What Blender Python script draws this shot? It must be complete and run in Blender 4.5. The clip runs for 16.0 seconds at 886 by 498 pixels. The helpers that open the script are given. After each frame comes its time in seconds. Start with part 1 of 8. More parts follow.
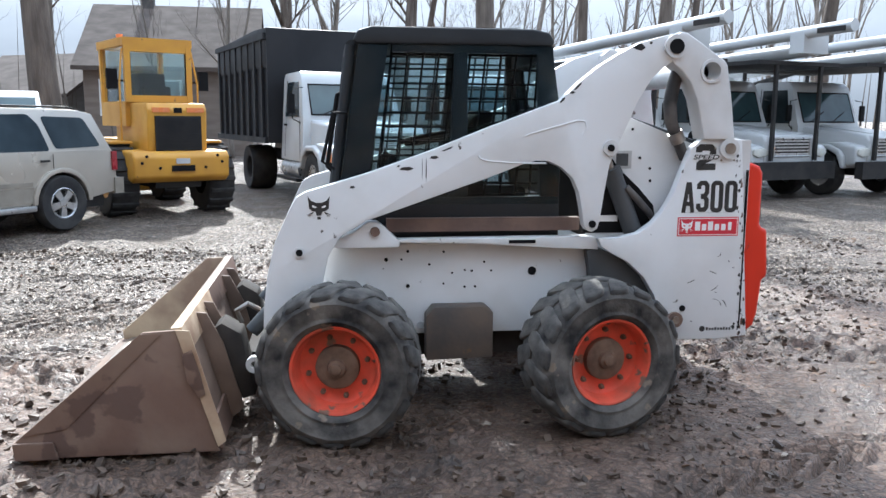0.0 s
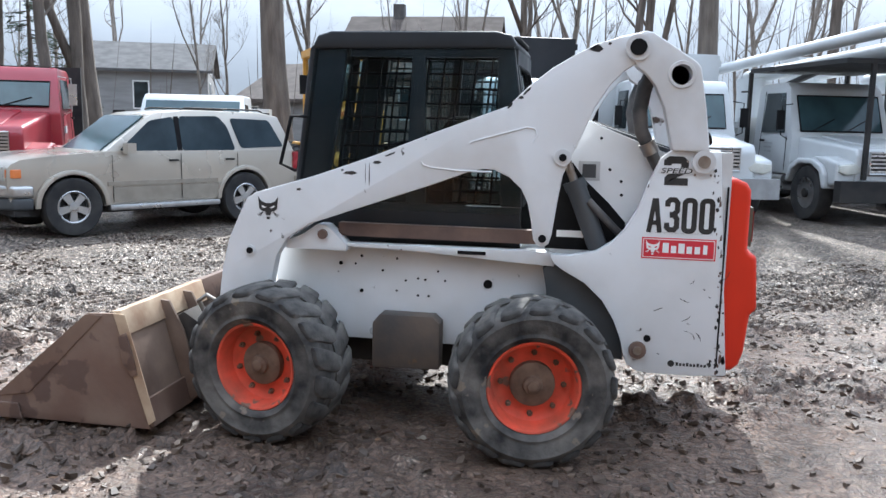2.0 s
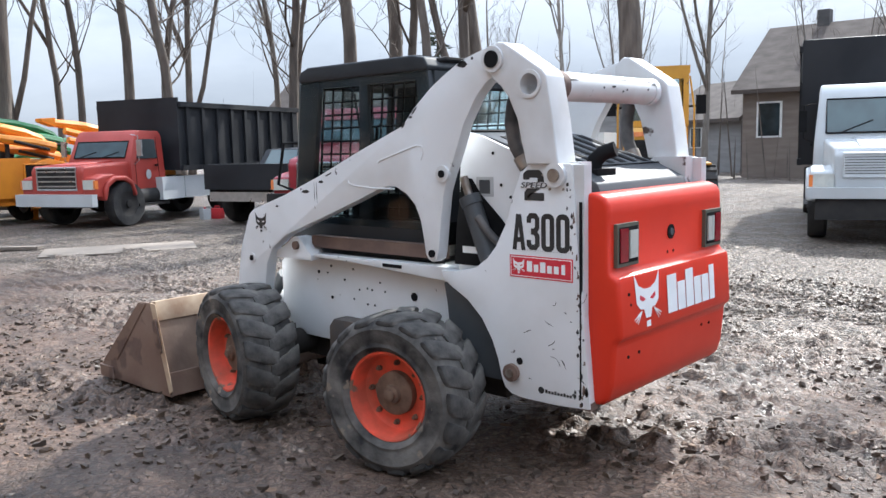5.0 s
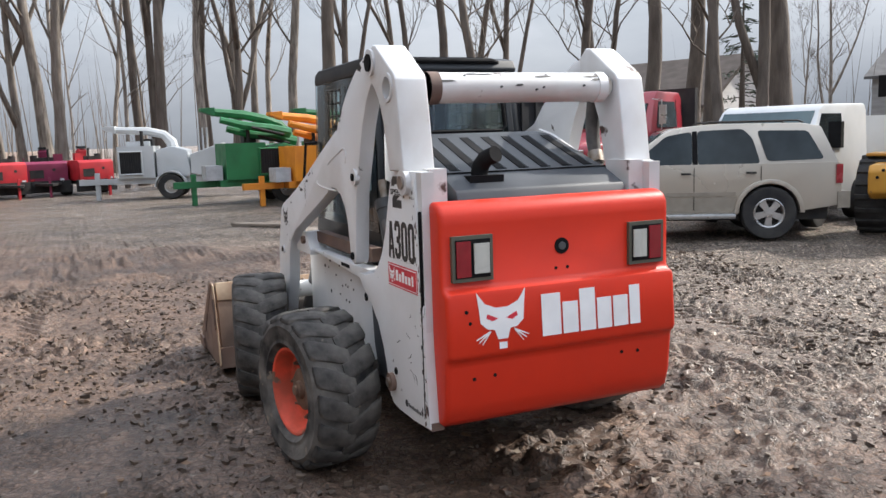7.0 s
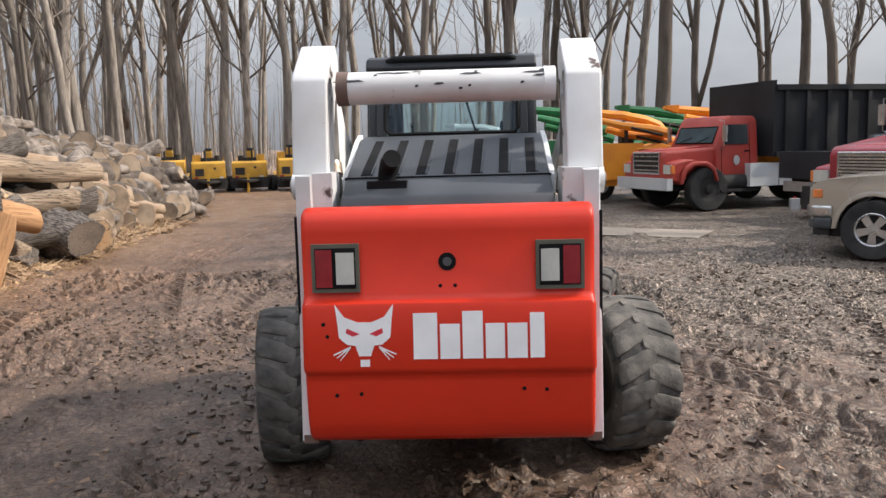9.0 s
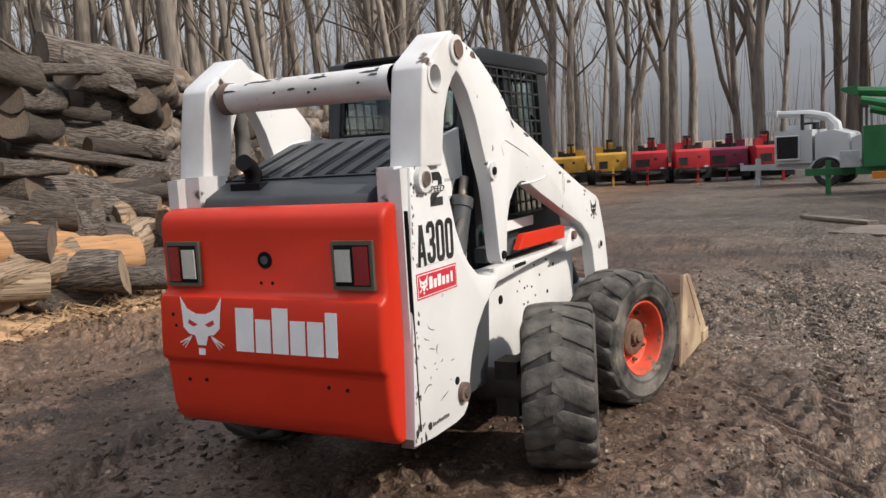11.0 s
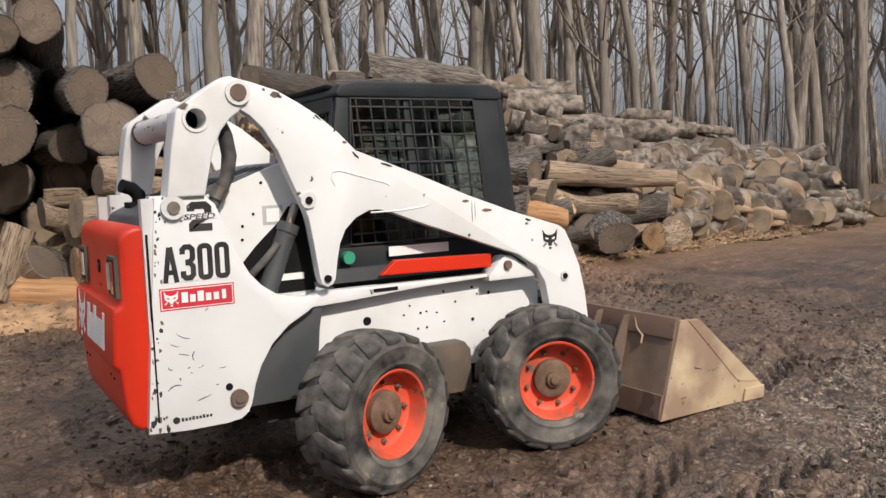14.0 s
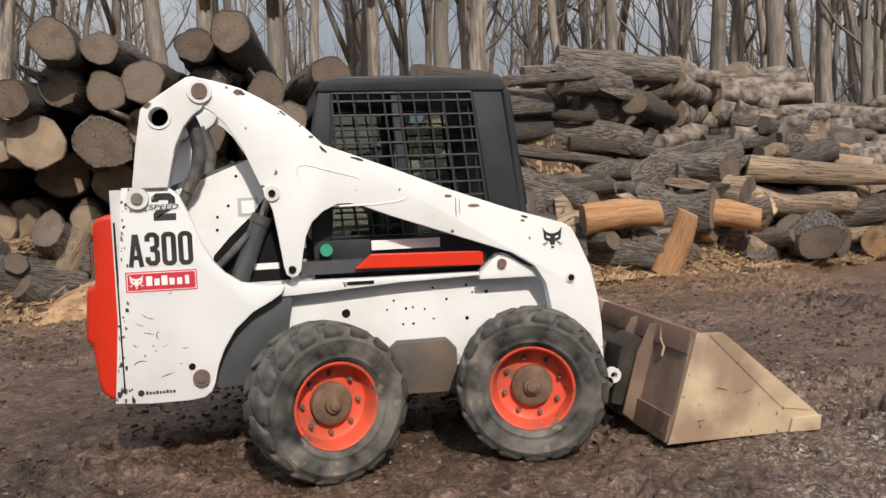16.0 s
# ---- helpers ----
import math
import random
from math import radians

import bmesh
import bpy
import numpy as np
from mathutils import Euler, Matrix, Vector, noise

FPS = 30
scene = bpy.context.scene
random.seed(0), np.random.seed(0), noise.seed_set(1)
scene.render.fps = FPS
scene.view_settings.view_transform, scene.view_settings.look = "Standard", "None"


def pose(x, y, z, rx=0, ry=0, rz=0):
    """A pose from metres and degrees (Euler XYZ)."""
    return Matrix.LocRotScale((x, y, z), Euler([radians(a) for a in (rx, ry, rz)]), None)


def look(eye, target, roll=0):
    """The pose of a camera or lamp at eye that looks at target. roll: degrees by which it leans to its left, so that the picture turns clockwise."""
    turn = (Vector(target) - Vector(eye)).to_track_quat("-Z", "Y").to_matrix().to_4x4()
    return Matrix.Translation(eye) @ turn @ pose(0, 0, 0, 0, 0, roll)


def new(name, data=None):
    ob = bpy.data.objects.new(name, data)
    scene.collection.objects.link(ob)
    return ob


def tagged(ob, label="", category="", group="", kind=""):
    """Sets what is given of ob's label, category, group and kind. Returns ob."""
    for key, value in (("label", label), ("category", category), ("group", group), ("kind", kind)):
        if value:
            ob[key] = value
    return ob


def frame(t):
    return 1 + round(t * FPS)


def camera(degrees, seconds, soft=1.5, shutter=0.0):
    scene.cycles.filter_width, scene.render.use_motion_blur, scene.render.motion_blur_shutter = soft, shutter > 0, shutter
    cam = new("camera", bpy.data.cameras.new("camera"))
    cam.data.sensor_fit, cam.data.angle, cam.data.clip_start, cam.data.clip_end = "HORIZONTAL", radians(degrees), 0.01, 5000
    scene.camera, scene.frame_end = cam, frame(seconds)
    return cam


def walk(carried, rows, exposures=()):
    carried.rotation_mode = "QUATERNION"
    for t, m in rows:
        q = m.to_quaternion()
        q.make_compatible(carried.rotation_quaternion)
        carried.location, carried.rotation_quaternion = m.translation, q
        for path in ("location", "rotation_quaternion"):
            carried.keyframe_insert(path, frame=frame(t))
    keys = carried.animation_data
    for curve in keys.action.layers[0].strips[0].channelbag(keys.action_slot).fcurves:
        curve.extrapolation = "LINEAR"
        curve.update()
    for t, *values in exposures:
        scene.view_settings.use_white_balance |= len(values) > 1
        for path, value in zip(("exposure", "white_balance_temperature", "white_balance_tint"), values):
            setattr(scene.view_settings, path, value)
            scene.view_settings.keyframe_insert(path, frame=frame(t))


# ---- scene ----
cam = camera(55.8, 16.0)
PATH = [
    (0, (-0.713, -5.042, 1.637), (-0.451, -3.084, 1.327), 0.4),
    (0.5, (-0.225, -5.054, 1.633), (-0.165, -3.076, 1.342), -1.1),
    (1, (0.218, -5.04, 1.678), (0.131, -3.062, 1.391), -1.1),
    (1.5, (0.637, -5.112, 1.713), (0.413, -3.148, 1.413), -0.2),
    (2, (0.971, -4.892, 1.652), (0.611, -2.949, 1.349), 1.2),
    (2.5, (1.34, -4.788, 1.646), (0.833, -2.878, 1.337), 1.1),
    (3, (1.842, -4.736, 1.673), (1.185, -2.873, 1.356), -0.0),
    (3.5, (2.146, -4.422, 1.624), (1.309, -2.63, 1.328), -0.4),
    (4, (2.56, -4.229, 1.619), (1.514, -2.546, 1.35), -1.6),
    (4.2, (2.8, -4.184, 1.621), (1.692, -2.54, 1.36), -1.8),
    (6.3, (4.457, -2.673, 1.657), (2.804, -1.584, 1.376), -0.9),
    (6.5, (4.551, -2.467, 1.686), (2.85, -1.454, 1.399), -1.3),
    (7, (4.868, -1.967, 1.673), (3.054, -1.168, 1.407), -1.8),
    (7.5, (4.981, -1.442, 1.633), (3.106, -0.796, 1.372), -0.9),
    (8, (5.091, -0.926, 1.634), (3.154, -0.505, 1.372), -1.0),
    (8.5, (5.137, -0.405, 1.647), (3.159, -0.241, 1.399), -1.1),
    (9, (5.02, 0.125, 1.642), (3.037, 0.041, 1.394), -1.5),
    (9.2, (4.98, 0.332, 1.629), (3.003, 0.152, 1.382), -1.8),
    (11.3, (4.186, 2.545, 1.571), (2.477, 1.531, 1.348), -3.2),
    (11.5, (3.988, 2.698, 1.599), (2.312, 1.629, 1.375), -3.0),
    (12, (3.708, 3.148, 1.588), (2.169, 1.889, 1.371), -3.2),
    (12.5, (3.427, 3.632, 1.609), (2.037, 2.209, 1.403), -3.5),
    (13, (3.011, 3.948, 1.577), (1.701, 2.45, 1.379), -3.1),
    (13.5, (2.731, 4.322, 1.579), (1.563, 2.709, 1.394), -2.9),
    (14, (2.422, 4.677, 1.605), (1.393, 2.973, 1.42), -2.1),
    (14.5, (1.976, 4.773, 1.566), (1.057, 3.006, 1.38), -0.9),
    (15, (1.624, 4.926, 1.576), (0.864, 3.084, 1.399), -1.7),
    (15.5, (1.214, 5.175, 1.588), (0.631, 3.269, 1.422), -2.0),
    (16, (0.846, 5.198, 1.533), (0.426, 3.25, 1.363), -2.0),
]
walk(cam, [(t, look(eye, target, roll)) for t, eye, target, roll in PATH],
     exposures=[(0.0, 1.14, 5800, 6), (4.2, 1.14, 5850, 7), (6.3, 0.82, 6300, 9), (9.2, 0.48, 6750, 11), (11.3, -0.03, 6850, 11), (16.0, -0.08, 6850, 11)])

# ---- daylight: thin bright cloud, sun from +y ----
SUN_EL, SUN_AZ = radians(41), radians(-3)          # azimuth from +y towards +x
world = bpy.data.worlds.new("sky")
scene.world = world
world.use_nodes = True
wn, wl = world.node_tree.nodes, world.node_tree.links
wn.clear()
sky = wn.new("ShaderNodeTexSky")
sky.sky_type, sky.sun_disc = "NISHITA", False
sky.sun_elevation, sky.sun_rotation = SUN_EL, SUN_AZ
sky.air_density, sky.dust_density = 1.0, 3.0
coord = wn.new("ShaderNodeTexCoord")
squash = wn.new("ShaderNodeMapping")
squash.inputs["Scale"].default_value = (1.0, 1.0, 2.6)
cloud = wn.new("ShaderNodeTexNoise")
cloud.inputs["Scale"].default_value, cloud.inputs["Detail"].default_value = 1.7, 7
cloud.inputs["Roughness"].default_value = 0.58
cover = wn.new("ShaderNodeValToRGB")
cover.color_ramp.elements[0].position, cover.color_ramp.elements[1].position = 0.34, 0.56
shade = wn.new("ShaderNodeValToRGB")
shade.color_ramp.elements[0].color = (4.6, 5.05, 5.8, 1)
shade.color_ramp.elements[1].color = (7.8, 8.2, 8.8, 1)
shade.color_ramp.elements[0].position, shade.color_ramp.elements[1].position = 0.35, 0.75
mixer = wn.new("ShaderNodeMixRGB")
back = wn.new("ShaderNodeBackground")
back.inputs["Strength"].default_value = 0.104
world_out = wn.new("ShaderNodeOutputWorld")
wl.new(coord.outputs["Generated"], squash.inputs["Vector"])
wl.new(squash.outputs["Vector"], cloud.inputs["Vector"])
wl.new(cloud.outputs["Fac"], cover.inputs["Fac"])
wl.new(cloud.outputs["Fac"], shade.inputs["Fac"])
# the cloud closes towards the horizon
low_sky = wn.new("ShaderNodeMapRange")
low_sky.inputs["From Min"].default_value, low_sky.inputs["From Max"].default_value = 0.10, 0.34
low_sky.inputs["To Min"].default_value, low_sky.inputs["To Max"].default_value = 1.0, 0.0
closed = wn.new("ShaderNodeMath")
closed.operation = "MAXIMUM"
wl.new(cover.outputs["Color"], closed.inputs[0])
wl.new(low_sky.outputs["Result"], closed.inputs[1])
wl.new(closed.outputs["Value"], mixer.inputs["Fac"])
wl.new(sky.outputs["Color"], mixer.inputs["Color1"])
wl.new(shade.outputs["Color"], mixer.inputs["Color2"])
# an overcast sky brightens towards the zenith
height = wn.new("ShaderNodeSeparateXYZ")
lift = wn.new("ShaderNodeMapRange")
lift.inputs["To Min"].default_value, lift.inputs["To Max"].default_value = 0.35, 2.65
gain = wn.new("ShaderNodeVectorMath")
gain.operation = "SCALE"
wl.new(coord.outputs["Generated"], height.inputs["Vector"])
wl.new(height.outputs["Z"], lift.inputs["Value"])
wl.new(height.outputs["Z"], low_sky.inputs["Value"])
wl.new(mixer.outputs["Color"], gain.inputs[0])
wl.new(lift.outputs["Result"], gain.inputs["Scale"])
wl.new(gain.outputs["Vector"], back.inputs["Color"])
wl.new(back.outputs["Background"], world_out.inputs["Surface"])
sun = new("sun", bpy.data.lights.new("sun", "SUN"))
sun.data.energy, sun.data.angle, sun.data.color = 4.3, radians(1.2), (1.0, 0.94, 0.86)
sun.matrix_world = look((0, 0, 30), (-30 * math.sin(SUN_AZ) / math.tan(SUN_EL), -30 * math.cos(SUN_AZ) / math.tan(SUN_EL), 0))


# ---- materials ----
def material(name, base, rough=0.5, metal=0.0, alt=None, scale=6.0, spread=(0.35, 0.65), grain=60.0, bump=0.15, reach=0.004,
             spots=None, spot_scale=30.0, spot_level=0.66, rough_alt=None, coat=0.0, stretch=(1, 1, 1), tint=0.0, space="Object", shine=0.5):
    """Base colour that drifts to alt, fine relief, spots of a third colour (chips, rust, mud)."""
    m = bpy.data.materials.new(name)
    m.use_nodes = True
    n, l = m.node_tree.nodes, m.node_tree.links
    b = n["Principled BSDF"]
    b.inputs["Roughness"].default_value, b.inputs["Metallic"].default_value = rough, metal
    b.inputs["Coat Weight"].default_value = coat
    b.inputs["Specular IOR Level"].default_value = shine
    tc = n.new("ShaderNodeTexCoord")
    mp = n.new("ShaderNodeMapping")
    mp.inputs["Scale"].default_value = stretch
    l.new(tc.outputs[space], mp.inputs["Vector"])
    vec = mp.outputs["Vector"]

    def noise_at(s, detail=5):
        t = n.new("ShaderNodeTexNoise")
        t.inputs["Scale"].default_value, t.inputs["Detail"].default_value = s, detail
        l.new(vec, t.inputs["Vector"])
        return t.outputs["Fac"]

    def ramp(fac, a, c):
        r = n.new("ShaderNodeMapRange")
        r.inputs["From Min"].default_value, r.inputs["From Max"].default_value = a, c
        l.new(fac, r.inputs["Value"])
        return r.outputs["Result"]

    def blend(fac, c1, c2):
        x = n.new("ShaderNodeMixRGB")
        l.new(fac, x.inputs["Fac"])
        for key, c in (("Color1", c1), ("Color2", c2)):
            if isinstance(c, tuple):
                x.inputs[key].default_value = (*c, 1)
            else:
                l.new(c, x.inputs[key])
        return x.outputs["Color"]

    alt = alt or tuple(c * 0.8 for c in base)
    large = ramp(noise_at(scale), *spread)
    colour = blend(large, base, alt)
    fine = noise_at(grain, 6)
    if tint:
        info = n.new("ShaderNodeObjectInfo")
        colour = blend(ramp(info.outputs["Random"], 0, 1 / tint), colour, tuple(c * 0.45 for c in base))
    if spots:
        sp = noise_at(spot_scale, 4)
        edge = ramp(sp, spot_level, spot_level + 0.04)
        colour = blend(edge, colour, spots)
    l.new(colour, b.inputs["Base Color"])
    lo, hi = rough, rough_alt if rough_alt is not None else min(1, rough + 0.15)
    r2 = n.new("ShaderNodeMapRange")
    r2.inputs["To Min"].default_value, r2.inputs["To Max"].default_value = lo, hi
    l.new(large, r2.inputs["Value"])
    l.new(r2.outputs["Result"], b.inputs["Roughness"])
    if bump:
        bp = n.new("ShaderNodeBump")
        bp.inputs["Strength"].default_value, bp.inputs["Distance"].default_value = bump, reach
        l.new(fine, bp.inputs["Height"])
        l.new(bp.outputs["Normal"], b.inputs["Normal"])
    return m


def glass_material(name, tint, rough=0.02, ior=1.45):
    m = bpy.data.materials.new(name)
    m.use_nodes = True
    b = m.node_tree.nodes["Principled BSDF"]
    b.inputs["Base Color"].default_value = (*tint, 1)
    b.inputs["Roughness"].default_value = rough
    b.inputs["Transmission Weight"].default_value = 1.0
    b.inputs["IOR"].default_value = ior
    return m


WHITE = material("white_machine_paint", (0.69, 0.70, 0.71), 0.38, alt=(0.58, 0.58, 0.57), scale=2.2, spread=(0.45, 0.75), grain=90, bump=0.05,
                 spots=(0.06, 0.05, 0.045), spot_scale=15, spot_level=0.715, rough_alt=0.55)
WHITE_WORN = material("worn_white_paint", (0.66, 0.67, 0.68), 0.4, alt=(0.54, 0.53, 0.52), scale=3, grain=80, bump=0.08,
                      spots=(0.07, 0.045, 0.035), spot_scale=7, spot_level=0.67, rough_alt=0.6)
RED = material("orange_red_hood_paint", (0.63, 0.032, 0.011), 0.36, alt=(0.54, 0.027, 0.010), scale=1.6, grain=120, bump=0.03,
               spots=(0.35, 0.05, 0.03), spot_scale=14, spot_level=0.76, rough_alt=0.45, shine=0.35)
RIM = material("orange_red_rim_paint", (0.78, 0.085, 0.04), 0.5, alt=(0.42, 0.075, 0.04), scale=7, grain=60, bump=0.15,
               spots=(0.17, 0.10, 0.07), spot_scale=11, spot_level=0.62, rough_alt=0.8)
HUB = material("muddy_steel_hub", (0.17, 0.105, 0.07), 0.8, alt=(0.10, 0.06, 0.04), scale=14, grain=70, bump=0.5)
BLACK = material("black_cab_paint", (0.014, 0.017, 0.021), 0.42, shine=0.3, alt=(0.026, 0.029, 0.033), scale=3, grain=140, bump=0.08, rough_alt=0.6)
DARK = material("dark_grey_panel", (0.045, 0.05, 0.056), 0.5, alt=(0.075, 0.08, 0.085), scale=3, grain=90, bump=0.1, rough_alt=0.65)
COVER = material("dark_grey_cover", (0.034, 0.039, 0.046), 0.45, shine=0.35, alt=(0.058, 0.064, 0.072), scale=3, grain=120, bump=0.08, rough_alt=0.55)
STEP_BOX = material("rusty_dark_step_box", (0.062, 0.054, 0.05), 0.6, alt=(0.12, 0.088, 0.066), scale=5, grain=40, bump=0.3, spots=(0.15, 0.09, 0.05), spot_scale=9, spot_level=0.64)
UNDER = material("greasy_underside", (0.020, 0.018, 0.017), 0.75, shine=0.25, alt=(0.05, 0.042, 0.036), scale=5, grain=40, bump=0.4)
RUBBER = material("dusty_tyre_rubber", (0.018, 0.018, 0.019), 0.85, shine=0.3, alt=(0.165, 0.152, 0.137), scale=6.5, spread=(0.35, 0.72), grain=38, bump=0.7, reach=0.008,
                  spots=(0.20, 0.165, 0.13), spot_scale=10, spot_level=0.66)
TYRE_CLEAN = material("black_tyre_rubber", (0.022, 0.022, 0.024), 0.8, shine=0.3, alt=(0.05, 0.048, 0.046), scale=5, grain=50, bump=0.3)
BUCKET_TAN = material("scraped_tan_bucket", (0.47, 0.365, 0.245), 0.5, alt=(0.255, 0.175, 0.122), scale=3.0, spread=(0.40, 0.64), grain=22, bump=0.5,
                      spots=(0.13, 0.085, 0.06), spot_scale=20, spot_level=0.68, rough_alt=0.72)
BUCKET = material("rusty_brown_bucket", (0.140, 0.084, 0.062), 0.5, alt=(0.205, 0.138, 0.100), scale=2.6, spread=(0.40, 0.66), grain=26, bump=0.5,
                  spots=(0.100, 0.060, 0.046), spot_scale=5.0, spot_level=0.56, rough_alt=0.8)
BUCKET_IN = material("dirty_bucket_inside", (0.09, 0.058, 0.042), 0.7, alt=(0.19, 0.13, 0.095), scale=3, grain=25, bump=0.5)
TAN = material("tan_worn_bucket_lip", (0.50, 0.38, 0.26), 0.7, alt=(0.30, 0.19, 0.12), scale=5, grain=30, bump=0.3)
STEEL = material("bare_steel", (0.35, 0.33, 0.31), 0.4, metal=0.85, alt=(0.22, 0.17, 0.13), scale=12, grain=80, bump=0.2)
RUST = material("rusty_strip", (0.10, 0.065, 0.055), 0.7, alt=(0.17, 0.11, 0.085), scale=6, grain=40, bump=0.3)
HOSE = material("black_rubber_hose", (0.03, 0.03, 0.032), 0.6, alt=(0.12, 0.11, 0.105), scale=9, grain=60, bump=0.2)
# also colours black sheets that stand in for deep shade
GASKET_AND_SHADE = material("black_rubber_and_shade", (0.010, 0.010, 0.011), 0.7, shine=0.12, bump=0)
DECAL_BLACK = material("black_decal", (0.012, 0.012, 0.013), 0.45, alt=(0.03, 0.03, 0.03), bump=0)
DECAL_RED = material("red_decal", (0.62, 0.025, 0.045), 0.4, alt=(0.52, 0.03, 0.05), bump=0)
DECAL_WHITE = material("white_decal", (0.82, 0.82, 0.82), 0.4, alt=(0.74, 0.74, 0.74), bump=0)
BUMPER_GREY = material("grey_steel_bumper", (0.30, 0.305, 0.31), 0.45, bump=0.05)
DECAL_GREY = material("grey_label", (0.45, 0.46, 0.47), 0.5, bump=0)
LENS_RED = material("red_lamp_lens", (0.22, 0.006, 0.014), 0.18, alt=(0.30, 0.012, 0.02), coat=0.5, bump=0.1, grain=200)
LENS_CLEAR = material("clear_lamp_lens", (0.55, 0.55, 0.50), 0.2, alt=(0.42, 0.43, 0.40), coat=0.5, bump=0.15, grain=160)
LENS_AMBER = material("amber_lamp_lens", (0.75, 0.22, 0.06), 0.2, coat=0.5, bump=0.1)
LAMP_FRAME = material("olive_lamp_frame", (0.10, 0.10, 0.075), 0.5, bump=0.05)
GREEN_CAP = material("green_plastic_cap", (0.03, 0.32, 0.19), 0.45, bump=0.02)
GUARD = material("black_wire_guard", (0.03, 0.032, 0.035), 0.5, metal=0.3, bump=0)
GLASS = glass_material("cab_glass", (0.78, 0.9, 0.9))
TINT_GLASS = glass_material("smoked_cab_glass", (0.54, 0.64, 0.68), 0.03, 1.22)
CAR_GLASS = material("tinted_vehicle_glass", (0.012, 0.018, 0.021), 0.06, shine=0.35, alt=(0.03, 0.042, 0.048), scale=1.5, bump=0, rough_alt=0.1)
BLUE_GLASS = material("bluish_windscreen", (0.045, 0.085, 0.095), 0.07, alt=(0.03, 0.05, 0.058), scale=1.2, bump=0, rough_alt=0.12)
SUV_TAN = material("champagne_car_paint", (0.45, 0.41, 0.352), 0.24, metal=0.4, alt=(0.40, 0.362, 0.31), scale=1.0, grain=200, bump=0.01, coat=0.6)
SUV_LOWER = material("grey_lower_cladding", (0.30, 0.268, 0.222), 0.36, metal=0.2, bump=0.05)
CHROME = material("alloy_and_chrome", (0.55, 0.55, 0.55), 0.25, metal=0.9, alt=(0.42, 0.42, 0.42), bump=0.02)
TRUCK_RED = material("red_truck_paint", (0.27, 0.013, 0.026), 0.34, alt=(0.24, 0.011, 0.020), scale=1.2, grain=150, bump=0.02, coat=0.3)
TRUCK_ORANGE = material("faded_red_truck_paint", (0.40, 0.048, 0.034), 0.42, alt=(0.32, 0.042, 0.032), scale=1.4, grain=120, bump=0.04)
TRUCK_WHITE = material("white_truck_paint", (0.53, 0.55, 0.56), 0.34, alt=(0.44, 0.455, 0.46), scale=0.9, grain=120, bump=0.02, coat=0.2)
BOX_BLACK = material("black_steel_box", (0.010, 0.011, 0.014), 0.5, shine=0.3, alt=(0.022, 0.023, 0.026), scale=1.3, grain=60, bump=0.1)
CHASSIS = material("black_chassis", (0.013, 0.013, 0.014), 0.6, shine=0.3, alt=(0.035, 0.032, 0.03), scale=4, bump=0.2)
YELLOW = material("yellow_loader_paint", (0.56, 0.285, 0.03), 0.42, alt=(0.46, 0.225, 0.03), scale=1.8, grain=70, bump=0.08,
                  spots=(0.16, 0.09, 0.04), spot_scale=6, spot_level=0.70)
YELLOW_BRIGHT = material("yellow_chipper_paint", (0.60, 0.33, 0.035), 0.45, alt=(0.44, 0.24, 0.035), scale=2, bump=0.05)
CHIP_RED = material("red_chipper_paint", (0.48, 0.02, 0.028), 0.45, alt=(0.34, 0.018, 0.025), scale=2, bump=0.05)
CHIP_MAROON = material("maroon_chipper_paint", (0.20, 0.015, 0.06), 0.45, alt=(0.15, 0.012, 0.04), scale=2, bump=0.05)
CHIP_GREEN = material("green_chipper_paint", (0.018, 0.17, 0.055), 0.42, alt=(0.014, 0.12, 0.04), scale=2, bump=0.05)
CHIP_ORANGE = material("orange_chipper_paint", (0.74, 0.27, 0.02), 0.42, alt=(0.62, 0.21, 0.02), scale=2, bump=0.05)
CAN_RED = material("red_plastic_can", (0.52, 0.03, 0.04), 0.4, bump=0.02)
PLYWOOD = material("weathered_board", (0.26, 0.22, 0.18), 0.8, alt=(0.17, 0.14, 0.115), scale=3, grain=40, bump=0.3, stretch=(1, 8, 1))
SIDING = material("grey_brown_house_siding", (0.245, 0.24, 0.238), 0.8, alt=(0.20, 0.196, 0.194), scale=0.8, grain=8, bump=0.2, stretch=(1, 1, 6))
SHINGLE = material("grey_roof_shingles", (0.095, 0.092, 0.092), 0.9, alt=(0.07, 0.068, 0.068), scale=1.5, grain=10, bump=0.5, stretch=(1, 1, 3))
SIDING_PALE = material("pale_house_siding", (0.60, 0.58, 0.55), 0.8, alt=(0.52, 0.50, 0.48), scale=0.8, grain=8, bump=0.2, stretch=(1, 1, 6))
SIDING_BROWN = material("brown_house_siding", (0.20, 0.165, 0.14), 0.85, alt=(0.16, 0.13, 0.11), scale=0.8, grain=8, bump=0.2, stretch=(1, 1, 6))
ROOF_BROWN = material("brown_roof_shingles", (0.090, 0.072, 0.062), 0.9, alt=(0.065, 0.052, 0.045), scale=1.5, grain=10, bump=0.5, stretch=(1, 1, 3))
TRIM_WHITE = material("white_house_trim", (0.72, 0.72, 0.70), 0.6, bump=0.02)


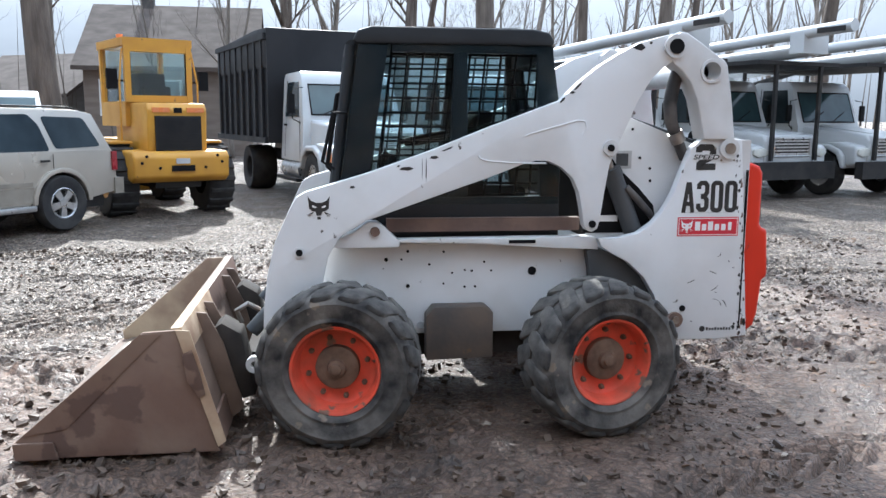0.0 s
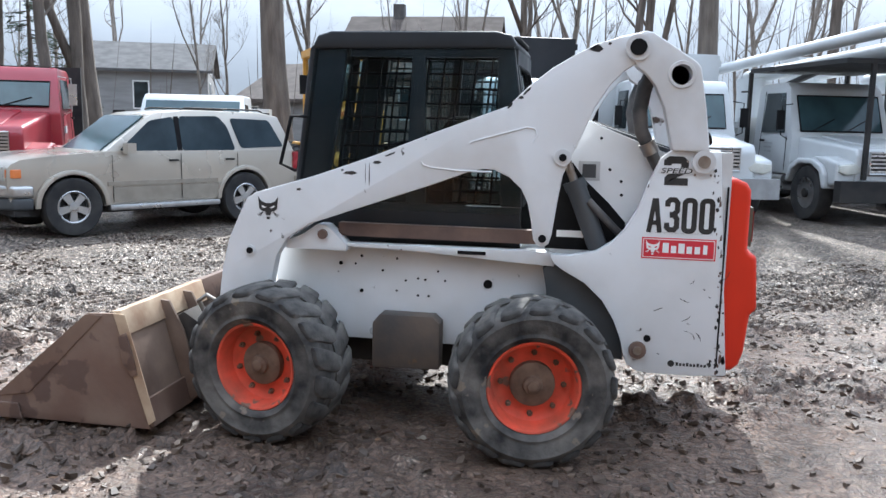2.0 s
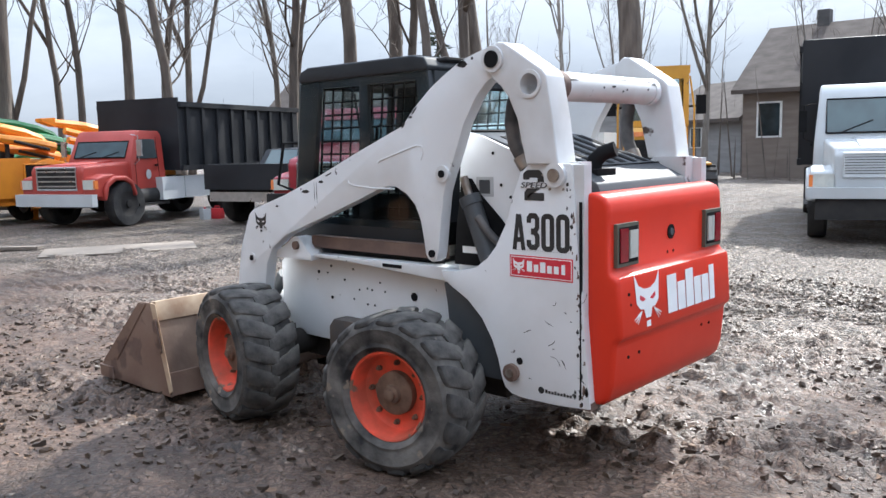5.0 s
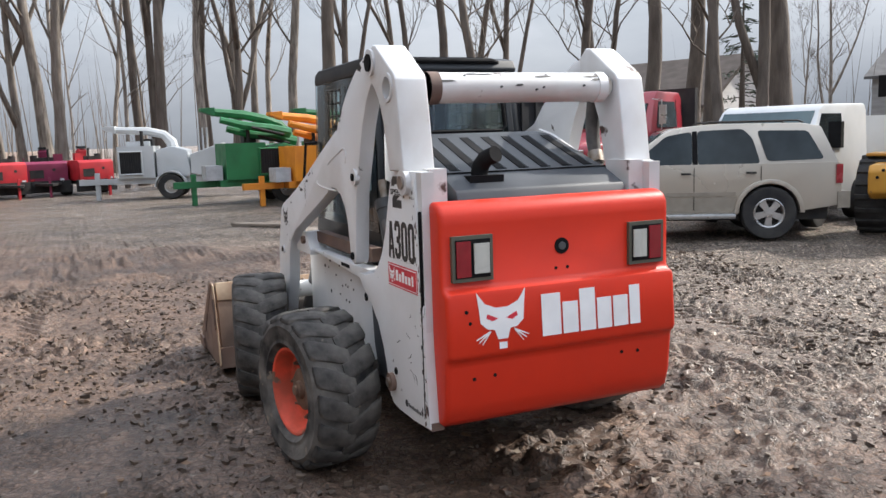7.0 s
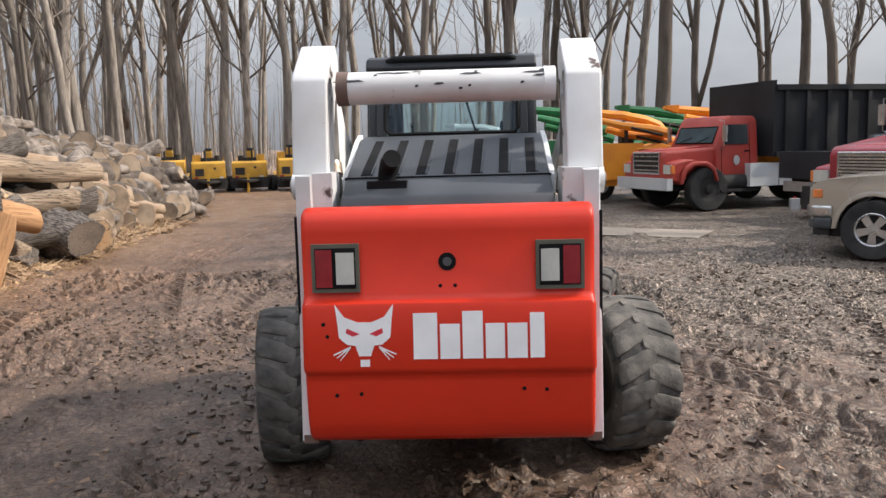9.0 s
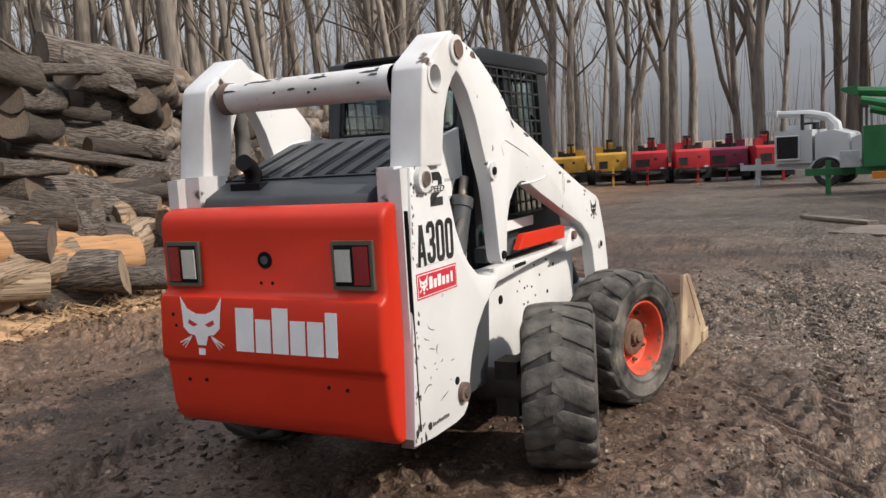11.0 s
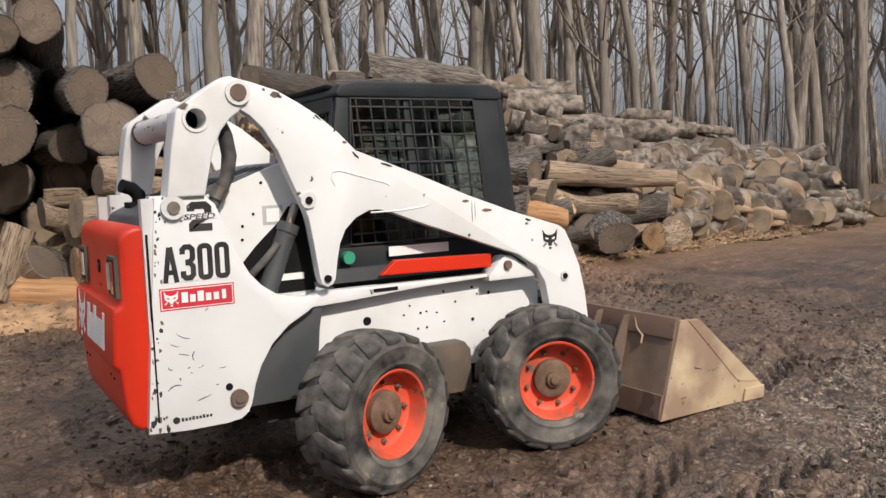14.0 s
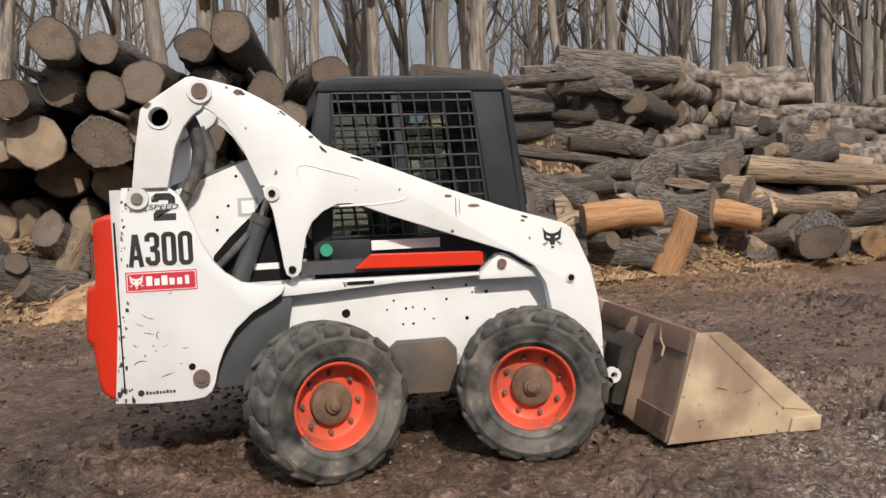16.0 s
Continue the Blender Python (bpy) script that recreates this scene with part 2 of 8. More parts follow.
# ---- mesh helpers ----
def part(name, bm, mat, parent=None, label="", smooth=False, at=None):
    """Links a bmesh as one mesh object, under a thing or part."""
    me = bpy.data.meshes.new(name)
    bmesh.ops.recalc_face_normals(bm, faces=bm.faces[:])
    bm.to_mesh(me)
    bm.free()
    for m in (mat if isinstance(mat, (list, tuple)) else (mat,)):
        me.materials.append(m)
    if smooth:
        for p in me.polygons:
            p.use_smooth = True
        me.set_sharp_from_angle(angle=radians(38))
    ob = new(name, me)
    if parent is not None:
        ob.parent = parent
    if at is not None:
        ob.matrix_basis = at
    if label:
        tagged(ob, label)
    return ob


def thing(name, label, category, group="", kind="", at=None):
    ob = new(name)
    ob.empty_display_size = 0.2
    if at is not None:
        ob.matrix_basis = at
    return tagged(ob, label, category, group, kind)


def bevel(bm, size, segments=2, angle=25):
    edges = [e for e in bm.edges if len(e.link_faces) == 2 and e.calc_face_angle(0) > radians(angle)]
    if edges and size > 0:
        bmesh.ops.bevel(bm, geom=edges, offset=size, segments=segments, affect="EDGES", clamp_overlap=True, profile=0.6)
    return bm


def add_box(bm, x0, x1, y0, y1, z0, z1, m=None):
    v = [bm.verts.new((x, y, z)) for x in (x0, x1) for y in (y0, y1) for z in (z0, z1)]
    for q in ((0, 1, 3, 2), (4, 6, 7, 5), (0, 4, 5, 1), (2, 3, 7, 6), (0, 2, 6, 4), (1, 5, 7, 3)):
        bm.faces.new([v[i] for i in q])
    if m is not None:
        bmesh.ops.transform(bm, matrix=m, verts=v)
    return v


def box(x0, x1, y0, y1, z0, z1, size=0.0, segments=2):
    bm = bmesh.new()
    add_box(bm, x0, x1, y0, y1, z0, z1)
    return bevel(bm, size, segments)


def add_prism(bm, pts, a, b, axis="y"):
    """A polygon in the plane across axis, pushed from a to b along it."""
    def at(p, s):
        return {"y": (p[0], s, p[1]), "x": (s, p[0], p[1]), "z": (p[0], p[1], s)}[axis]
    lo = [bm.verts.new(at(p, a)) for p in pts]
    hi = [bm.verts.new(at(p, b)) for p in pts]
    bm.faces.new(lo)
    bm.faces.new(hi[::-1])
    for i in range(len(pts)):
        j = (i + 1) % len(pts)
        bm.faces.new((lo[i], hi[i], hi[j], lo[j]))
    return lo + hi


def prism(pts, a, b, axis="y", size=0.0, segments=2, angle=25):
    bm = bmesh.new()
    add_prism(bm, pts, a, b, axis)
    bmesh.ops.recalc_face_normals(bm, faces=bm.faces[:])
    return bevel(bm, size, segments, angle)


def add_tube(bm, path, radius, sides=8, cap=True):
    """A round bar along a path; radius: a number or one for each point."""
    path = [Vector(p) for p in path]
    radii = radius if isinstance(radius, (list, tuple)) else [radius] * len(path)
    rings, ref = [], None
    for i, p in enumerate(path):
        d = (path[min(i + 1, len(path) - 1)] - path[max(i - 1, 0)]).normalized()
        if ref is None:
            ref = d.orthogonal().normalized()
        else:
            ref = (ref - d * ref.dot(d)).normalized()
        side = d.cross(ref)
        rings.append([bm.verts.new(p + (ref * math.cos(a) + side * math.sin(a)) * radii[i])
                      for a in (2 * math.pi * k / sides for k in range(sides))])
    for r0, r1 in zip(rings, rings[1:]):
        for k in range(sides):
            bm.faces.new((r0[k], r0[(k + 1) % sides], r1[(k + 1) % sides], r1[k]))
    if cap:
        bm.faces.new(rings[0][::-1])
        bm.faces.new(rings[-1])
    return rings


def tube(path, radius, sides=8):
    bm = bmesh.new()
    add_tube(bm, path, radius, sides)
    return bm


def lathe(profile, sides=32, m=None):
    """A profile of (radius, distance along +y) turned about the y axis."""
    bm = bmesh.new()
    rings = []
    for r, y in profile:
        if r < 1e-5:
            rings.append([bm.verts.new((0, y, 0))])
        else:
            rings.append([bm.verts.new((r * math.cos(a), y, r * math.sin(a))) for a in (2 * math.pi * k / sides for k in range(sides))])
    for a, b in zip(rings, rings[1:]):
        for k in range(sides):
            j = (k + 1) % sides
            if len(a) == 1 and len(b) > 1:
                bm.faces.new((a[0], b[j], b[k]))
            elif len(b) == 1 and len(a) > 1:
                bm.faces.new((a[k], a[j], b[0]))
            elif len(a) > 1:
                bm.faces.new((a[k], a[j], b[j], b[k]))
    if m is not None:
        bmesh.ops.transform(bm, matrix=m, verts=bm.verts[:])
    return bm


def disc(x, y, z, r, normal_y, depth=0.004, sides=20):
    """A short round plug whose face looks along +y or -y."""
    return tube([(x, y - depth * normal_y, z), (x, y + depth * normal_y, z)], r, sides)


def writing(name, text, width, height, mat, parent, m, bold=0.0, depth=0.0015, label="", shear=0.0):
    """Words as a flat mesh, stretched to width and height, in the xy plane of m, centred."""
    c = bpy.data.curves.new(name, "FONT")
    c.body, c.align_x, c.align_y, c.extrude, c.offset, c.shear = text, "CENTER", "CENTER", 0.002, bold, shear
    tmp = new("writing_source", c)
    bpy.context.view_layer.update()
    me = bpy.data.meshes.new_from_object(tmp.evaluated_get(bpy.context.evaluated_depsgraph_get()))
    bpy.data.objects.remove(tmp)
    bpy.data.curves.remove(c)
    co = np.array([v.co for v in me.vertices])
    lo, hi = co.min(0), co.max(0)
    for v in me.vertices:
        v.co = ((v.co.x - (lo[0] + hi[0]) / 2) * width / (hi[0] - lo[0]), (v.co.y - (lo[1] + hi[1]) / 2) * height / (hi[1] - lo[1]),
                depth if v.co.z > 0 else 0.0)
    me.materials.clear()
    me.materials.append(mat)
    me.name = name
    ob = new(name, me)
    ob.parent = parent
    ob.matrix_basis = m
    if label:
        tagged(ob, label)
    return ob


# ---- the skid-steer loader: front towards -x, left side towards -y ----
loader = thing("skid_steer_loader", "white and orange-red skid-steer loader with black caged cab on mud", "loader")

ARM = [(1.145, 2.097), (1.047, 2.074), (0.922, 2.037), (0.812, 1.979), (0.713, 1.919), (0.600, 1.829), (0.501, 1.732), (0.122, 1.590),
       (-0.194, 1.464), (-0.525, 1.347), (-0.850, 1.250), (-0.900, 1.220), (-0.940, 1.144), (-1.010, 0.989), (-1.052, 0.817), (-1.075, 0.640),
       (-1.085, 0.400), (-1.040, 0.300), (-0.960, 0.320), (-0.860, 0.520), (-0.775, 0.720), (-0.752, 0.830), (-0.735, 0.910), (-0.673, 1.010),
       (-0.537, 1.094), (-0.187, 1.216), (0.132, 1.327), (0.300, 1.392), (0.379, 1.412), (0.440, 1.410), (0.518, 1.375), (0.581, 1.317),
       (0.616, 1.243), (0.636, 1.152), (0.650, 1.061), (0.668, 1.034), (0.698, 1.022), (0.728, 1.040), (0.740, 1.080), (0.763, 1.250),
       (0.785, 1.387), (0.816, 1.470), (0.845, 1.530), (0.881, 1.614), (0.930, 1.733), (1.004, 1.850), (1.066, 1.912), (1.120, 1.945)]
LINK = [(1.490, 1.528), (1.487, 1.540), (1.458, 1.746), (1.425, 1.928), (1.405, 1.955), (1.354, 1.988), (1.269, 2.044), (1.190, 2.094), (1.150, 2.100),
        (1.095, 2.055), (1.090, 1.985), (1.120, 1.930), (1.165, 1.898), (1.214, 1.840), (1.261, 1.741), (1.288, 1.627), (1.311, 1.528)]
PANEL = [(1.545, 1.530), (1.640, 0.412), (1.462, 0.398), (1.264, 0.398), (1.190, 0.408), (1.150, 0.438), (1.132, 0.480), (1.109, 0.572),
         (1.074, 0.661), (1.010, 0.763), (0.917, 0.848), (0.811, 0.905), (0.760, 0.940), (0.740, 0.985), (0.840, 0.985), (0.969, 1.012), (1.050, 1.068),
         (1.105, 1.130), (1.168, 1.243), (1.215, 1.380), (1.262, 1.490), (1.310, 1.530)]
INNER = [(1.330, 1.500), (1.173, 1.560), (0.900, 1.668), (0.760, 1.700), (0.720, 1.000), (0.760, 0.700), (1.100, 0.500), (1.330, 0.500)]
HOLES = [(-0.42, 0.86, 0.011), (-0.30, 0.905, 0.008), (-0.335, 0.86, 0.006), (-0.10, 0.90, 0.007), (-0.18, 0.83, 0.007), (-0.05, 0.78, 0.006),
         (-0.10, 0.72, 0.006), (0.02, 0.795, 0.006), (0.06, 0.79, 0.007), (0.13, 0.84, 0.006), (0.17, 0.79, 0.006), (-0.30, 0.71, 0.011),
         (0.02, 0.70, 0.007), (0.08, 0.70, 0.007)]


def cat_badge(name, size, mat, parent, m):
    """A plain two-eared badge."""
    bm = bmesh.new()
    outline = [(-0.50, 0.55), (-0.34, 0.33), (-0.12, 0.24), (0.12, 0.24), (0.34, 0.33), (0.50, 0.55), (0.46, 0.22), (0.44, -0.02), (0.30, -0.14),
               (0.16, -0.16), (0.10, -0.34), (-0.10, -0.34), (-0.16, -0.16), (-0.30, -0.14), (-0.44, -0.02), (-0.46, 0.22)]
    add_prism(bm, [(x * size, y * size) for x, y in outline], 0, 0.0015, "z")
    badge = part(name, bm, mat, parent, at=m)
    eye = DECAL_RED if mat is DECAL_WHITE else DECAL_WHITE
    for k in (-1, 1):
        bm = bmesh.new()
        add_prism(bm, [(k * x * size, y * size) for x, y in ((0.08, 0.04), (0.30, 0.14), (0.32, 0.06), (0.20, 0.00))], 0.0016, 0.0019, "z")
        part("eye", bm, eye, badge)
        for j in range(3):
            a = -0.5 - 0.25 * j
            x0, y0 = k * 0.24 * size, -0.20 * size
            x1, y1 = x0 + k * math.cos(a) * 0.34 * size, y0 + math.sin(a) * 0.26 * size
            bm = bmesh.new()
            add_prism(bm, [(x0, y0), (x1, y1), (x1, y1 + 0.02 * size), (x0, y0 + 0.035 * size)], 0, 0.0015, "z")
            part("whisker", bm, mat, badge)
    part("chin", box(-0.08 * size, 0.08 * size, -0.52 * size, -0.40 * size, 0, 0.0015), mat, badge)
    return badge


def strokes(name, paths, width, mat, parent, m, label=""):
    """Heavy block characters drawn as flat bands along paths of (x, y)."""
    bm = bmesh.new()
    for n, path in enumerate(paths):
        closed = path[0] == path[-1]
        p = [Vector((x, y, 0)) for x, y in (path[:-1] if closed else path)]
        k = len(p)
        rows = []
        for i in range(k):
            d0 = (p[i] - p[i - 1]).normalized() if closed or i else (p[1] - p[0]).normalized()
            d1 = (p[(i + 1) % k] - p[i]).normalized() if closed or i < k - 1 else d0
            mid = (d0 + d1).normalized()
            side = Vector((-mid.y, mid.x, 0)) * (width / 2 / max(0.5, mid.dot(d1)))
            up = Vector((0, 0, 0.0008 + 0.0003 * n))
            rows.append([bm.verts.new(p[i] + side), bm.verts.new(p[i] - side), bm.verts.new(p[i] - side + up), bm.verts.new(p[i] + side + up)])
        for i in range(k if closed else k - 1):
            q0, q1 = rows[i], rows[(i + 1) % k]
            for j in range(4):
                bm.faces.new((q0[j], q0[(j + 1) % 4], q1[(j + 1) % 4], q1[j]))
        if not closed:
            bm.faces.new(rows[0])
            bm.faces.new(rows[-1][::-1])
    return part(name, bm, mat, parent, label, at=m)


def oval(x0, x1, y0, y1, r, n=4):
    """A closed path with rounded corners."""
    pts = []
    for cx, cy, a0 in ((x1 - r, y1 - r, 0), (x0 + r, y1 - r, 90), (x0 + r, y0 + r, 180), (x1 - r, y0 + r, 270)):
        pts += [(cx + r * math.cos(radians(a0 + 90 * k / n)), cy + r * math.sin(radians(a0 + 90 * k / n))) for k in range(n + 1)]
    return pts + [pts[0]]


def model_number(parent, m):
    h, w, b = 0.178, 0.073, 0.0255
    y0, y1 = -h / 2 + b / 2, h / 2 - b / 2
    x = -0.161
    group = part("model_lettering", box(x, x + 0.322, -h / 2, -h / 2 + 0.0005, -0.0006, -0.0002), DECAL_BLACK, parent, "black model number", at=m)
    strokes("letter", [[(x + b / 2, -h / 2), (x + w * 0.5, h / 2 - 0.008)], [(x + w + 0.006 - b / 2, -h / 2), (x + w * 0.5 + 0.006, h / 2 - 0.008)], [(x + 0.02, -0.040), (x + w - 0.014, -0.040)]], b * 0.9, DECAL_BLACK, group, Matrix.Identity(4))
    x += w + 0.013
    lo, hi = x + b / 2, x + w - b / 2
    bowl = [(lo, y1 - 0.034), (lo, y1 - 0.012), (lo + 0.012, y1), (hi - 0.012, y1), (hi, y1 - 0.014), (hi, 0.022), (hi - 0.014, 0.004), (lo + 0.012, 0.004)]
    strokes("numeral", [bowl, [(px, -py + 0.004) for px, py in bowl]], b, DECAL_BLACK, group, Matrix.Identity(4))
    for k in range(2):
        x += w + 0.010
        strokes("numeral", [oval(x + b / 2, x + w - b / 2, y0, y1, 0.018)], b, DECAL_BLACK, group, Matrix.Identity(4))


def side_frame(x, y, z, s):
    """Pose of a flat marking on the side: its x axis runs to the viewer's right."""
    return Matrix.Translation((x, y, z)) @ (pose(0, 0, 0, 90, 0, 180) if s > 0 else pose(0, 0, 0, 90, 0, 0))


# tub and engine bay
part("chassis", prism([(-0.80, 0.50), (-0.74, 0.44), (-0.12, 0.435), (1.55, 0.435), (1.58, 0.50), (1.58, 0.95), (0.70, 0.965), (-0.70, 0.975), (-0.80, 0.90)],
                      -0.485, 0.485, size=0.012), WHITE, loader, "white steel tub with bolt holes", smooth=True)
part("engine_bay", box(0.72, 1.575, -0.44, 0.44, 0.60, 1.36, 0.02), UNDER, loader)
part("belly_plate", box(-0.85, 0.98, -0.40, 0.40, 0.29, 0.434, 0.04), UNDER, loader)
for x in (-0.6375, 0.6375):
    part("axle", tube([(x, -0.74, 0.39), (x, 0.74, 0.39)], 0.085, 16), UNDER, loader, smooth=True)
    for s in (-1, 1):
        part("steering_knuckle", box(x - 0.07, x + 0.07, s * 0.63 - 0.06, s * 0.63 + 0.06, 0.25, 0.53, 0.02), UNDER, loader)

for s in (-1, 1):
    part("side_panel", prism(PANEL, s * 0.565, s * 0.632, size=0.006), WHITE, loader, "white rear side panel with scratches", smooth=True)
    part("tower_plate", prism(INNER, s * 0.445, s * 0.470, size=0.004), WHITE, loader, smooth=True)
    part("fender_lining", prism([(1.132, 0.44), (1.109, 0.572), (1.074, 0.661), (1.010, 0.763), (0.917, 0.848), (0.811, 0.905), (0.76, 0.925),
                                 (0.70, 0.905), (0.72, 0.80), (0.74, 0.60), (0.80, 0.44)], s * 0.487, s * 0.563, size=0.004), DARK, loader, smooth=True)
    part("ledge", prism([(0.74, 0.985), (0.70, 0.990), (-0.36, 0.985), (-0.36, 0.968), (0.10, 0.955), (0.55, 0.925), (0.76, 0.915)], s * 0.487, s * 0.575, size=0.004), WHITE, loader, smooth=True)
    part("pivot_bracket", prism([(-0.355, 0.978), (-0.43, 1.05), (-0.47, 1.082), (-0.52, 1.085), (-0.60, 1.03), (-0.70, 0.985), (-0.70, 0.945), (-0.355, 0.945)],
                                s * 0.487, s * 0.598, size=0.006), WHITE, loader, smooth=True)
    part("bracket_bolt", disc(-0.486, s * 0.606, 1.033, 0.026, s, 0.012), RUST, loader)
    part("side_rail", box(-0.42, 0.66, s * 0.50 - 0.03, s * 0.50 + 0.03, 1.02, 1.092, 0.006), RUST if s < 0 else DARK, loader)
    if s > 0:
        part("arm_stop", prism([(0.352, 1.045), (0.262, 1.122), (-0.385, 1.108), (-0.380, 1.028)], 0.545, 0.585, size=0.006), RED, loader, "orange-red arm support bar")
        part("instruction_label", box(-0.155, 0.242, 0.470, 0.474, 1.135, 1.190), DECAL_WHITE, loader, "white label")
        part("filler_cap", tube([(0.50, 0.46, 1.15), (0.50, 0.50, 1.15)], 0.035, 20), GREEN_CAP, loader, "green plastic cap", smooth=True)
    # tub holes and the vent
    for x, z, r in HOLES:
        part("bolt_hole", disc(x, s * 0.4855, z, r, s, 0.003, 12), GASKET_AND_SHADE, loader)
    part("access_hole", disc(0.405, s * 0.486, 0.785, 0.024, s, 0.004, 24), GASKET_AND_SHADE, loader)
    part("rail_slot", box(0.25, 0.40, s * 0.576, s * 0.579, 0.956, 0.975), GASKET_AND_SHADE, loader)
    part("battery_box", prism([(0.165, 0.32), (0.165, 0.575), (0.125, 0.610), (-0.165, 0.610), (-0.207, 0.560), (-0.207, 0.31)], s * 0.487, s * 0.60, size=0.008), STEP_BOX, loader,
         "dark rusty step box", smooth=True)
    part("corner_bolt", disc(-0.23, s * 0.487, 0.485, 0.022, s, 0.008), DECAL_GREY, loader)
    # lift arm, link and pins
    arm = part("lift_arm", prism(ARM, s * 0.570, s * 0.645, size=0.008), WHITE, loader, "white lift arm with chipped edges", smooth=True)
    for path in ([(0.630, 1.552), (0.650, 1.590), (0.640, 1.622), (0.600, 1.628), (0.330, 1.552), (0.312, 1.540)], [(0.430, 1.399), (0.250, 1.400), (0.110, 1.412), (0.070, 1.424), (0.064, 1.440)]):
        part("pressed_ridge", tube([(x, s * 0.6445, z) for x, z in path], 0.0048, 8), WHITE, arm, smooth=True)
    link = part("rear_link", prism(LINK, s * 0.505, s * 0.655, size=0.030, segments=3), WHITE_WORN, loader, "white rear link with chipped paint", smooth=True)
    drill = new("drill", bpy.data.meshes.new("drill"))
    bm = tube([(1.335, s * 0.475, 1.895), (1.335, s * 0.70, 1.895)], 0.050, 28)
    bmesh.ops.recalc_face_normals(bm, faces=bm.faces[:])
    bm.to_mesh(drill.data)
    bm.free()
    cut = link.modifiers.new("hole", "BOOLEAN")
    cut.object, cut.operation, cut.solver = drill, "DIFFERENCE", "EXACT"
    bpy.context.view_layer.update()
    link.data = bpy.data.meshes.new_from_object(link.evaluated_get(bpy.context.evaluated_depsgraph_get()))
    link.modifiers.clear()
    bpy.data.objects.remove(drill)
    part("tube_rim", lathe([(0.049, -0.05), (0.049, 0.006), (0.064, 0.006), (0.066, -0.002), (0.066, -0.02)], 28, Matrix.Translation((1.335, s * 0.656, 1.895)) @ (Matrix.Identity(4) if s > 0 else Matrix.Rotation(math.pi, 4, "Z"))), WHITE_WORN, loader, smooth=True)
    for (x, z, r, d, m) in ((1.125, 2.022, 0.062, 0.012, WHITE_WORN), (1.125, 2.022, 0.040, 0.020, GASKET_AND_SHADE if s < 0 else RUST), (0.785, 1.482, 0.042, 0.012, WHITE_WORN), (0.785, 1.482, 0.019, 0.020, GASKET_AND_SHADE),
                            (0.697, 1.068, 0.020, 0.010, GASKET_AND_SHADE), (-0.886, 0.932, 0.030, 0.008, WHITE_WORN), (-0.886, 0.932, 0.018, 0.014, GASKET_AND_SHADE)):
        y0 = 0.655 if x > 0.9 else 0.645
        part("pivot_pin", disc(x, s * y0, z, r, s, d, 24), m, loader, smooth=True)
    for (x, z, r, d, m) in ((1.465, 1.480, 0.056, 0.024, WHITE_WORN), (1.465, 1.480, 0.030, 0.034, STEEL), (1.200, 0.518, 0.044, 0.022, RUST), (1.200, 0.518, 0.022, 0.032, STEEL),
                            (1.245, 0.580, 0.018, 0.004, GASKET_AND_SHADE)):
        part("panel_boss", disc(x, s * 0.632, z, r, s, d, 24), m, loader, smooth=True)
    for k in range(3):
        a = radians(-60 - 60 * k)
        part("rim_bolt", disc(1.465 + 0.075 * math.cos(a), s * 0.6325, 1.480 + 0.075 * math.sin(a), 0.006, s, 0.003, 10), STEEL, loader)
    # lift cylinder, hoses
    cyl = part("lift_cylinder", tube([(0.985, s * 0.505, 1.00), (0.845, s * 0.505, 1.345)], 0.052, 20), DARK, loader, "dark lift cylinder", smooth=True)
    part("cylinder_rod", tube([(0.845, s * 0.505, 1.345), (0.80, s * 0.505, 1.46)], 0.022, 14), STEEL, cyl, smooth=True)
    part("cylinder_cap", tube([(0.858, s * 0.505, 1.315), (0.838, s * 0.505, 1.360)], 0.058, 20), DARK, cyl, smooth=True)
    # flat black sheet stands in for the shade inside the well
    part("cylinder_well", prism([(0.70, 0.995), (1.06, 0.995), (1.125, 1.06), (1.110, 1.15), (1.02, 1.25), (0.90, 1.36), (0.83, 1.45), (0.76, 1.46), (0.72, 1.20)], s * 0.471, s * 0.474), GASKET_AND_SHADE, loader)
    part("wide_hose", tube([(0.92, s * 0.54, 1.26), (0.99, s * 0.545, 1.19), (1.06, s * 0.53, 1.12), (1.10, s * 0.50, 1.08)], 0.020, 10), HOSE, loader, smooth=True)
    part("wide_hose", tube([(1.20, s * 0.53, 1.92), (1.165, s * 0.545, 1.82), (1.150, s * 0.545, 1.72), (1.165, s * 0.54, 1.62), (1.215, s * 0.525, 1.52), (1.27, s * 0.50, 1.42)], [0.034, 0.038, 0.038, 0.036, 0.032, 0.030], 14), HOSE, loader, smooth=True)
    part("hose_clamp", tube([(1.192, s * 0.533, 1.566), (1.222, s * 0.523, 1.512)], 0.042, 14), STEEL, loader, smooth=True)
    for x, z in ((1.02, 1.42), (1.08, 1.36), (1.085, 1.29), (0.97, 1.58)):
        part("bolt_hole", disc(x, s * 0.4705, z, 0.008, s, 0.003, 12), GASKET_AND_SHADE, loader)
    part("data_label", box(0.86, 0.97, s * 0.471, s * 0.473, 1.36, 1.46, 0), DECAL_GREY, loader, "small grey data label")
    part("data_label_field", box(0.88, 0.95, s * 0.4732, s * 0.4742, 1.375, 1.445, 0), DECAL_WHITE if s > 0 else DARK, loader)
    part("warning_label", box(0.76, 0.90, s * 0.4742, s * 0.476, 1.06, 1.095, 0), DECAL_WHITE, loader, "white warning label")
    # markings
    model_number(loader, side_frame(1.370, s * 0.6328, 1.213, s))
    sticker = part("brand_sticker", box(1.193, 1.551, s * 0.632, s * 0.6335, 0.992, 1.099, 0), DECAL_RED, loader, "red rectangular sticker")
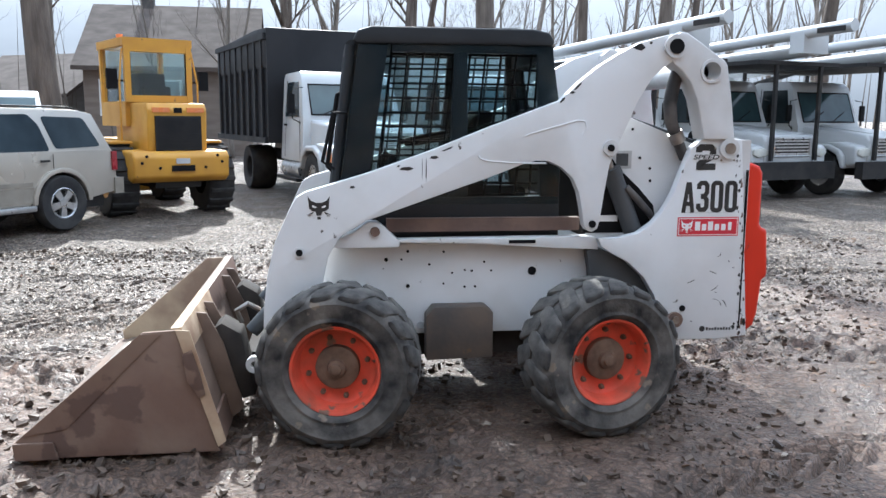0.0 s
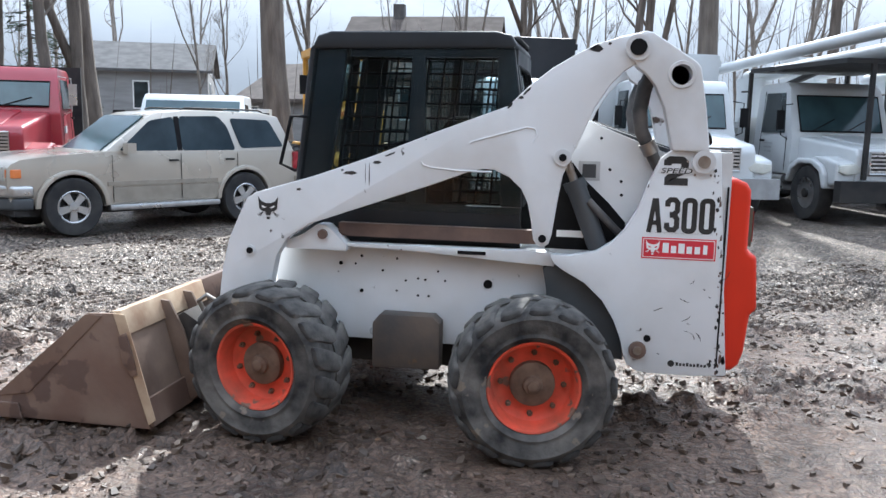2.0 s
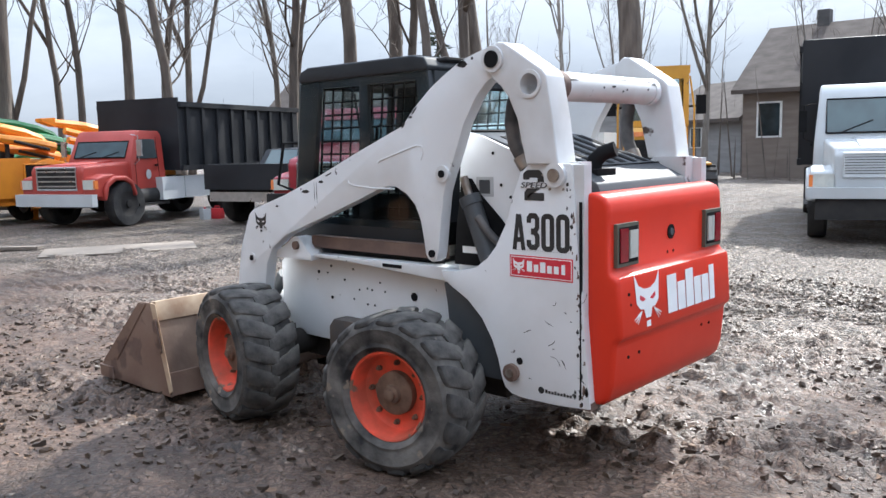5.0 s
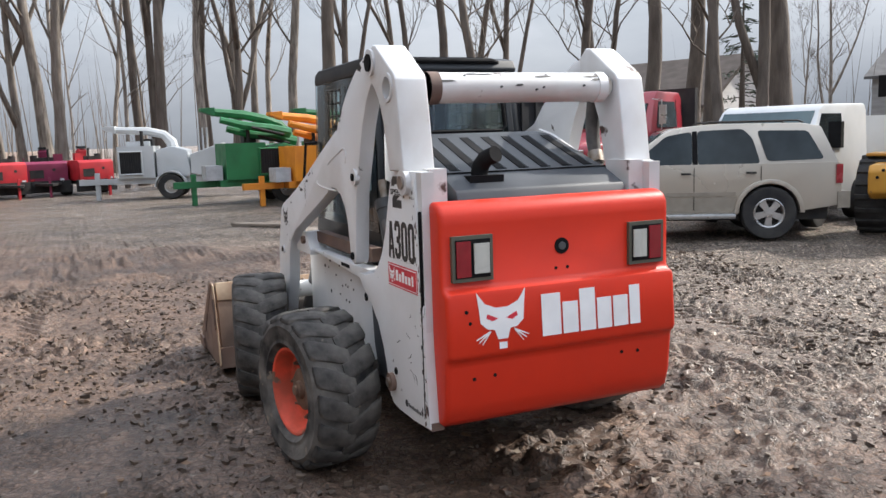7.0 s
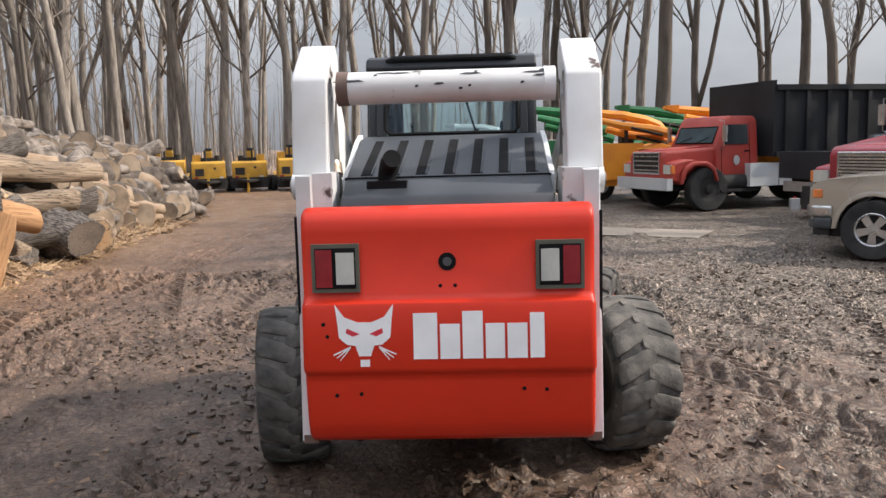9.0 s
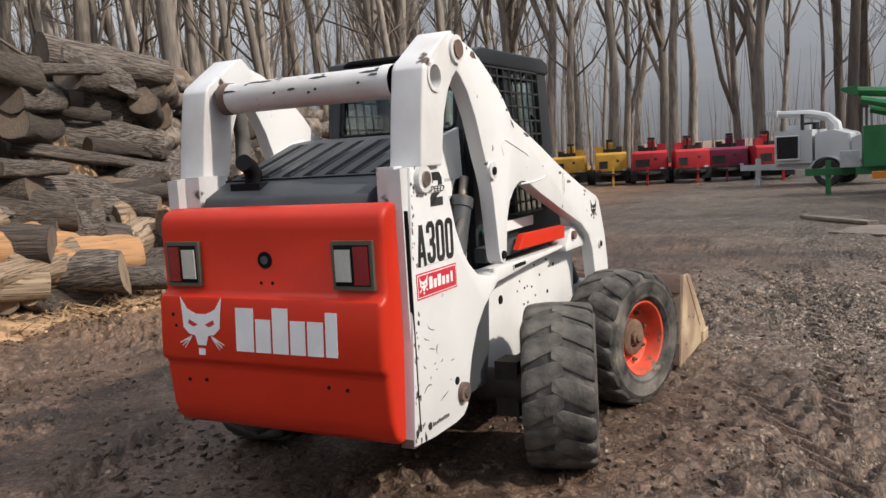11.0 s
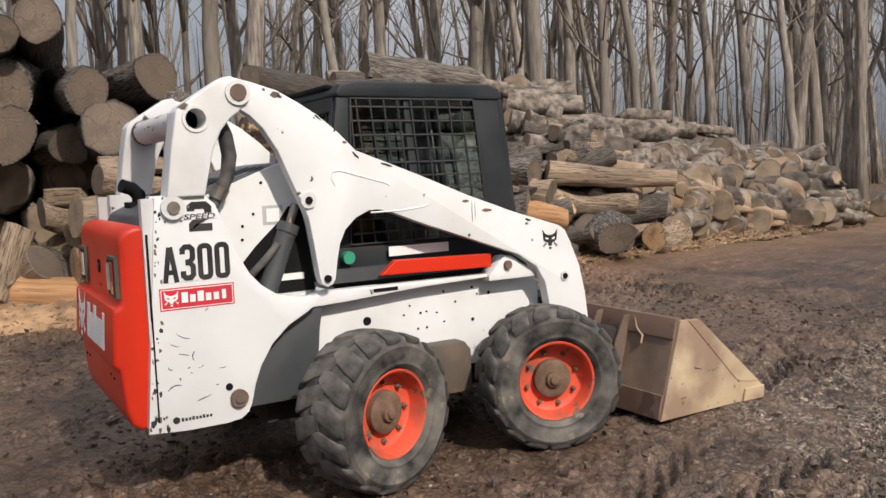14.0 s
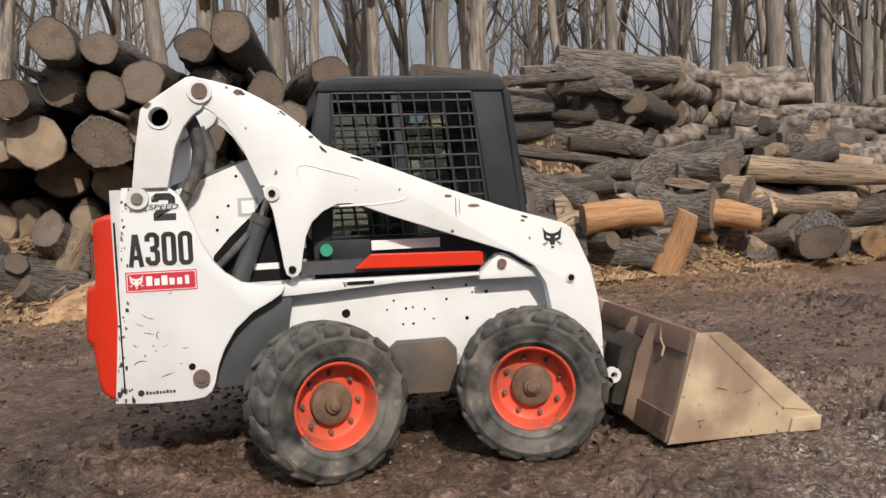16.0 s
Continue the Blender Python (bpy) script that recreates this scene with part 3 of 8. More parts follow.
    part("sticker_border", box(1.199, 1.545, s * 0.6336, s * 0.6340, 0.998, 1.093, 0), DECAL_WHITE, sticker)
    part("sticker_field", box(1.203, 1.541, s * 0.6341, s * 0.6345, 1.002, 1.089, 0), DECAL_RED, sticker)
    mid, sign = 1.372, -s
    cat_badge("sticker_badge", 0.068, DECAL_WHITE, sticker, side_frame(mid - sign * 0.125, s * 0.6346, 1.047, s))
    for k in range(6):
        w, h = (0.030, 0.050) if k in (0, 2) else (0.026, 0.036) if k != 5 else (0.020, 0.046)
        xc = mid + sign * (-0.062 + 0.038 * k)
        part("sticker_bar", box(xc - w / 2, xc + w / 2, s * 0.6346, s * 0.6352, 1.024, 1.024 + h, 0), DECAL_WHITE, sticker)
    strokes("speed_numeral", [[(-0.042, 0.026), (-0.042, 0.044), (-0.030, 0.053), (0.026, 0.053), (0.040, 0.040), (0.040, 0.016), (0.030, 0.000), (-0.022, -0.026), (-0.036, -0.040), (-0.036, -0.053), (0.058, -0.053)]],
            0.036, DECAL_BLACK, loader, side_frame(1.338, s * 0.6328, 1.432, s), "black numeral two")
    part("speed_band", box(1.255, 1.425, s * 0.6341, s * 0.6343, 1.418, 1.447, 0), WHITE, loader)
    writing("speed_lettering", "SPEED", 0.150, 0.026, DECAL_BLACK, loader, side_frame(1.340, s * 0.6345, 1.4325, s), bold=0.012, label="black word on white band", shear=0.2)
    cat_badge("arm_badge", 0.115, DECAL_BLACK, loader, side_frame(-0.780, s * 0.6455, 1.166, s))
    part("maker_mark", tube([(1.44 + 0.07 * (1 if s > 0 else -1), s * 0.6322, 0.458), (1.44 + 0.07 * (1 if s > 0 else -1), s * 0.6335, 0.458)], 0.017, 16), DECAL_BLACK, loader)
    for k in range(9):
        xc = 1.44 + (1 if s > 0 else -1) * (0.040 - 0.017 * k)
        part("maker_bar", box(xc - 0.006, xc + 0.006, s * 0.6322, s * 0.633, 0.448, 0.462 + 0.004 * (k % 3 == 0), 0), DECAL_BLACK, loader)
    # chipped paint down the rear edge and at the lower corner
    chips = random.Random(51 + s)
    for k in range(30):
        u = chips.random() ** 0.8
        low_end = k > 21
        cx = 1.545 + 0.095 * u - chips.uniform(0.006, 0.05) if not low_end else chips.uniform(1.53, 1.625)
        cz = 1.53 - 1.118 * u if not low_end else chips.uniform(0.418, 0.50)
        size = chips.uniform(0.004, 0.011) * (1.5 if low_end else 1.0)
        ring = [(cx + size * chips.uniform(0.4, 1.1) * math.cos(a), cz + size * chips.uniform(0.5, 2.0) * math.sin(a)) for a in (0.78 * i for i in range(8))]
        part("paint_chip", prism(ring, s * 0.632, s * 0.6324), RUST if chips.random() < 0.35 else DECAL_BLACK, loader)
    # scratches and bare corners
    rnd = random.Random(11 + s)
    for k in range(12):
        x, z = rnd.uniform(1.24, 1.58), rnd.uniform(0.46, 0.95)
        ln, way, turn = rnd.choice((0.015, 0.03, 0.05, 0.075)), rnd.uniform(-0.9, 0.5), rnd.uniform(-1.6, 1.6)
        mid, px, pz = [], x, z
        for i in range(7):
            mid.append((px, pz, way, rnd.uniform(0.3, 1.0) * (0.0007 + 0.0026 * math.sin(math.pi * (i + 0.4) / 6.8))))
            px, pz, way = px + ln / 6 * math.cos(way), pz + ln / 6 * math.sin(way), way + turn / 6 + rnd.uniform(-0.25, 0.25)
        outline = [(a - w * math.sin(d), b + w * math.cos(d)) for a, b, d, w in mid] + [(a + w * math.sin(d), b - w * math.cos(d)) for a, b, d, w in mid[::-1]]
        part("paint_scratch", prism(outline, s * 0.632, s * 0.6326), DECAL_BLACK, loader)
    for x, z, w, h in ((-0.36, 1.365, 0.08, 0.016), (-0.20, 1.425, 0.05, 0.014), (-0.22, 1.33, 0.006, 0.10), (-0.24, 1.34, 0.004, 0.09), (0.55, 1.77, 0.03, 0.012), (0.90, 2.005, 0.06, 0.026),
                       (-0.62, 1.27, 0.03, 0.012), (0.98, 2.035, 0.018, 0.012)):
        part("paint_chip", prism([(x, z), (x + w * 0.6, z - h * 0.3), (x + w, z + h * 0.3), (x + w * 0.7, z + h), (x + w * 0.2, z + h * 0.8)], s * 0.645, s * 0.6458), DECAL_BLACK if s < 0 else RUST, arm)
    # bare nicks along the upper edge of the arm and link
    for k in range(8):
        i = rnd.randint(0, 9)
        (x0, z0), (x1, z1) = ARM[i], ARM[i + 1]
        u, w = rnd.random(), 0.004 + 0.03 * rnd.random() ** 2
        bm = bmesh.new()
        add_prism(bm, [(-w, -0.004), (0, -0.009 * rnd.random() - 0.003), (w, -0.003), (w * 0.6, 0.004), (-w * 0.7, 0.004)], 0, 0.0008, "z")
        part("paint_chip", bm, DECAL_BLACK, arm, at=Matrix.Translation((x0 + (x1 - x0) * u, s * 0.6452, z0 + (z1 - z0) * u - rnd.uniform(0.008, 0.03))) @ Matrix.Rotation(math.atan2(z1 - z0, x1 - x0) * -1, 4, "Y") @ pose(0, 0, 0, 90 if s < 0 else -90))
    for k in range(12):
        z = rnd.uniform(0.45, 1.45)
        x = 1.545 + (1.530 - z) * 0.085 - 0.012
        w, h = rnd.uniform(0.002, 0.007), rnd.uniform(0.006, 0.035)
        part("paint_chip", prism([(x - w, z), (x + w, z + h * 0.2), (x + w * 0.7, z + h), (x - w * 0.5, z + h * 0.8)], s * 0.632, s * 0.6326), RUST, loader)
    part("door_seam", box(1.586, 1.594, s * 0.60, s * 0.634, 0.46, 1.36, 0), GASKET_AND_SHADE, loader)

part("cross_tube", tube([(1.335, -0.47, 1.892), (1.335, 0.47, 1.892)], 0.070, 28), WHITE_WORN, loader, "white cross tube with chipped paint", smooth=True)
rnd = random.Random(5)
for k in range(15):
    y, a = rnd.uniform(-0.44, 0.44), rnd.uniform(-0.2, 1.1)
    w = 0.008 + 0.07 * rnd.random() ** 2.5
    px, pz = 1.335 + 0.0705 * math.cos(a), 1.892 + 0.0705 * math.sin(a)
    bm = bmesh.new()
    add_prism(bm, [(-w, -0.004), (-w * 0.2, -0.007), (w, -0.002), (w * 0.6, 0.005), (-w * 0.5, 0.004)], 0, 0.0012, "z")
    part("paint_chip", bm, DECAL_BLACK, loader, at=Matrix.Translation((px, y, pz)) @ Matrix.Rotation(-a + math.pi / 2, 4, "Y") @ Matrix.Rotation(math.pi / 2, 4, "Z"))
for y in (-0.445, 0.445):
    part("tube_collar", tube([(1.335, y - 0.025, 1.892), (1.335, y + 0.025, 1.892)], 0.074, 28), RUST if y < 0 else WHITE_WORN, loader, smooth=True)
part("front_cross_tube", tube([(-1.00, -0.54, 0.62), (-1.00, 0.54, 0.62)], 0.06, 20), WHITE_WORN, loader, smooth=True)

# engine cover with seven slots, rear screen, exhaust
part("engine_cover", prism([(1.585, 1.385), (1.560, 1.435), (1.420, 1.500), (0.900, 1.672), (0.74, 1.690), (0.74, 1.30), (1.585, 1.30)], -0.442, 0.442, size=0.012), COVER, loader,
     "dark grey slotted engine cover", smooth=True)
nrm = Vector((0.172, 0, 0.520)).normalized()
for k in range(7):
    y = -0.36 + 0.12 * k
    bm = bmesh.new()
    a = Vector((1.375, y, 1.5145)) + nrm * 0.001
    b = Vector((0.93, y + 0.02, 1.662)) + nrm * 0.001
    v = [bm.verts.new(p) for p in (a + Vector((0, -0.02, 0)), a + Vector((0, 0.02, 0)), b + Vector((0, 0.02, 0)), b + Vector((0, -0.02, 0)))]
    w = [bm.verts.new(q.co + nrm * 0.003) for q in v]
    bm.faces.new(v[::-1])
    bm.faces.new(w)
    for i in range(4):
        bm.faces.new((v[i], v[(i + 1) % 4], w[(i + 1) % 4], w[i]))
    part("cover_slot", bm, GASKET_AND_SHADE, loader)
    bm = bmesh.new()
    add_tube(bm, [a + Vector((0, 0.026, 0.000)), b + Vector((0, 0.026, 0.000))], 0.006, 8)
    part("cover_rib", bm, COVER, loader, smooth=True)
part("cover_seam", box(1.405, 1.412, -0.445, 0.445, 1.498, 1.510, 0), GASKET_AND_SHADE, loader)
part("exhaust_pipe", tube([(1.43, -0.26, 1.40), (1.43, -0.26, 1.50), (1.435, -0.255, 1.535), (1.47, -0.245, 1.570), (1.53, -0.225, 1.590)], [0.040, 0.040, 0.040, 0.038, 0.038], 18), GASKET_AND_SHADE, loader,
     "black exhaust pipe", smooth=True)
part("exhaust_collar", box(1.36, 1.50, -0.34, -0.17, 1.425, 1.495, 0.015), GASKET_AND_SHADE, loader)

# rear door
HOOD = [(1.585, 1.400), (1.640, 1.398), (1.685, 1.380), (1.706, 1.345), (1.708, 1.300), (1.708, 1.050), (1.722, 1.030), (1.750, 1.018), (1.756, 1.000), (1.772, 0.760), (1.764, 0.740),
        (1.742, 0.725), (1.740, 0.700), (1.725, 0.530), (1.705, 0.460), (1.670, 0.428), (1.585, 0.420)]
hood = part("rear_door", prism(HOOD, -0.588, 0.588, size=0.026, segments=3, angle=50), RED, loader, "orange-red rear door with tail lamps", smooth=True)
for s in (-1, 1):
    cy = s * 0.448
    lamp = part("tail_lamp", box(1.700, 1.728, cy - 0.096, cy + 0.096, 1.062, 1.258, 0.008), LAMP_FRAME, loader, "olive framed tail lamp")
    part("lamp_recess", box(1.7285, 1.7300, cy - 0.082, cy + 0.082, 1.078, 1.242, 0), GASKET_AND_SHADE, lamp)
    part("red_lens", box(1.726, 1.736, cy + s * 0.012 if s > 0 else cy - 0.078, cy + 0.078 if s > 0 else cy - 0.012, 1.084, 1.236, 0.006), LENS_RED, lamp, "dark red lens")
    part("white_lens", box(1.726, 1.737, cy - 0.076 if s > 0 else cy + 0.004, cy - 0.004 if s > 0 else cy + 0.076, 1.096, 1.224, 0.010), LENS_CLEAR, lamp, "clear lens")
part("lock_ring", tube([(1.700, 0, 1.178), (1.713, 0, 1.178)], 0.036, 24), GASKET_AND_SHADE, hood)
part("lock_barrel", tube([(1.713, 0, 1.178), (1.717, 0, 1.178)], 0.018, 16), DARK, hood)
tilt = math.degrees(math.atan2(0.016, 0.24))
rear_face = Matrix.Translation((1.7645, 0, 0.885)) @ pose(0, 0, 0, 90 - tilt, 0, 90)
cat_badge("door_badge", 0.235, DECAL_WHITE, hood, rear_face @ pose(-0.335, 0.005, 0.0015))
x = -0.140
for w, h in ((0.105, 0.185), (0.088, 0.140), (0.090, 0.190), (0.085, 0.140), (0.088, 0.140), (0.066, 0.180)):
    bm = box(x, x + w - 0.009, -0.090, -0.090 + h, 0, 0.0018, 0)
    part("door_bar", bm, DECAL_WHITE, hood, at=rear_face @ pose(0, 0, 0.0015))
    x += w + 0.0015
for y, z in ((-0.50, 0.94), (-0.485, 0.89), (0.30, 0.66), (0.39, 0.655), (-0.36, 0.645), (-0.46, 0.64), (-0.03, 1.08), (0.03, 1.08)):
    part("rivet_hole", tube([(1.735 if z < 0.8 else 1.70, y, z), (1.740 if z < 0.7 else 1.7640 if z < 1.0 else 1.7095, y, z)], 0.008, 10), GASKET_AND_SHADE, hood)
for s in (-1, 1):
    part("frame_foot", box(1.575, 1.640, s * 0.595 - 0.03, s * 0.595 + 0.03, 0.404, 0.440, 0.008), RUST, loader)
    part("rear_post", box(1.548, 1.604, s * 0.590 - 0.030, s * 0.590 + 0.030, 0.423, 1.526, 0.008), WHITE_WORN, loader, smooth=True)
    part("rear_post_cap", box(1.36, 1.552, s * 0.52 - 0.042, s * 0.52 + 0.042, 1.30, 1.536, 0.012), WHITE_WORN, loader, smooth=True)

# ---- cab ----
CT = 2.118
part("cab_roof", prism([(-0.590, 2.045), (-0.565, 2.095), (-0.49, CT), (0.40, CT), (0.485, 2.100), (0.515, 2.050), (0.50, 2.030), (-0.57, 2.025)], -0.452, 0.452, size=0.020, segments=3), BLACK, loader,
     "black cab roof", smooth=True)
part("roof_panel", box(-0.35, 0.33, -0.33, 0.33, CT - 0.004, CT + 0.014, 0.012), BLACK, loader, smooth=True)
part("rear_roof_trim", tube([(0.485, -0.34, 2.085), (0.50, -0.30, 2.095), (0.50, 0.30, 2.095), (0.485, 0.34, 2.085)], 0.016, 8), GASKET_AND_SHADE, loader, smooth=True)
for s in (-1, 1):
    ya, yb = s * 0.400, s * 0.440
    part("front_pillar", prism([(-0.560, 2.03), (-0.385 if s > 0 else -0.40, 2.03), (-0.490 if s > 0 else -0.525, 1.20), (-0.675, 1.20)], ya, yb, size=0.008), BLACK, loader, smooth=True)
    part("rear_pillar", prism([(0.415, 2.03), (0.505, 2.03), (0.565, 1.62), (0.565, 1.20), (0.455, 1.20)], ya, yb, size=0.008), BLACK, loader, smooth=True)
    part("middle_pillar", prism([(0.035 if s > 0 else -0.04, 2.03), (0.095 if s > 0 else 0.03, 2.03), (0.040, 1.20), (-0.020 if s > 0 else -0.07, 1.20)], ya, yb, size=0.005), BLACK, loader, smooth=True)
    part("lower_side", prism([(-0.690, 1.20), (0.565, 1.20), (0.565, 0.97), (-0.76, 0.97)], ya, yb, size=0.006), BLACK, loader, smooth=True)
    def front_edge(z):
        return -0.375 - (2.03 - z) * 0.1265
    # -y wires take a blacker colour so that they read as unlit
    gy0, wire = (0.446, GUARD) if s > 0 else (0.414, GASKET_AND_SHADE)
    guard = part("window_guard", tube([(front_edge(2.022), s * gy0, 2.022), (0.43, s * gy0, 2.022), (0.462, s * gy0, 1.215), (front_edge(1.215), s * gy0, 1.215),
                                       (front_edge(2.022), s * gy0, 2.022)], 0.008, 6), wire, loader, "black welded wire guard")
    for k in range(10):
        z = 1.275 + 0.078 * k
        if z < 2.01:
            part("guard_bar", tube([(front_edge(z), s * gy0, z), (0.44, s * gy0, z)], 0.0065, 5), wire, guard)
    for k in range(11):
        x0 = -0.43 + 0.086 * k
        part("guard_bar", tube([(x0 - 0.035, s * (gy0 + 0.003), 1.21), (min(max(x0 + 0.055, front_edge(2.02)), 0.43), s * (gy0 + 0.003), 2.025)], 0.0065, 5), wire, guard)
    if s < 0:
        part("window_header", box(-0.38, 0.47, -0.4405, -0.4, 1.985, 2.035, 0.006), BLACK, loader, smooth=True)
    if s > 0:
        pane = part("side_window", prism([(-0.385, 2.03), (0.415, 2.03), (0.455, 1.20), (-0.490, 1.20)], 0.412, 0.418), GLASS, loader, "tinted side glass")
    else:
        # smoked sheet over the whole side
        pane = part("side_window", prism([(-0.580, 2.035), (0.500, 2.035), (0.558, 1.62), (0.558, 1.16), (-0.690, 1.16)], -0.448, -0.443, size=0.001), TINT_GLASS, loader, "smoked glass sheet over the wire guard")
    pane.visible_shadow = False
# front and rear of the cab
for s in (-1, 1):
    part("door_post", tube([(-0.600, s * 0.385, 2.02), (-0.705, s * 0.385, 1.15)], 0.030, 10), BLACK, loader, smooth=True)
    part("grab_handle", tube([(-0.635, s * 0.30, 1.78), (-0.675, s * 0.30, 1.76), (-0.735, s * 0.30, 1.36), (-0.70, s * 0.30, 1.33)], 0.012, 8), GASKET_AND_SHADE, loader, smooth=True)
part("door_header", tube([(-0.600, -0.385, 2.02), (-0.600, 0.385, 2.02)], 0.030, 10), BLACK, loader, smooth=True)
part("door_sill", box(-0.77, -0.64, -0.39, 0.39, 0.97, 1.17, 0.015), BLACK, loader)
pane = part("front_glass", prism([(-0.605, 2.01), (-0.600, 2.01), (-0.702, 1.16), (-0.708, 1.16)], -0.37, 0.37), GLASS, loader, "clear front glass")
pane.visible_shadow = False
part("wiper_arm", tube([(-0.625, 0.05, 1.98), (-0.672, 0.16, 1.60), (-0.695, 0.20, 1.42)], 0.008, 6), GASKET_AND_SHADE, loader)
part("rear_header", box(0.455, 0.52, -0.40, 0.40, 1.955, 2.03, 0.01), BLACK, loader)
part("rear_sill", box(0.50, 0.57, -0.40, 0.40, 1.20, 1.690, 0.01), BLACK, loader)
for s in (-1, 1):
    part("rear_window_post", prism([(0.455, 1.955), (0.52, 1.955), (0.57, 1.690), (0.505, 1.690)], s * 0.40, s * 0.360, size=0.006), BLACK, loader)
pane = part("rear_glass", prism([(0.490, 1.955), (0.496, 1.955), (0.546, 1.690), (0.540, 1.690)], -0.360, 0.360), GLASS, loader, "greenish rear glass")
pane.visible_shadow = False
part("window_gasket", tube([(0.515, -0.31, 1.945), (0.515, 0.31, 1.945), (0.521, 0.345, 1.915), (0.556, 0.350, 1.725), (0.560, 0.325, 1.70), (0.560, -0.325, 1.70), (0.556, -0.350, 1.725), (0.521, -0.345, 1.915), (0.515, -0.31, 1.945)], 0.010, 6), GASKET_AND_SHADE, loader)
part("cab_floor", box(-0.78, 0.50, -0.40, 0.40, 0.97, 1.00, 0), UNDER, loader)
part("seat_base", box(-0.34, 0.16, -0.26, 0.26, 1.00, 1.34, 0.05), GASKET_AND_SHADE, loader)
part("seat_back", prism([(0.00, 1.30), (0.20, 1.32), (0.24, 1.60), (0.22, 1.68), (0.13, 1.68), (0.06, 1.58), (0.00, 1.40)], -0.24, 0.24, size=0.05, segments=3), GASKET_AND_SHADE, loader, "black seat back", smooth=True)
for s in (-1, 1):
    part("control_lever", tube([(-0.42, s * 0.24, 1.0), (-0.42, s * 0.25, 1.30), (-0.36, s * 0.25, 1.42)], [0.014, 0.014, 0.026], 10), GASKET_AND_SHADE, loader, smooth=True)
    part("safety_bar", tube([(0.30, s * 0.30, 1.62), (0.05, s * 0.31, 1.55), (-0.22, s * 0.30, 1.50), (-0.28, s * 0.18, 1.49)], 0.018, 8), GASKET_AND_SHADE, loader, smooth=True)
part("side_mirror_bar", tube([(-0.63, -0.44, 1.66), (-0.70, -0.50, 1.66), (-0.76, -0.51, 1.40), (-0.70, -0.44, 1.36)], 0.010, 8), GASKET_AND_SHADE, loader, smooth=True)


# ---- wheels, steered in opposite senses front and rear ----
LUG_COUNT = 17


def lug_mesh(side):
    """One broad worn block from the shoulder to the middle of the tread."""
    bm = bmesh.new()
    w = math.pi / LUG_COUNT * 0.80
    rings = []
    for y, lo, hi, turn, ww in ((0.0580, 0.366, 0.370, -0.02, 0.60), (0.0560, 0.372, 0.388, -0.01, 0.92), (0.042, 0.384, 0.402, 0.02, 1.0), (0.010, 0.388, 0.4090, 0.05, 1.0), (-0.055, 0.392, 0.4135, 0.12, 0.94),
                                (-0.098, 0.392, 0.4140, 0.16, 0.88), (-0.138, 0.392, 0.4120, 0.20, 0.66)):
        y = y if side == 0 else -0.224 - y
        aa = side * math.pi / LUG_COUNT + turn
        dw = w * ww
        rings.append([bm.verts.new((r * math.cos(b), y, r * math.sin(b))) for r, b in ((lo, aa - dw), (hi - 0.006, aa - dw * 0.92), (hi, aa - dw * 0.70), (hi, aa + dw * 0.70), (hi - 0.006, aa + dw * 0.92), (lo, aa + dw))])
    for r0, r1 in zip(rings, rings[1:]):
        for i in range(5):
            bm.faces.new((r0[i], r0[i + 1], r1[i + 1], r1[i]))
    bm.faces.new(rings[0])
    bm.faces.new(rings[-1][::-1])
    bmesh.ops.recalc_face_normals(bm, faces=bm.faces[:])
    me = bpy.data.meshes.new("tread_lug")
    bm.to_mesh(me)
    bm.free()
    for p in me.polygons:
        p.use_smooth = True
    me.set_sharp_from_angle(angle=radians(35))
    me.materials.append(RUBBER)
    return me


LUGS = [lug_mesh(0), lug_mesh(1)]


def wheel_parts(parent, m):
    prof = [(0.222, -0.245), (0.262, -0.272), (0.330, -0.284), (0.374, -0.264), (0.398, -0.19), (0.402, -0.112), (0.398, -0.035), (0.391, 0.030), (0.376, 0.050), (0.345, 0.066),
            (0.320, 0.060), (0.288, 0.061), (0.280, 0.057), (0.268, 0.058), (0.258, 0.062), (0.248, 0.056), (0.228, 0.034), (0.218, 0.022)]
    bm = lathe(prof, 56)
    tyre = part("wheel", bm, RUBBER, parent, "worn lugged tyre caked with mud", smooth=True, at=m)
    for me_lug, k in [(lug, k) for lug in LUGS for k in range(LUG_COUNT)]:
        ob = new("tread_lug", me_lug)
        ob.parent = tyre
        ob.matrix_basis = Matrix.Rotation(2 * math.pi * k / LUG_COUNT, 4, "Y")
    part("rim", lathe([(0.232, 0.032), (0.226, 0.040), (0.216, 0.036), (0.208, 0.018), (0.200, -0.020), (0.192, -0.052), (0.178, -0.062), (0.150, -0.066), (0.100, -0.068), (0.0, -0.068)], 48), RIM, tyre,
         "orange-red rim", smooth=True)
    part("rim_back", lathe([(0.224, -0.10), (0.224, -0.245), (0.0, -0.20)], 32), UNDER, tyre)
    part("hub", lathe([(0.112, -0.068), (0.110, -0.030), (0.098, -0.022), (0.050, -0.020), (0.044, 0.0), (0.030, 0.004), (0.026, 0.016), (0.014, 0.020), (0.0, 0.020)], 32), HUB, tyre, "muddy brown hub", smooth=True)
    for k in range(8):
        a = 2 * math.pi * (k + 0.35) / 8
        part("lug_nut", lathe([(0.015, -0.068), (0.015, -0.050), (0.009, -0.048), (0.009, -0.036), (0.0, -0.036)], 6, Matrix.Translation((0.155 * math.cos(a), 0, 0.155 * math.sin(a)))), HUB, tyre)
    return tyre


STEER = {-1: radians(10.5), 1: radians(17.5)}     # the inner wheels turn further
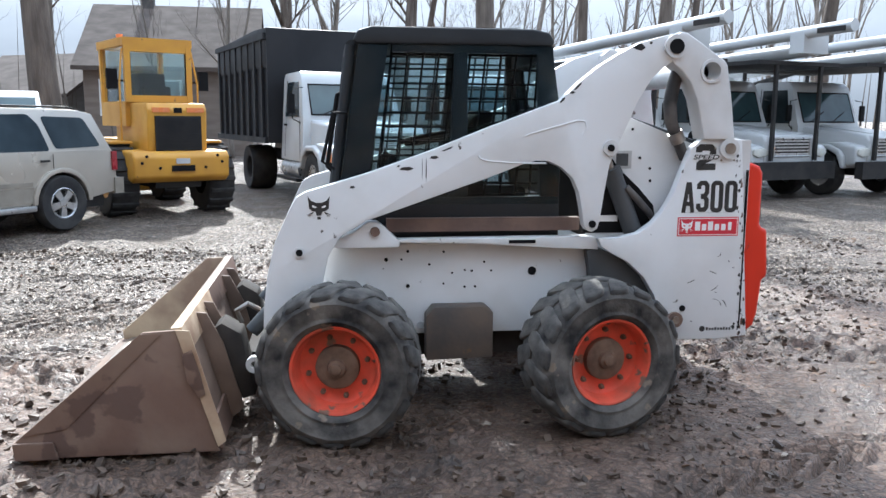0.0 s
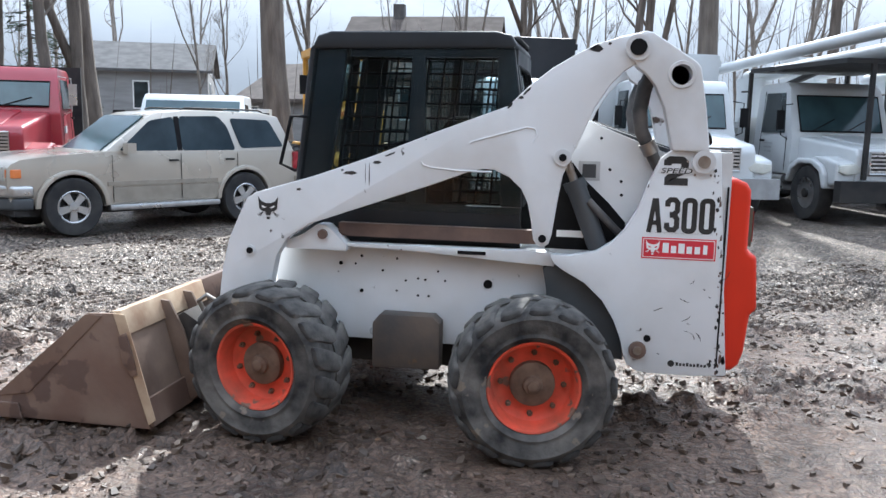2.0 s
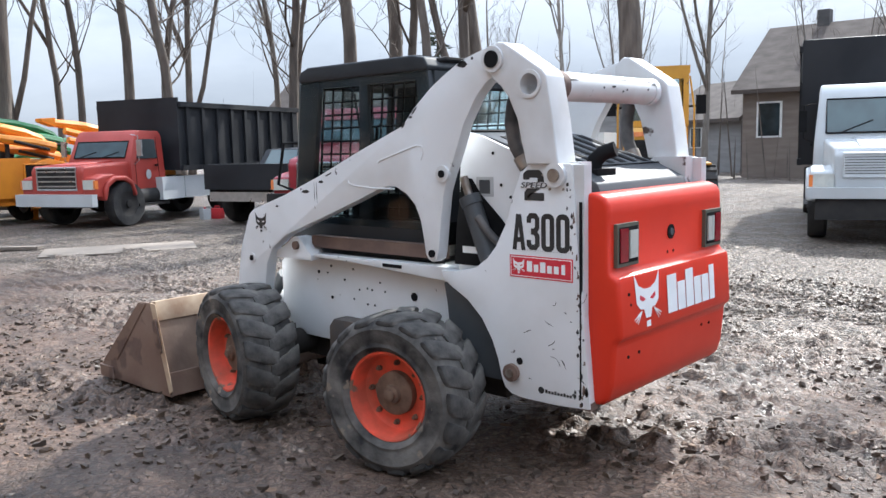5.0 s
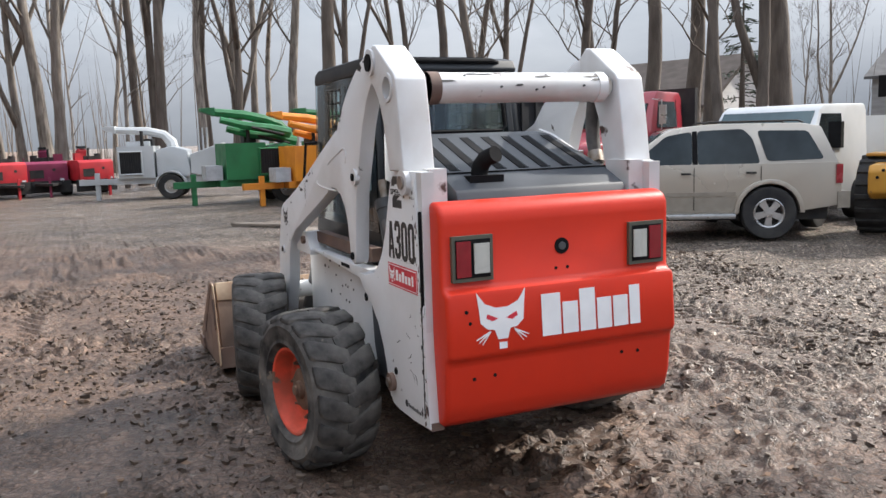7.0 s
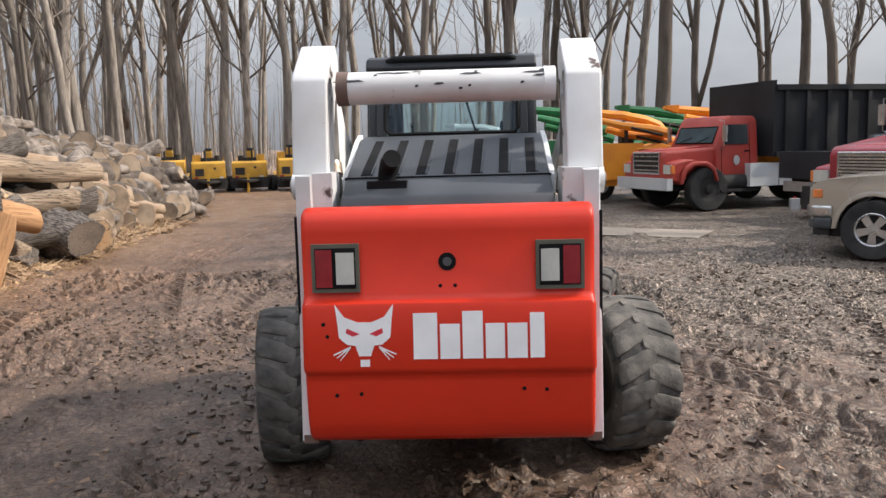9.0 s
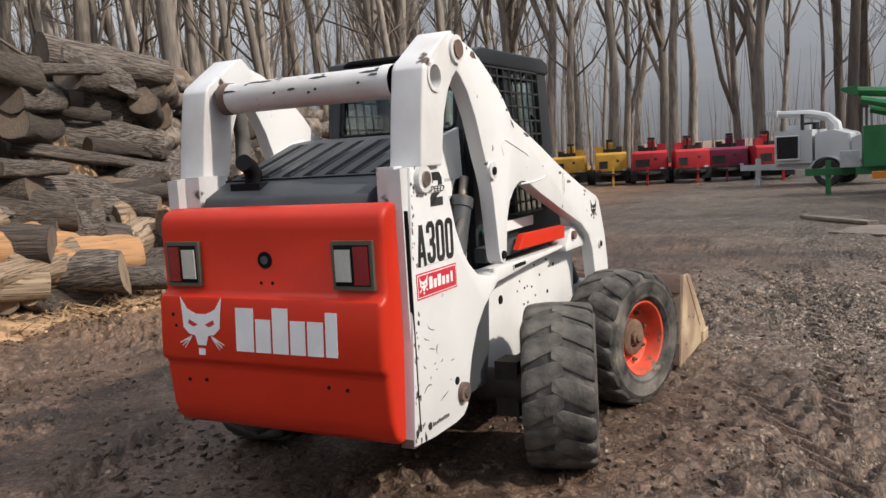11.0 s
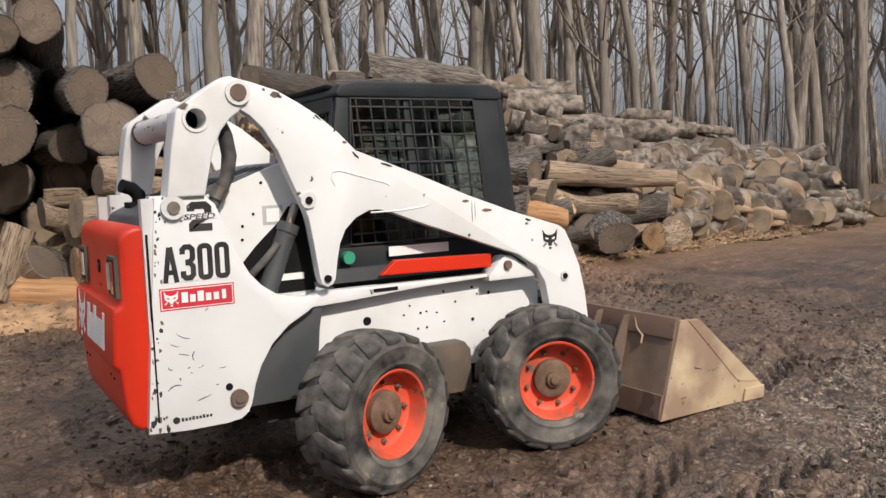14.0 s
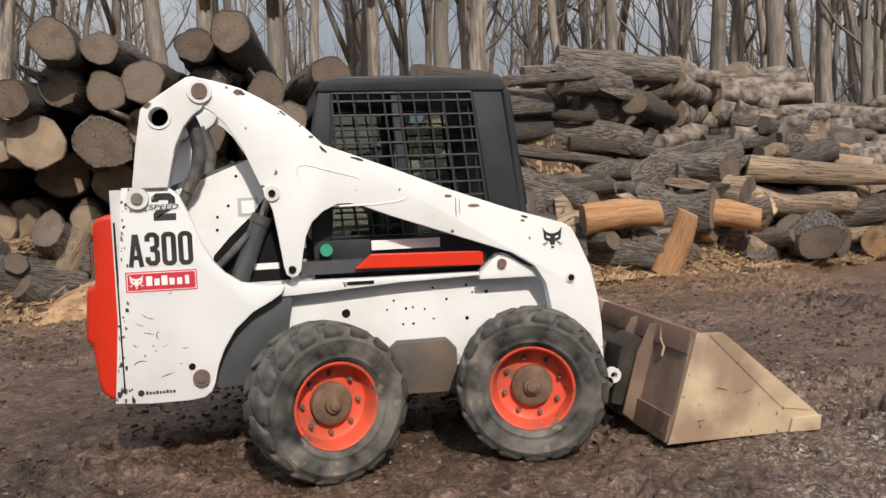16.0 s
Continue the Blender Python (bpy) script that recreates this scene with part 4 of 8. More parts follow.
for xk, sx in ((-0.6375, 1), (0.6375, -1)):
    for s in (-1, 1):
        hub_at = Vector((xk, s * 0.63, 0)) + Vector((sx * math.sin(STEER[s]), math.cos(STEER[s]), 0)) * s * 0.36
        # local +y runs outwards along the axle
        turn = -sx * STEER[s] + (0 if s > 0 else math.pi)
        wheel_parts(loader, Matrix.Translation((hub_at.x, hub_at.y, 0.394)) @ Matrix.Rotation(turn, 4, "Z") @ Matrix.Rotation(0.4 * s + xk, 4, "Y"))

# ---- bucket on its quick hitch ----
bucket = thing("loader_bucket", "rusty brown steel loader bucket resting on mud", "bucket", at=pose(0.05, 0, 0.022))
SIDE = [(-2.255, 0.006), (-2.262, 0.085), (-2.235, 0.110), (-1.655, 0.606), (-1.500, 0.614), (-1.330, 0.030), (-1.318, 0.006)]
# darker brown plate at -y, lighter tan plate at +y
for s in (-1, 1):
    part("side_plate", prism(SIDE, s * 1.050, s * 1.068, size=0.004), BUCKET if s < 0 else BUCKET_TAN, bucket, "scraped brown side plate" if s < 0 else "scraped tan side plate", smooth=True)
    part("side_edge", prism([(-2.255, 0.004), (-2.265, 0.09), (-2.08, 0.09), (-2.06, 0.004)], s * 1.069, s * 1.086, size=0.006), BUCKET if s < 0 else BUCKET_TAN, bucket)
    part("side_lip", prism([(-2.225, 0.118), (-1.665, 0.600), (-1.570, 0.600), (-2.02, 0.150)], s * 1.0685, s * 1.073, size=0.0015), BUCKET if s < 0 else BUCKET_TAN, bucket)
part("corner_strip", prism([(-1.505, 0.618), (-1.438, 0.612), (-1.285, 0.06), (-1.325, 0.03)], -1.076, -1.069, size=0.002), TAN, bucket, "tan worn corner strip")
part("torn_flap", prism([(-1.475, 0.50), (-1.430, 0.52), (-1.395, 0.40), (-1.375, 0.30), (-1.405, 0.285), (-1.430, 0.33), (-1.455, 0.36)], -1.088, -1.077, size=0.003), BUCKET, bucket, "torn scraped flap of the corner strip", smooth=True)
part("weld_run", tube([(-1.478, 0.70, 0.60), (-1.452, 0.74, 0.53), (-1.440, 0.80, 0.49), (-1.425, 0.80, 0.44)], 0.008, 6), TAN, bucket, "pale weld run", smooth=True)
for x, z, ln, a in ((-1.62, 0.30, 0.06, -0.3), (-1.78, 0.26, 0.05, 0.2), (-1.86, 0.33, 0.04, -0.8), (-2.02, 0.17, 0.05, 0.9), (-1.50, 0.12, 0.04, 0.1)):
    part("gouge", tube([(x, 1.0675, z), (x - ln * math.cos(a), 1.069, z + ln * math.sin(a))], [0.006, 0.003], 6), RUST, bucket, "dark gouge")
part("floor_plate", box(-2.275, -1.34, -1.050, 1.050, 0.004, 0.026, 0.004), BUCKET_IN, bucket)
part("cutting_edge", prism([(-2.295, 0.004), (-2.12, 0.004), (-2.12, 0.040), (-2.19, 0.040)], -1.06, 1.06), STEEL, bucket, "worn steel cutting edge")
part("back_plate", prism([(-1.340, 0.020), (-1.318, 0.020), (-1.352, 0.14), (-1.480, 0.600), (-1.502, 0.600), (-1.372, 0.14)], -1.050, 1.050, size=0.003), BUCKET_IN, bucket, "dirty brown back plate", smooth=True)
part("heel_band", prism([(-1.316, 0.018), (-1.302, 0.018), (-1.334, 0.165), (-1.349, 0.165)], 0.16, 1.062, size=0.003), BUCKET, bucket, "brown wear band along the heel")
part("heel_band", prism([(-1.316, 0.018), (-1.302, 0.018), (-1.334, 0.165), (-1.349, 0.165)], -1.062, -0.16, size=0.003), BUCKET, bucket, "brown wear band along the heel")
LIP = [(-1.530, 0.604), (-1.530, 0.620), (-1.478, 0.626), (-1.440, 0.500), (-1.452, 0.498), (-1.492, 0.604)]
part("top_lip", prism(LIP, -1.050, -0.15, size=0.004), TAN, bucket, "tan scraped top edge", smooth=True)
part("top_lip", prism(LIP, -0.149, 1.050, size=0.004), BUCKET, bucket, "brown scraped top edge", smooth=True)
for s in (-1, 1):
    part("back_rib", prism([(-1.30, 0.03), (-1.24, 0.08), (-1.34, 0.44), (-1.42, 0.60), (-1.482, 0.605), (-1.345, 0.12)], s * 0.66, s * 0.64, size=0.004), BUCKET_IN, bucket, smooth=True)
    part("back_rib", prism([(-1.30, 0.03), (-1.24, 0.08), (-1.34, 0.44), (-1.42, 0.60), (-1.482, 0.605), (-1.345, 0.12)], s * 0.40, s * 0.38, size=0.004), BUCKET_IN, bucket, smooth=True)
    part("hitch_plate", prism([(-1.20, 0.14), (-1.13, 0.16), (-1.20, 0.50), (-1.30, 0.56), (-1.34, 0.53)], s * 0.63, s * 0.415, size=0.01), UNDER, loader, "dark quick-hitch plate", smooth=True)
    part("hitch_eye", lathe([(0.045, -0.02), (0.045, 0.02), (0.02, 0.02), (0.02, -0.02), (0.045, -0.02)], 20, Matrix.Translation((-1.13, s * 0.66, 0.34))), WHITE_WORN, loader, smooth=True)
    if s < 0:
        part("hitch_lever", tube([(-1.10, s * 0.60, 0.62), (-1.16, s * 0.62, 0.66), (-1.22, s * 0.60, 0.62), (-1.20, s * 0.57, 0.55)], 0.014, 8), STEEL, loader, smooth=True)
    part("tilt_cylinder", tube([(-0.86, s * 0.42, 0.80), (-1.16, s * 0.42, 0.46)], 0.042, 16), DARK, loader, smooth=True)
    part("hitch_pin", tube([(-1.09, s * 0.68, 0.30), (-1.09, s * 0.36, 0.30)], 0.035, 14), STEEL, loader)
part("hitch_beam", box(-1.20, -1.06, -0.42, 0.42, 0.22, 0.34, 0.02), UNDER, loader)
# ---- ground ----
def axis_steps(lo, hi, step, far):
    a = list(np.arange(lo, hi + step / 2, step))
    d, x = step, hi
    while x < far:
        d *= 1.13
        x += d
        a.append(x)
    d, x = step, lo
    while x > -far:
        d *= 1.13
        x -= d
        a.insert(0, x)
    return np.array(a)


def smooth_noise(x, y, size, seed):
    """Rolling relief: random heights on a lattice, eased between its points."""
    r = np.random.RandomState(seed)
    table = r.uniform(-1, 1, (256, 256))
    u, v = x / size + 7.3 * seed, y / size + 3.1 * seed
    i, j = np.floor(u).astype(int), np.floor(v).astype(int)
    fu, fv = u - i, v - j
    fu, fv = fu * fu * (3 - 2 * fu), fv * fv * (3 - 2 * fv)
    i0, j0, i1, j1 = i % 256, j % 256, (i + 1) % 256, (j + 1) % 256
    return (table[i0, j0] * (1 - fu) + table[i1, j0] * fu) * (1 - fv) + (table[i0, j1] * (1 - fu) + table[i1, j1] * fu) * fv


gx, gy = axis_steps(-6.0, 5.4, 0.026, 900), axis_steps(-4.7, 5.4, 0.026, 900)
GX, GY = np.meshgrid(gx, gy, indexing="ij")


def ease(v, lo, hi):
    u = np.clip((v - lo) / (hi - lo), 0, 1)
    return u * u * (3 - 2 * u)


# relief fades out beyond the finely divided middle of the yard
near = ease(GX, -19.0, -6.0) * ease(-GX, -11.0, -5.4) * ease(GY, -9.5, -4.7) * ease(-GY, -15.0, -5.4)
# churned mud: broken crusts and clods on gentle swells, rougher in patches
churn = np.clip(smooth_noise(GX, GY, 1.3, 7) * 0.8 + smooth_noise(GX, GY, 0.45, 8) * 0.5 + 0.55, 0.12, 1.25)
crust = ease(smooth_noise(GX, GY, 0.15, 5) + 0.6 * smooth_noise(GX, GY, 0.07, 6), 0.05, 0.45)
crumbs = ease(smooth_noise(GX, GY, 0.075, 4) + 0.5 * smooth_noise(GX, GY, 0.05, 10), 0.10, 0.55)
# deeper churning on the log side
deep = 1 + 0.55 * ease(-(GY - 0.1 * GX), -2.2, 0.6)
GZ = (0.034 * smooth_noise(GX, GY, 2.3, 1) + 0.026 * smooth_noise(GX, GY, 0.8, 2)
      + deep * churn * (0.024 * smooth_noise(GX, GY, 0.30, 3) + 0.030 * crust + 0.031 * crumbs + 0.010 * smooth_noise(GX, GY, 0.05, 11)) - 0.020) * near
for yc, dx, w in ((2.2, 0.10, 0.15), (2.88, 0.449, 0.13), (2.05, 0.449, 0.20), (3.62, 0.449, 0.16), (-2.5, -0.04, 0.20), (-3.9, 0.03, 0.2), (5.0, -0.1, 0.2), (-1.9, 0.32, 0.18), (-3.6, 0.30, 0.18), (3.1, -0.22, 0.16), (4.4, -0.20, 0.16)):
    off = GY - (yc + dx * GX)
    worn = np.clip(smooth_noise(GX, GY, 1.1, 9) * 1.4 + 0.70, 0, 1)
    inside = np.clip(1 - (np.abs(off) / (w * 1.15)) ** 4, 0, 1) * near * worn
    tread = np.sin((GX + np.abs(off) * 1.5) * 2 * np.pi / (0.20 if w > 0.14 else 0.11))
    GZ = GZ * (1 - 0.88 * inside) + inside * (-0.040 + (0.040 if w > 0.14 else 0.024) * np.clip(tread * 3, -1, 1))
flat = np.zeros_like(GX)
for wx, wy in ((-0.70, -1.0), (0.70, -1.0), (-0.575, 1.0), (0.575, 1.0)):
    flat = np.maximum(flat, np.exp(-(((GX - wx) / 0.28) ** 2 + ((GY - wy) / 0.28) ** 2)))
flat = np.maximum(flat, np.exp(-(((GX + 1.8) / 0.55) ** 4 + (GY / 1.15) ** 6)))
bed = np.exp(-(((GX + 1.75) / 0.55) ** 4 + (GY / 1.15) ** 6))
GZ = GZ * (1 - flat) - 0.004 * flat + 0.022 * bed
nx, ny = GX.shape
me = bpy.data.meshes.new("ground")
me.from_pydata(np.stack([GX.ravel(), GY.ravel(), GZ.ravel()], 1).tolist(), [],
               [(i * ny + j, (i + 1) * ny + j, (i + 1) * ny + j + 1, i * ny + j + 1) for i in range(nx - 1) for j in range(ny - 1)])
for p in me.polygons:
    p.use_smooth = True
tagged(new("ground", me), "wet dark mud yard with gravel and wood chips", "ground", kind="structure")


def mud_material():
    m = bpy.data.materials.new("wet_mud_and_gravel")
    m.use_nodes = True
    n, l = m.node_tree.nodes, m.node_tree.links
    b = n["Principled BSDF"]
    tc = n.new("ShaderNodeTexCoord")
    pos = n.new("ShaderNodeSeparateXYZ")
    l.new(tc.outputs["Object"], pos.inputs["Vector"])

    def nz(scale, detail=6, rough=0.6):
        t = n.new("ShaderNodeTexNoise")
        t.inputs["Scale"].default_value, t.inputs["Detail"].default_value, t.inputs["Roughness"].default_value = scale, detail, rough
        l.new(tc.outputs["Object"], t.inputs["Vector"])
        return t.outputs["Fac"]

    def rng(v, a, c, lo=0.0, hi=1.0):
        r = n.new("ShaderNodeMapRange")
        for key, val in (("From Min", a), ("From Max", c), ("To Min", lo), ("To Max", hi)):
            r.inputs[key].default_value = val
        l.new(v, r.inputs["Value"])
        return r.outputs["Result"]

    def op(kind, a, c):
        q = n.new("ShaderNodeMath")
        q.operation = kind
        for i, v in ((0, a), (1, c)):
            if isinstance(v, (int, float)):
                q.inputs[i].default_value = v
            else:
                l.new(v, q.inputs[i])
        return q.outputs["Value"]

    def blend(f, a, c):
        q = n.new("ShaderNodeMixRGB")
        l.new(f, q.inputs["Fac"])
        for key, v in (("Color1", a), ("Color2", c)):
            if isinstance(v, tuple):
                q.inputs[key].default_value = (*v, 1)
            else:
                l.new(v, q.inputs[key])
        return q.outputs["Color"]

    # flakes and clods: uneven cells, joints dark with damp and painted crevice shade
    warp = n.new("ShaderNodeTexNoise")
    warp.inputs["Scale"].default_value, warp.inputs["Detail"].default_value = 9.0, 4
    l.new(tc.outputs["Object"], warp.inputs["Vector"])
    shift = n.new("ShaderNodeVectorMath")
    shift.operation = "SCALE"
    shift.inputs["Scale"].default_value = 0.12
    l.new(warp.outputs["Color"], shift.inputs[0])
    moved = n.new("ShaderNodeVectorMath")
    l.new(tc.outputs["Object"], moved.inputs[0])
    l.new(shift.outputs["Vector"], moved.inputs[1])

    def cells(scale, feature):
        v = n.new("ShaderNodeTexVoronoi")
        v.feature = feature
        v.inputs["Scale"].default_value = scale
        l.new(moved.outputs["Vector"], v.inputs["Vector"])
        return v

    joint = rng(cells(17, "DISTANCE_TO_EDGE").outputs["Distance"], 0.02, 0.16)
    fine_joint = rng(cells(41, "DISTANCE_TO_EDGE").outputs["Distance"], 0.02, 0.18)
    flake = n.new("ShaderNodeSeparateXYZ")
    l.new(cells(17, "F1").outputs["Color"], flake.inputs["Vector"])
    chip = n.new("ShaderNodeSeparateXYZ")
    l.new(cells(41, "F1").outputs["Color"], chip.inputs["Vector"])
    crumb_noise = nz(26, 6, 0.65)
    fine_noise = nz(48, 5, 0.7)
    crumb = rng(crumb_noise, 0.49, 0.57)
    fleck = rng(fine_noise, 0.57, 0.62)
    mud = blend(rng(op("ADD", op("MULTIPLY", nz(0.9), 0.6), op("MULTIPLY", nz(5.5, 8, 0.7), 0.4)), 0.40, 0.60), (0.041, 0.0255, 0.0178), (0.152, 0.097, 0.069))
    mud = blend(op("MULTIPLY", crumb, 0.24), mud, (0.185, 0.130, 0.092))
    mud = blend(op("MULTIPLY", fleck, 0.14), mud, (0.28, 0.215, 0.165))
    mud = blend(op("MULTIPLY", rng(nz(34, 5, 0.7), 0.58, 0.66), 0.4), mud, (0.018, 0.0135, 0.0105))
    # gravel and chips towards the parked trucks and the open end, mud on the log side
    drift = op("ADD", op("SUBTRACT", pos.outputs["Y"], op("MULTIPLY", pos.outputs["X"], 0.10)), op("MULTIPLY", op("SUBTRACT", nz(0.22), 0.5), 14.0))
    # paler gravel at the far end before the parked machines
    drift = op("ADD", drift, op("MULTIPLY", op("MULTIPLY", rng(pos.outputs["X"], -8.0, -15.0), rng(pos.outputs["Y"], -7.5, -2.5)), 7.0))
    zone = rng(op("ADD", drift, op("MULTIPLY", op("SUBTRACT", nz(3.4, 9, 0.75), 0.5), 13.0)), 1.1, 4.3)
    # pale gravel tones also put the wet ground's sunward glints into the colour
    gravel = blend(crumb, (0.098, 0.074, 0.058), (0.43, 0.350, 0.282))
    gravel = blend(op("MULTIPLY", rng(nz(31, 5, 0.7), 0.55, 0.62), 0.75), gravel, (0.035, 0.027, 0.022))
    gravel = blend(op("MULTIPLY", fleck, 0.8), gravel, (0.54, 0.465, 0.395))
    colour = blend(op("MULTIPLY", zone, 0.92), mud, gravel)
    saw = rng(op("ADD", pos.outputs["Y"], op("MULTIPLY", op("SUBTRACT", nz(1.3, 8, 0.7), 0.5), 5.0)), -4.0, -6.0)
    colour = blend(op("MULTIPLY", saw, 0.8), colour, blend(rng(nz(30, 8, 0.7), 0.4, 0.6), (0.10, 0.058, 0.034), (0.38, 0.25, 0.145)))
    # reddish bark-stained mud on the track beside the pile
    stain = op("MULTIPLY", rng(op("ADD", pos.outputs["Y"], op("MULTIPLY", op("SUBTRACT", nz(0.8, 7, 0.7), 0.5), 3.2)), -2.7, -4.6), rng(pos.outputs["X"], 0.5, -3.0))
    colour = blend(op("MULTIPLY", stain, 0.42), colour, blend(rng(nz(11, 7, 0.7), 0.38, 0.62), (0.095, 0.046, 0.027), (0.26, 0.142, 0.082)))
    # each flake has its own tone; damp joints also carry painted crevice shade
    shade_by = op("MULTIPLY", op("ADD", op("MULTIPLY", flake.outputs["X"], 0.62), 0.66), op("ADD", op("MULTIPLY", chip.outputs["X"], 0.80), 0.62))
    calm = op("ADD", op("MULTIPLY", zone, 0.62), 0.38)
    # darkens the joints: damp, plus crack shade put into the colour
    wet = op("MULTIPLY", op("ADD", op("MULTIPLY", joint, 0.50), 0.50), op("ADD", op("MULTIPLY", fine_joint, 0.42), 0.58))
    tone = n.new("ShaderNodeVectorMath")
    tone.operation = "SCALE"
    l.new(colour, tone.inputs[0])
    l.new(op("MULTIPLY", op("MULTIPLY", op("ADD", op("MULTIPLY", shade_by, calm), op("SUBTRACT", 1.0, calm)), wet), 1.42), tone.inputs["Scale"])
    l.new(tone.outputs["Vector"], b.inputs["Base Color"])
    puddle = rng(nz(1.5, 6, 0.65), 0.40, 0.58)
    dry = op("MULTIPLY", op("ADD", op("MULTIPLY", chip.outputs["Z"], 0.55), 0.45), op("ADD", op("MULTIPLY", puddle, 0.6), 0.4))
    l.new(rng(dry, 0.15, 0.9, 0.24, 0.74), b.inputs["Roughness"])
    b.inputs["Specular IOR Level"].default_value = 0.38
    h = op("ADD", op("ADD", op("ADD", crumb_noise, op("MULTIPLY", fine_noise, 0.35)), op("MULTIPLY", nz(6.5, 6, 0.7), 0.9)),
           op("ADD", op("ADD", op("MULTIPLY", joint, 0.28), op("MULTIPLY", flake.outputs["Y"], 0.22)), op("ADD", op("MULTIPLY", fine_joint, 0.12), op("MULTIPLY", chip.outputs["Y"], 0.16))))
    bp = n.new("ShaderNodeBump")
    bp.inputs["Distance"].default_value = 0.05
    l.new(rng(zone, 0, 1, 0.42, 1.0), bp.inputs["Strength"])
    l.new(h, bp.inputs["Height"])
    l.new(bp.outputs["Normal"], b.inputs["Normal"])
    return m


me.materials.append(mud_material())


def scatter(name, label, category, count, area, size, mat, flatness, seed, share=None):
    """Many small uncountable bits as one object; share(x, y) thins them out."""
    r = np.random.RandomState(seed)
    x, y = r.uniform(*area[:2], count), r.uniform(*area[2:], count)
    if share is not None:
        keep = r.uniform(0, 1, count) < share(x, y)
        x, y = x[keep], y[keep]
    n = len(x)
    s = size[0] + (size[1] - size[0]) * r.uniform(0, 1, n) ** 2.6
    a = r.uniform(0, 2 * np.pi, n)
    tx, ty = r.uniform(-0.5, 0.5, n), r.uniform(-0.5, 0.5, n)
    z = GZ[np.clip(np.searchsorted(gx, x), 0, nx - 1), np.clip(np.searchsorted(gy, y), 0, ny - 1)]
    long_, wide, high = s * r.uniform(0.7, 1.5, n), s * r.uniform(0.35, 0.9, n), s * flatness * r.uniform(0.6, 1.1, n)
    base = np.array([(i, j, k) for i in (-1, 1) for j in (-1, 1) for k in (-1, 1)]) * (0.75, 0.75, 1.0)
    p = base[None] * np.stack([long_, wide, high], 1)[:, None] * r.uniform(0.45, 1.15, (n, 8, 3))
    px = p[..., 0] * np.cos(a)[:, None] - p[..., 1] * np.sin(a)[:, None]
    py = p[..., 0] * np.sin(a)[:, None] + p[..., 1] * np.cos(a)[:, None]
    pz = p[..., 2] + p[..., 0] * tx[:, None] * 0.7 + p[..., 1] * ty[:, None]
    v = np.stack([px + x[:, None], py + y[:, None], pz + (z + s * flatness * 0.35)[:, None]], 2)
    quad = np.array([(0, 1, 3, 2), (4, 6, 7, 5), (0, 4, 5, 1), (2, 3, 7, 6), (1, 5, 7, 3)])
    f = (quad[None] + 8 * np.arange(n)[:, None, None]).reshape(-1, 4)
    me2 = bpy.data.meshes.new(name)
    me2.from_pydata(v.reshape(-1, 3).tolist(), [], f.tolist())
    me2.materials.append(mat)
    return tagged(new(name, me2), label, category, kind="stuff")


def island_material(name, dark, light, rough):
    """Each loose bit takes its own shade."""
    m = bpy.data.materials.new(name)
    m.use_nodes = True
    n, l = m.node_tree.nodes, m.node_tree.links
    b = n["Principled BSDF"]
    geo, rampn = n.new("ShaderNodeNewGeometry"), n.new("ShaderNodeValToRGB")
    rampn.color_ramp.elements[0].color, rampn.color_ramp.elements[1].color = (*dark, 1), (*light, 1)
    grain = n.new("ShaderNodeTexNoise")
    grain.inputs["Scale"].default_value = 45
    mixn = n.new("ShaderNodeMixRGB")
    mixn.blend_type, mixn.inputs["Fac"].default_value = "MULTIPLY", 0.6
    l.new(geo.outputs["Random Per Island"], rampn.inputs["Fac"])
    l.new(rampn.outputs["Color"], mixn.inputs["Color1"])
    l.new(grain.outputs["Fac"], mixn.inputs["Color2"])
    l.new(mixn.outputs["Color"], b.inputs["Base Color"])
    b.inputs["Roughness"].default_value = rough
    return m


CLOD = island_material("mud_clod", (0.055, 0.037, 0.026), (0.165, 0.115, 0.082), 0.6)
CHIP = island_material("pale_wood_chip", (0.16, 0.12, 0.088), (0.50, 0.415, 0.32), 0.6)
SAWCHIP = island_material("fresh_wood_chip", (0.24, 0.14, 0.08), (0.72, 0.49, 0.28), 0.8)
LEAF = island_material("rotting_brown_leaf", (0.10, 0.055, 0.032), (0.27, 0.16, 0.09), 0.7)
scatter("mud_clods", "small dark mud clods strewn over the yard", "mud clods", 34000, (-6, 6.5, -5.3, 6), (0.006, 0.036), CLOD, 0.55, 1,
        lambda x, y: np.clip(0.45 + smooth_noise(x, y, 0.9, 15) * 1.2, 0.08, 1))
# besides real chips, the pale bits stand in for sky glints on mud
scatter("wood_chips", "pale wood chips and gravel trodden into mud", "wood chips", 60000, (-10, 8, -4.8, 10), (0.006, 0.026), CHIP, 0.16, 2,
        lambda x, y: (0.03 + 0.89 / (1 + np.exp(-(y - 0.10 * x - 0.9) * 1.1))) * np.clip(0.55 + 1.3 * smooth_noise(x, y, 0.7, 12), 0.05, 1))
scatter("leaf_litter", "wet brown leaf scraps trodden into mud", "leaf litter", 14000, (-6, 8, -4.8, 7), (0.010, 0.036), LEAF, 0.12, 3,
        lambda x, y: np.clip(smooth_noise(x, y, 1.3, 14) * 1.5, 0, 1))


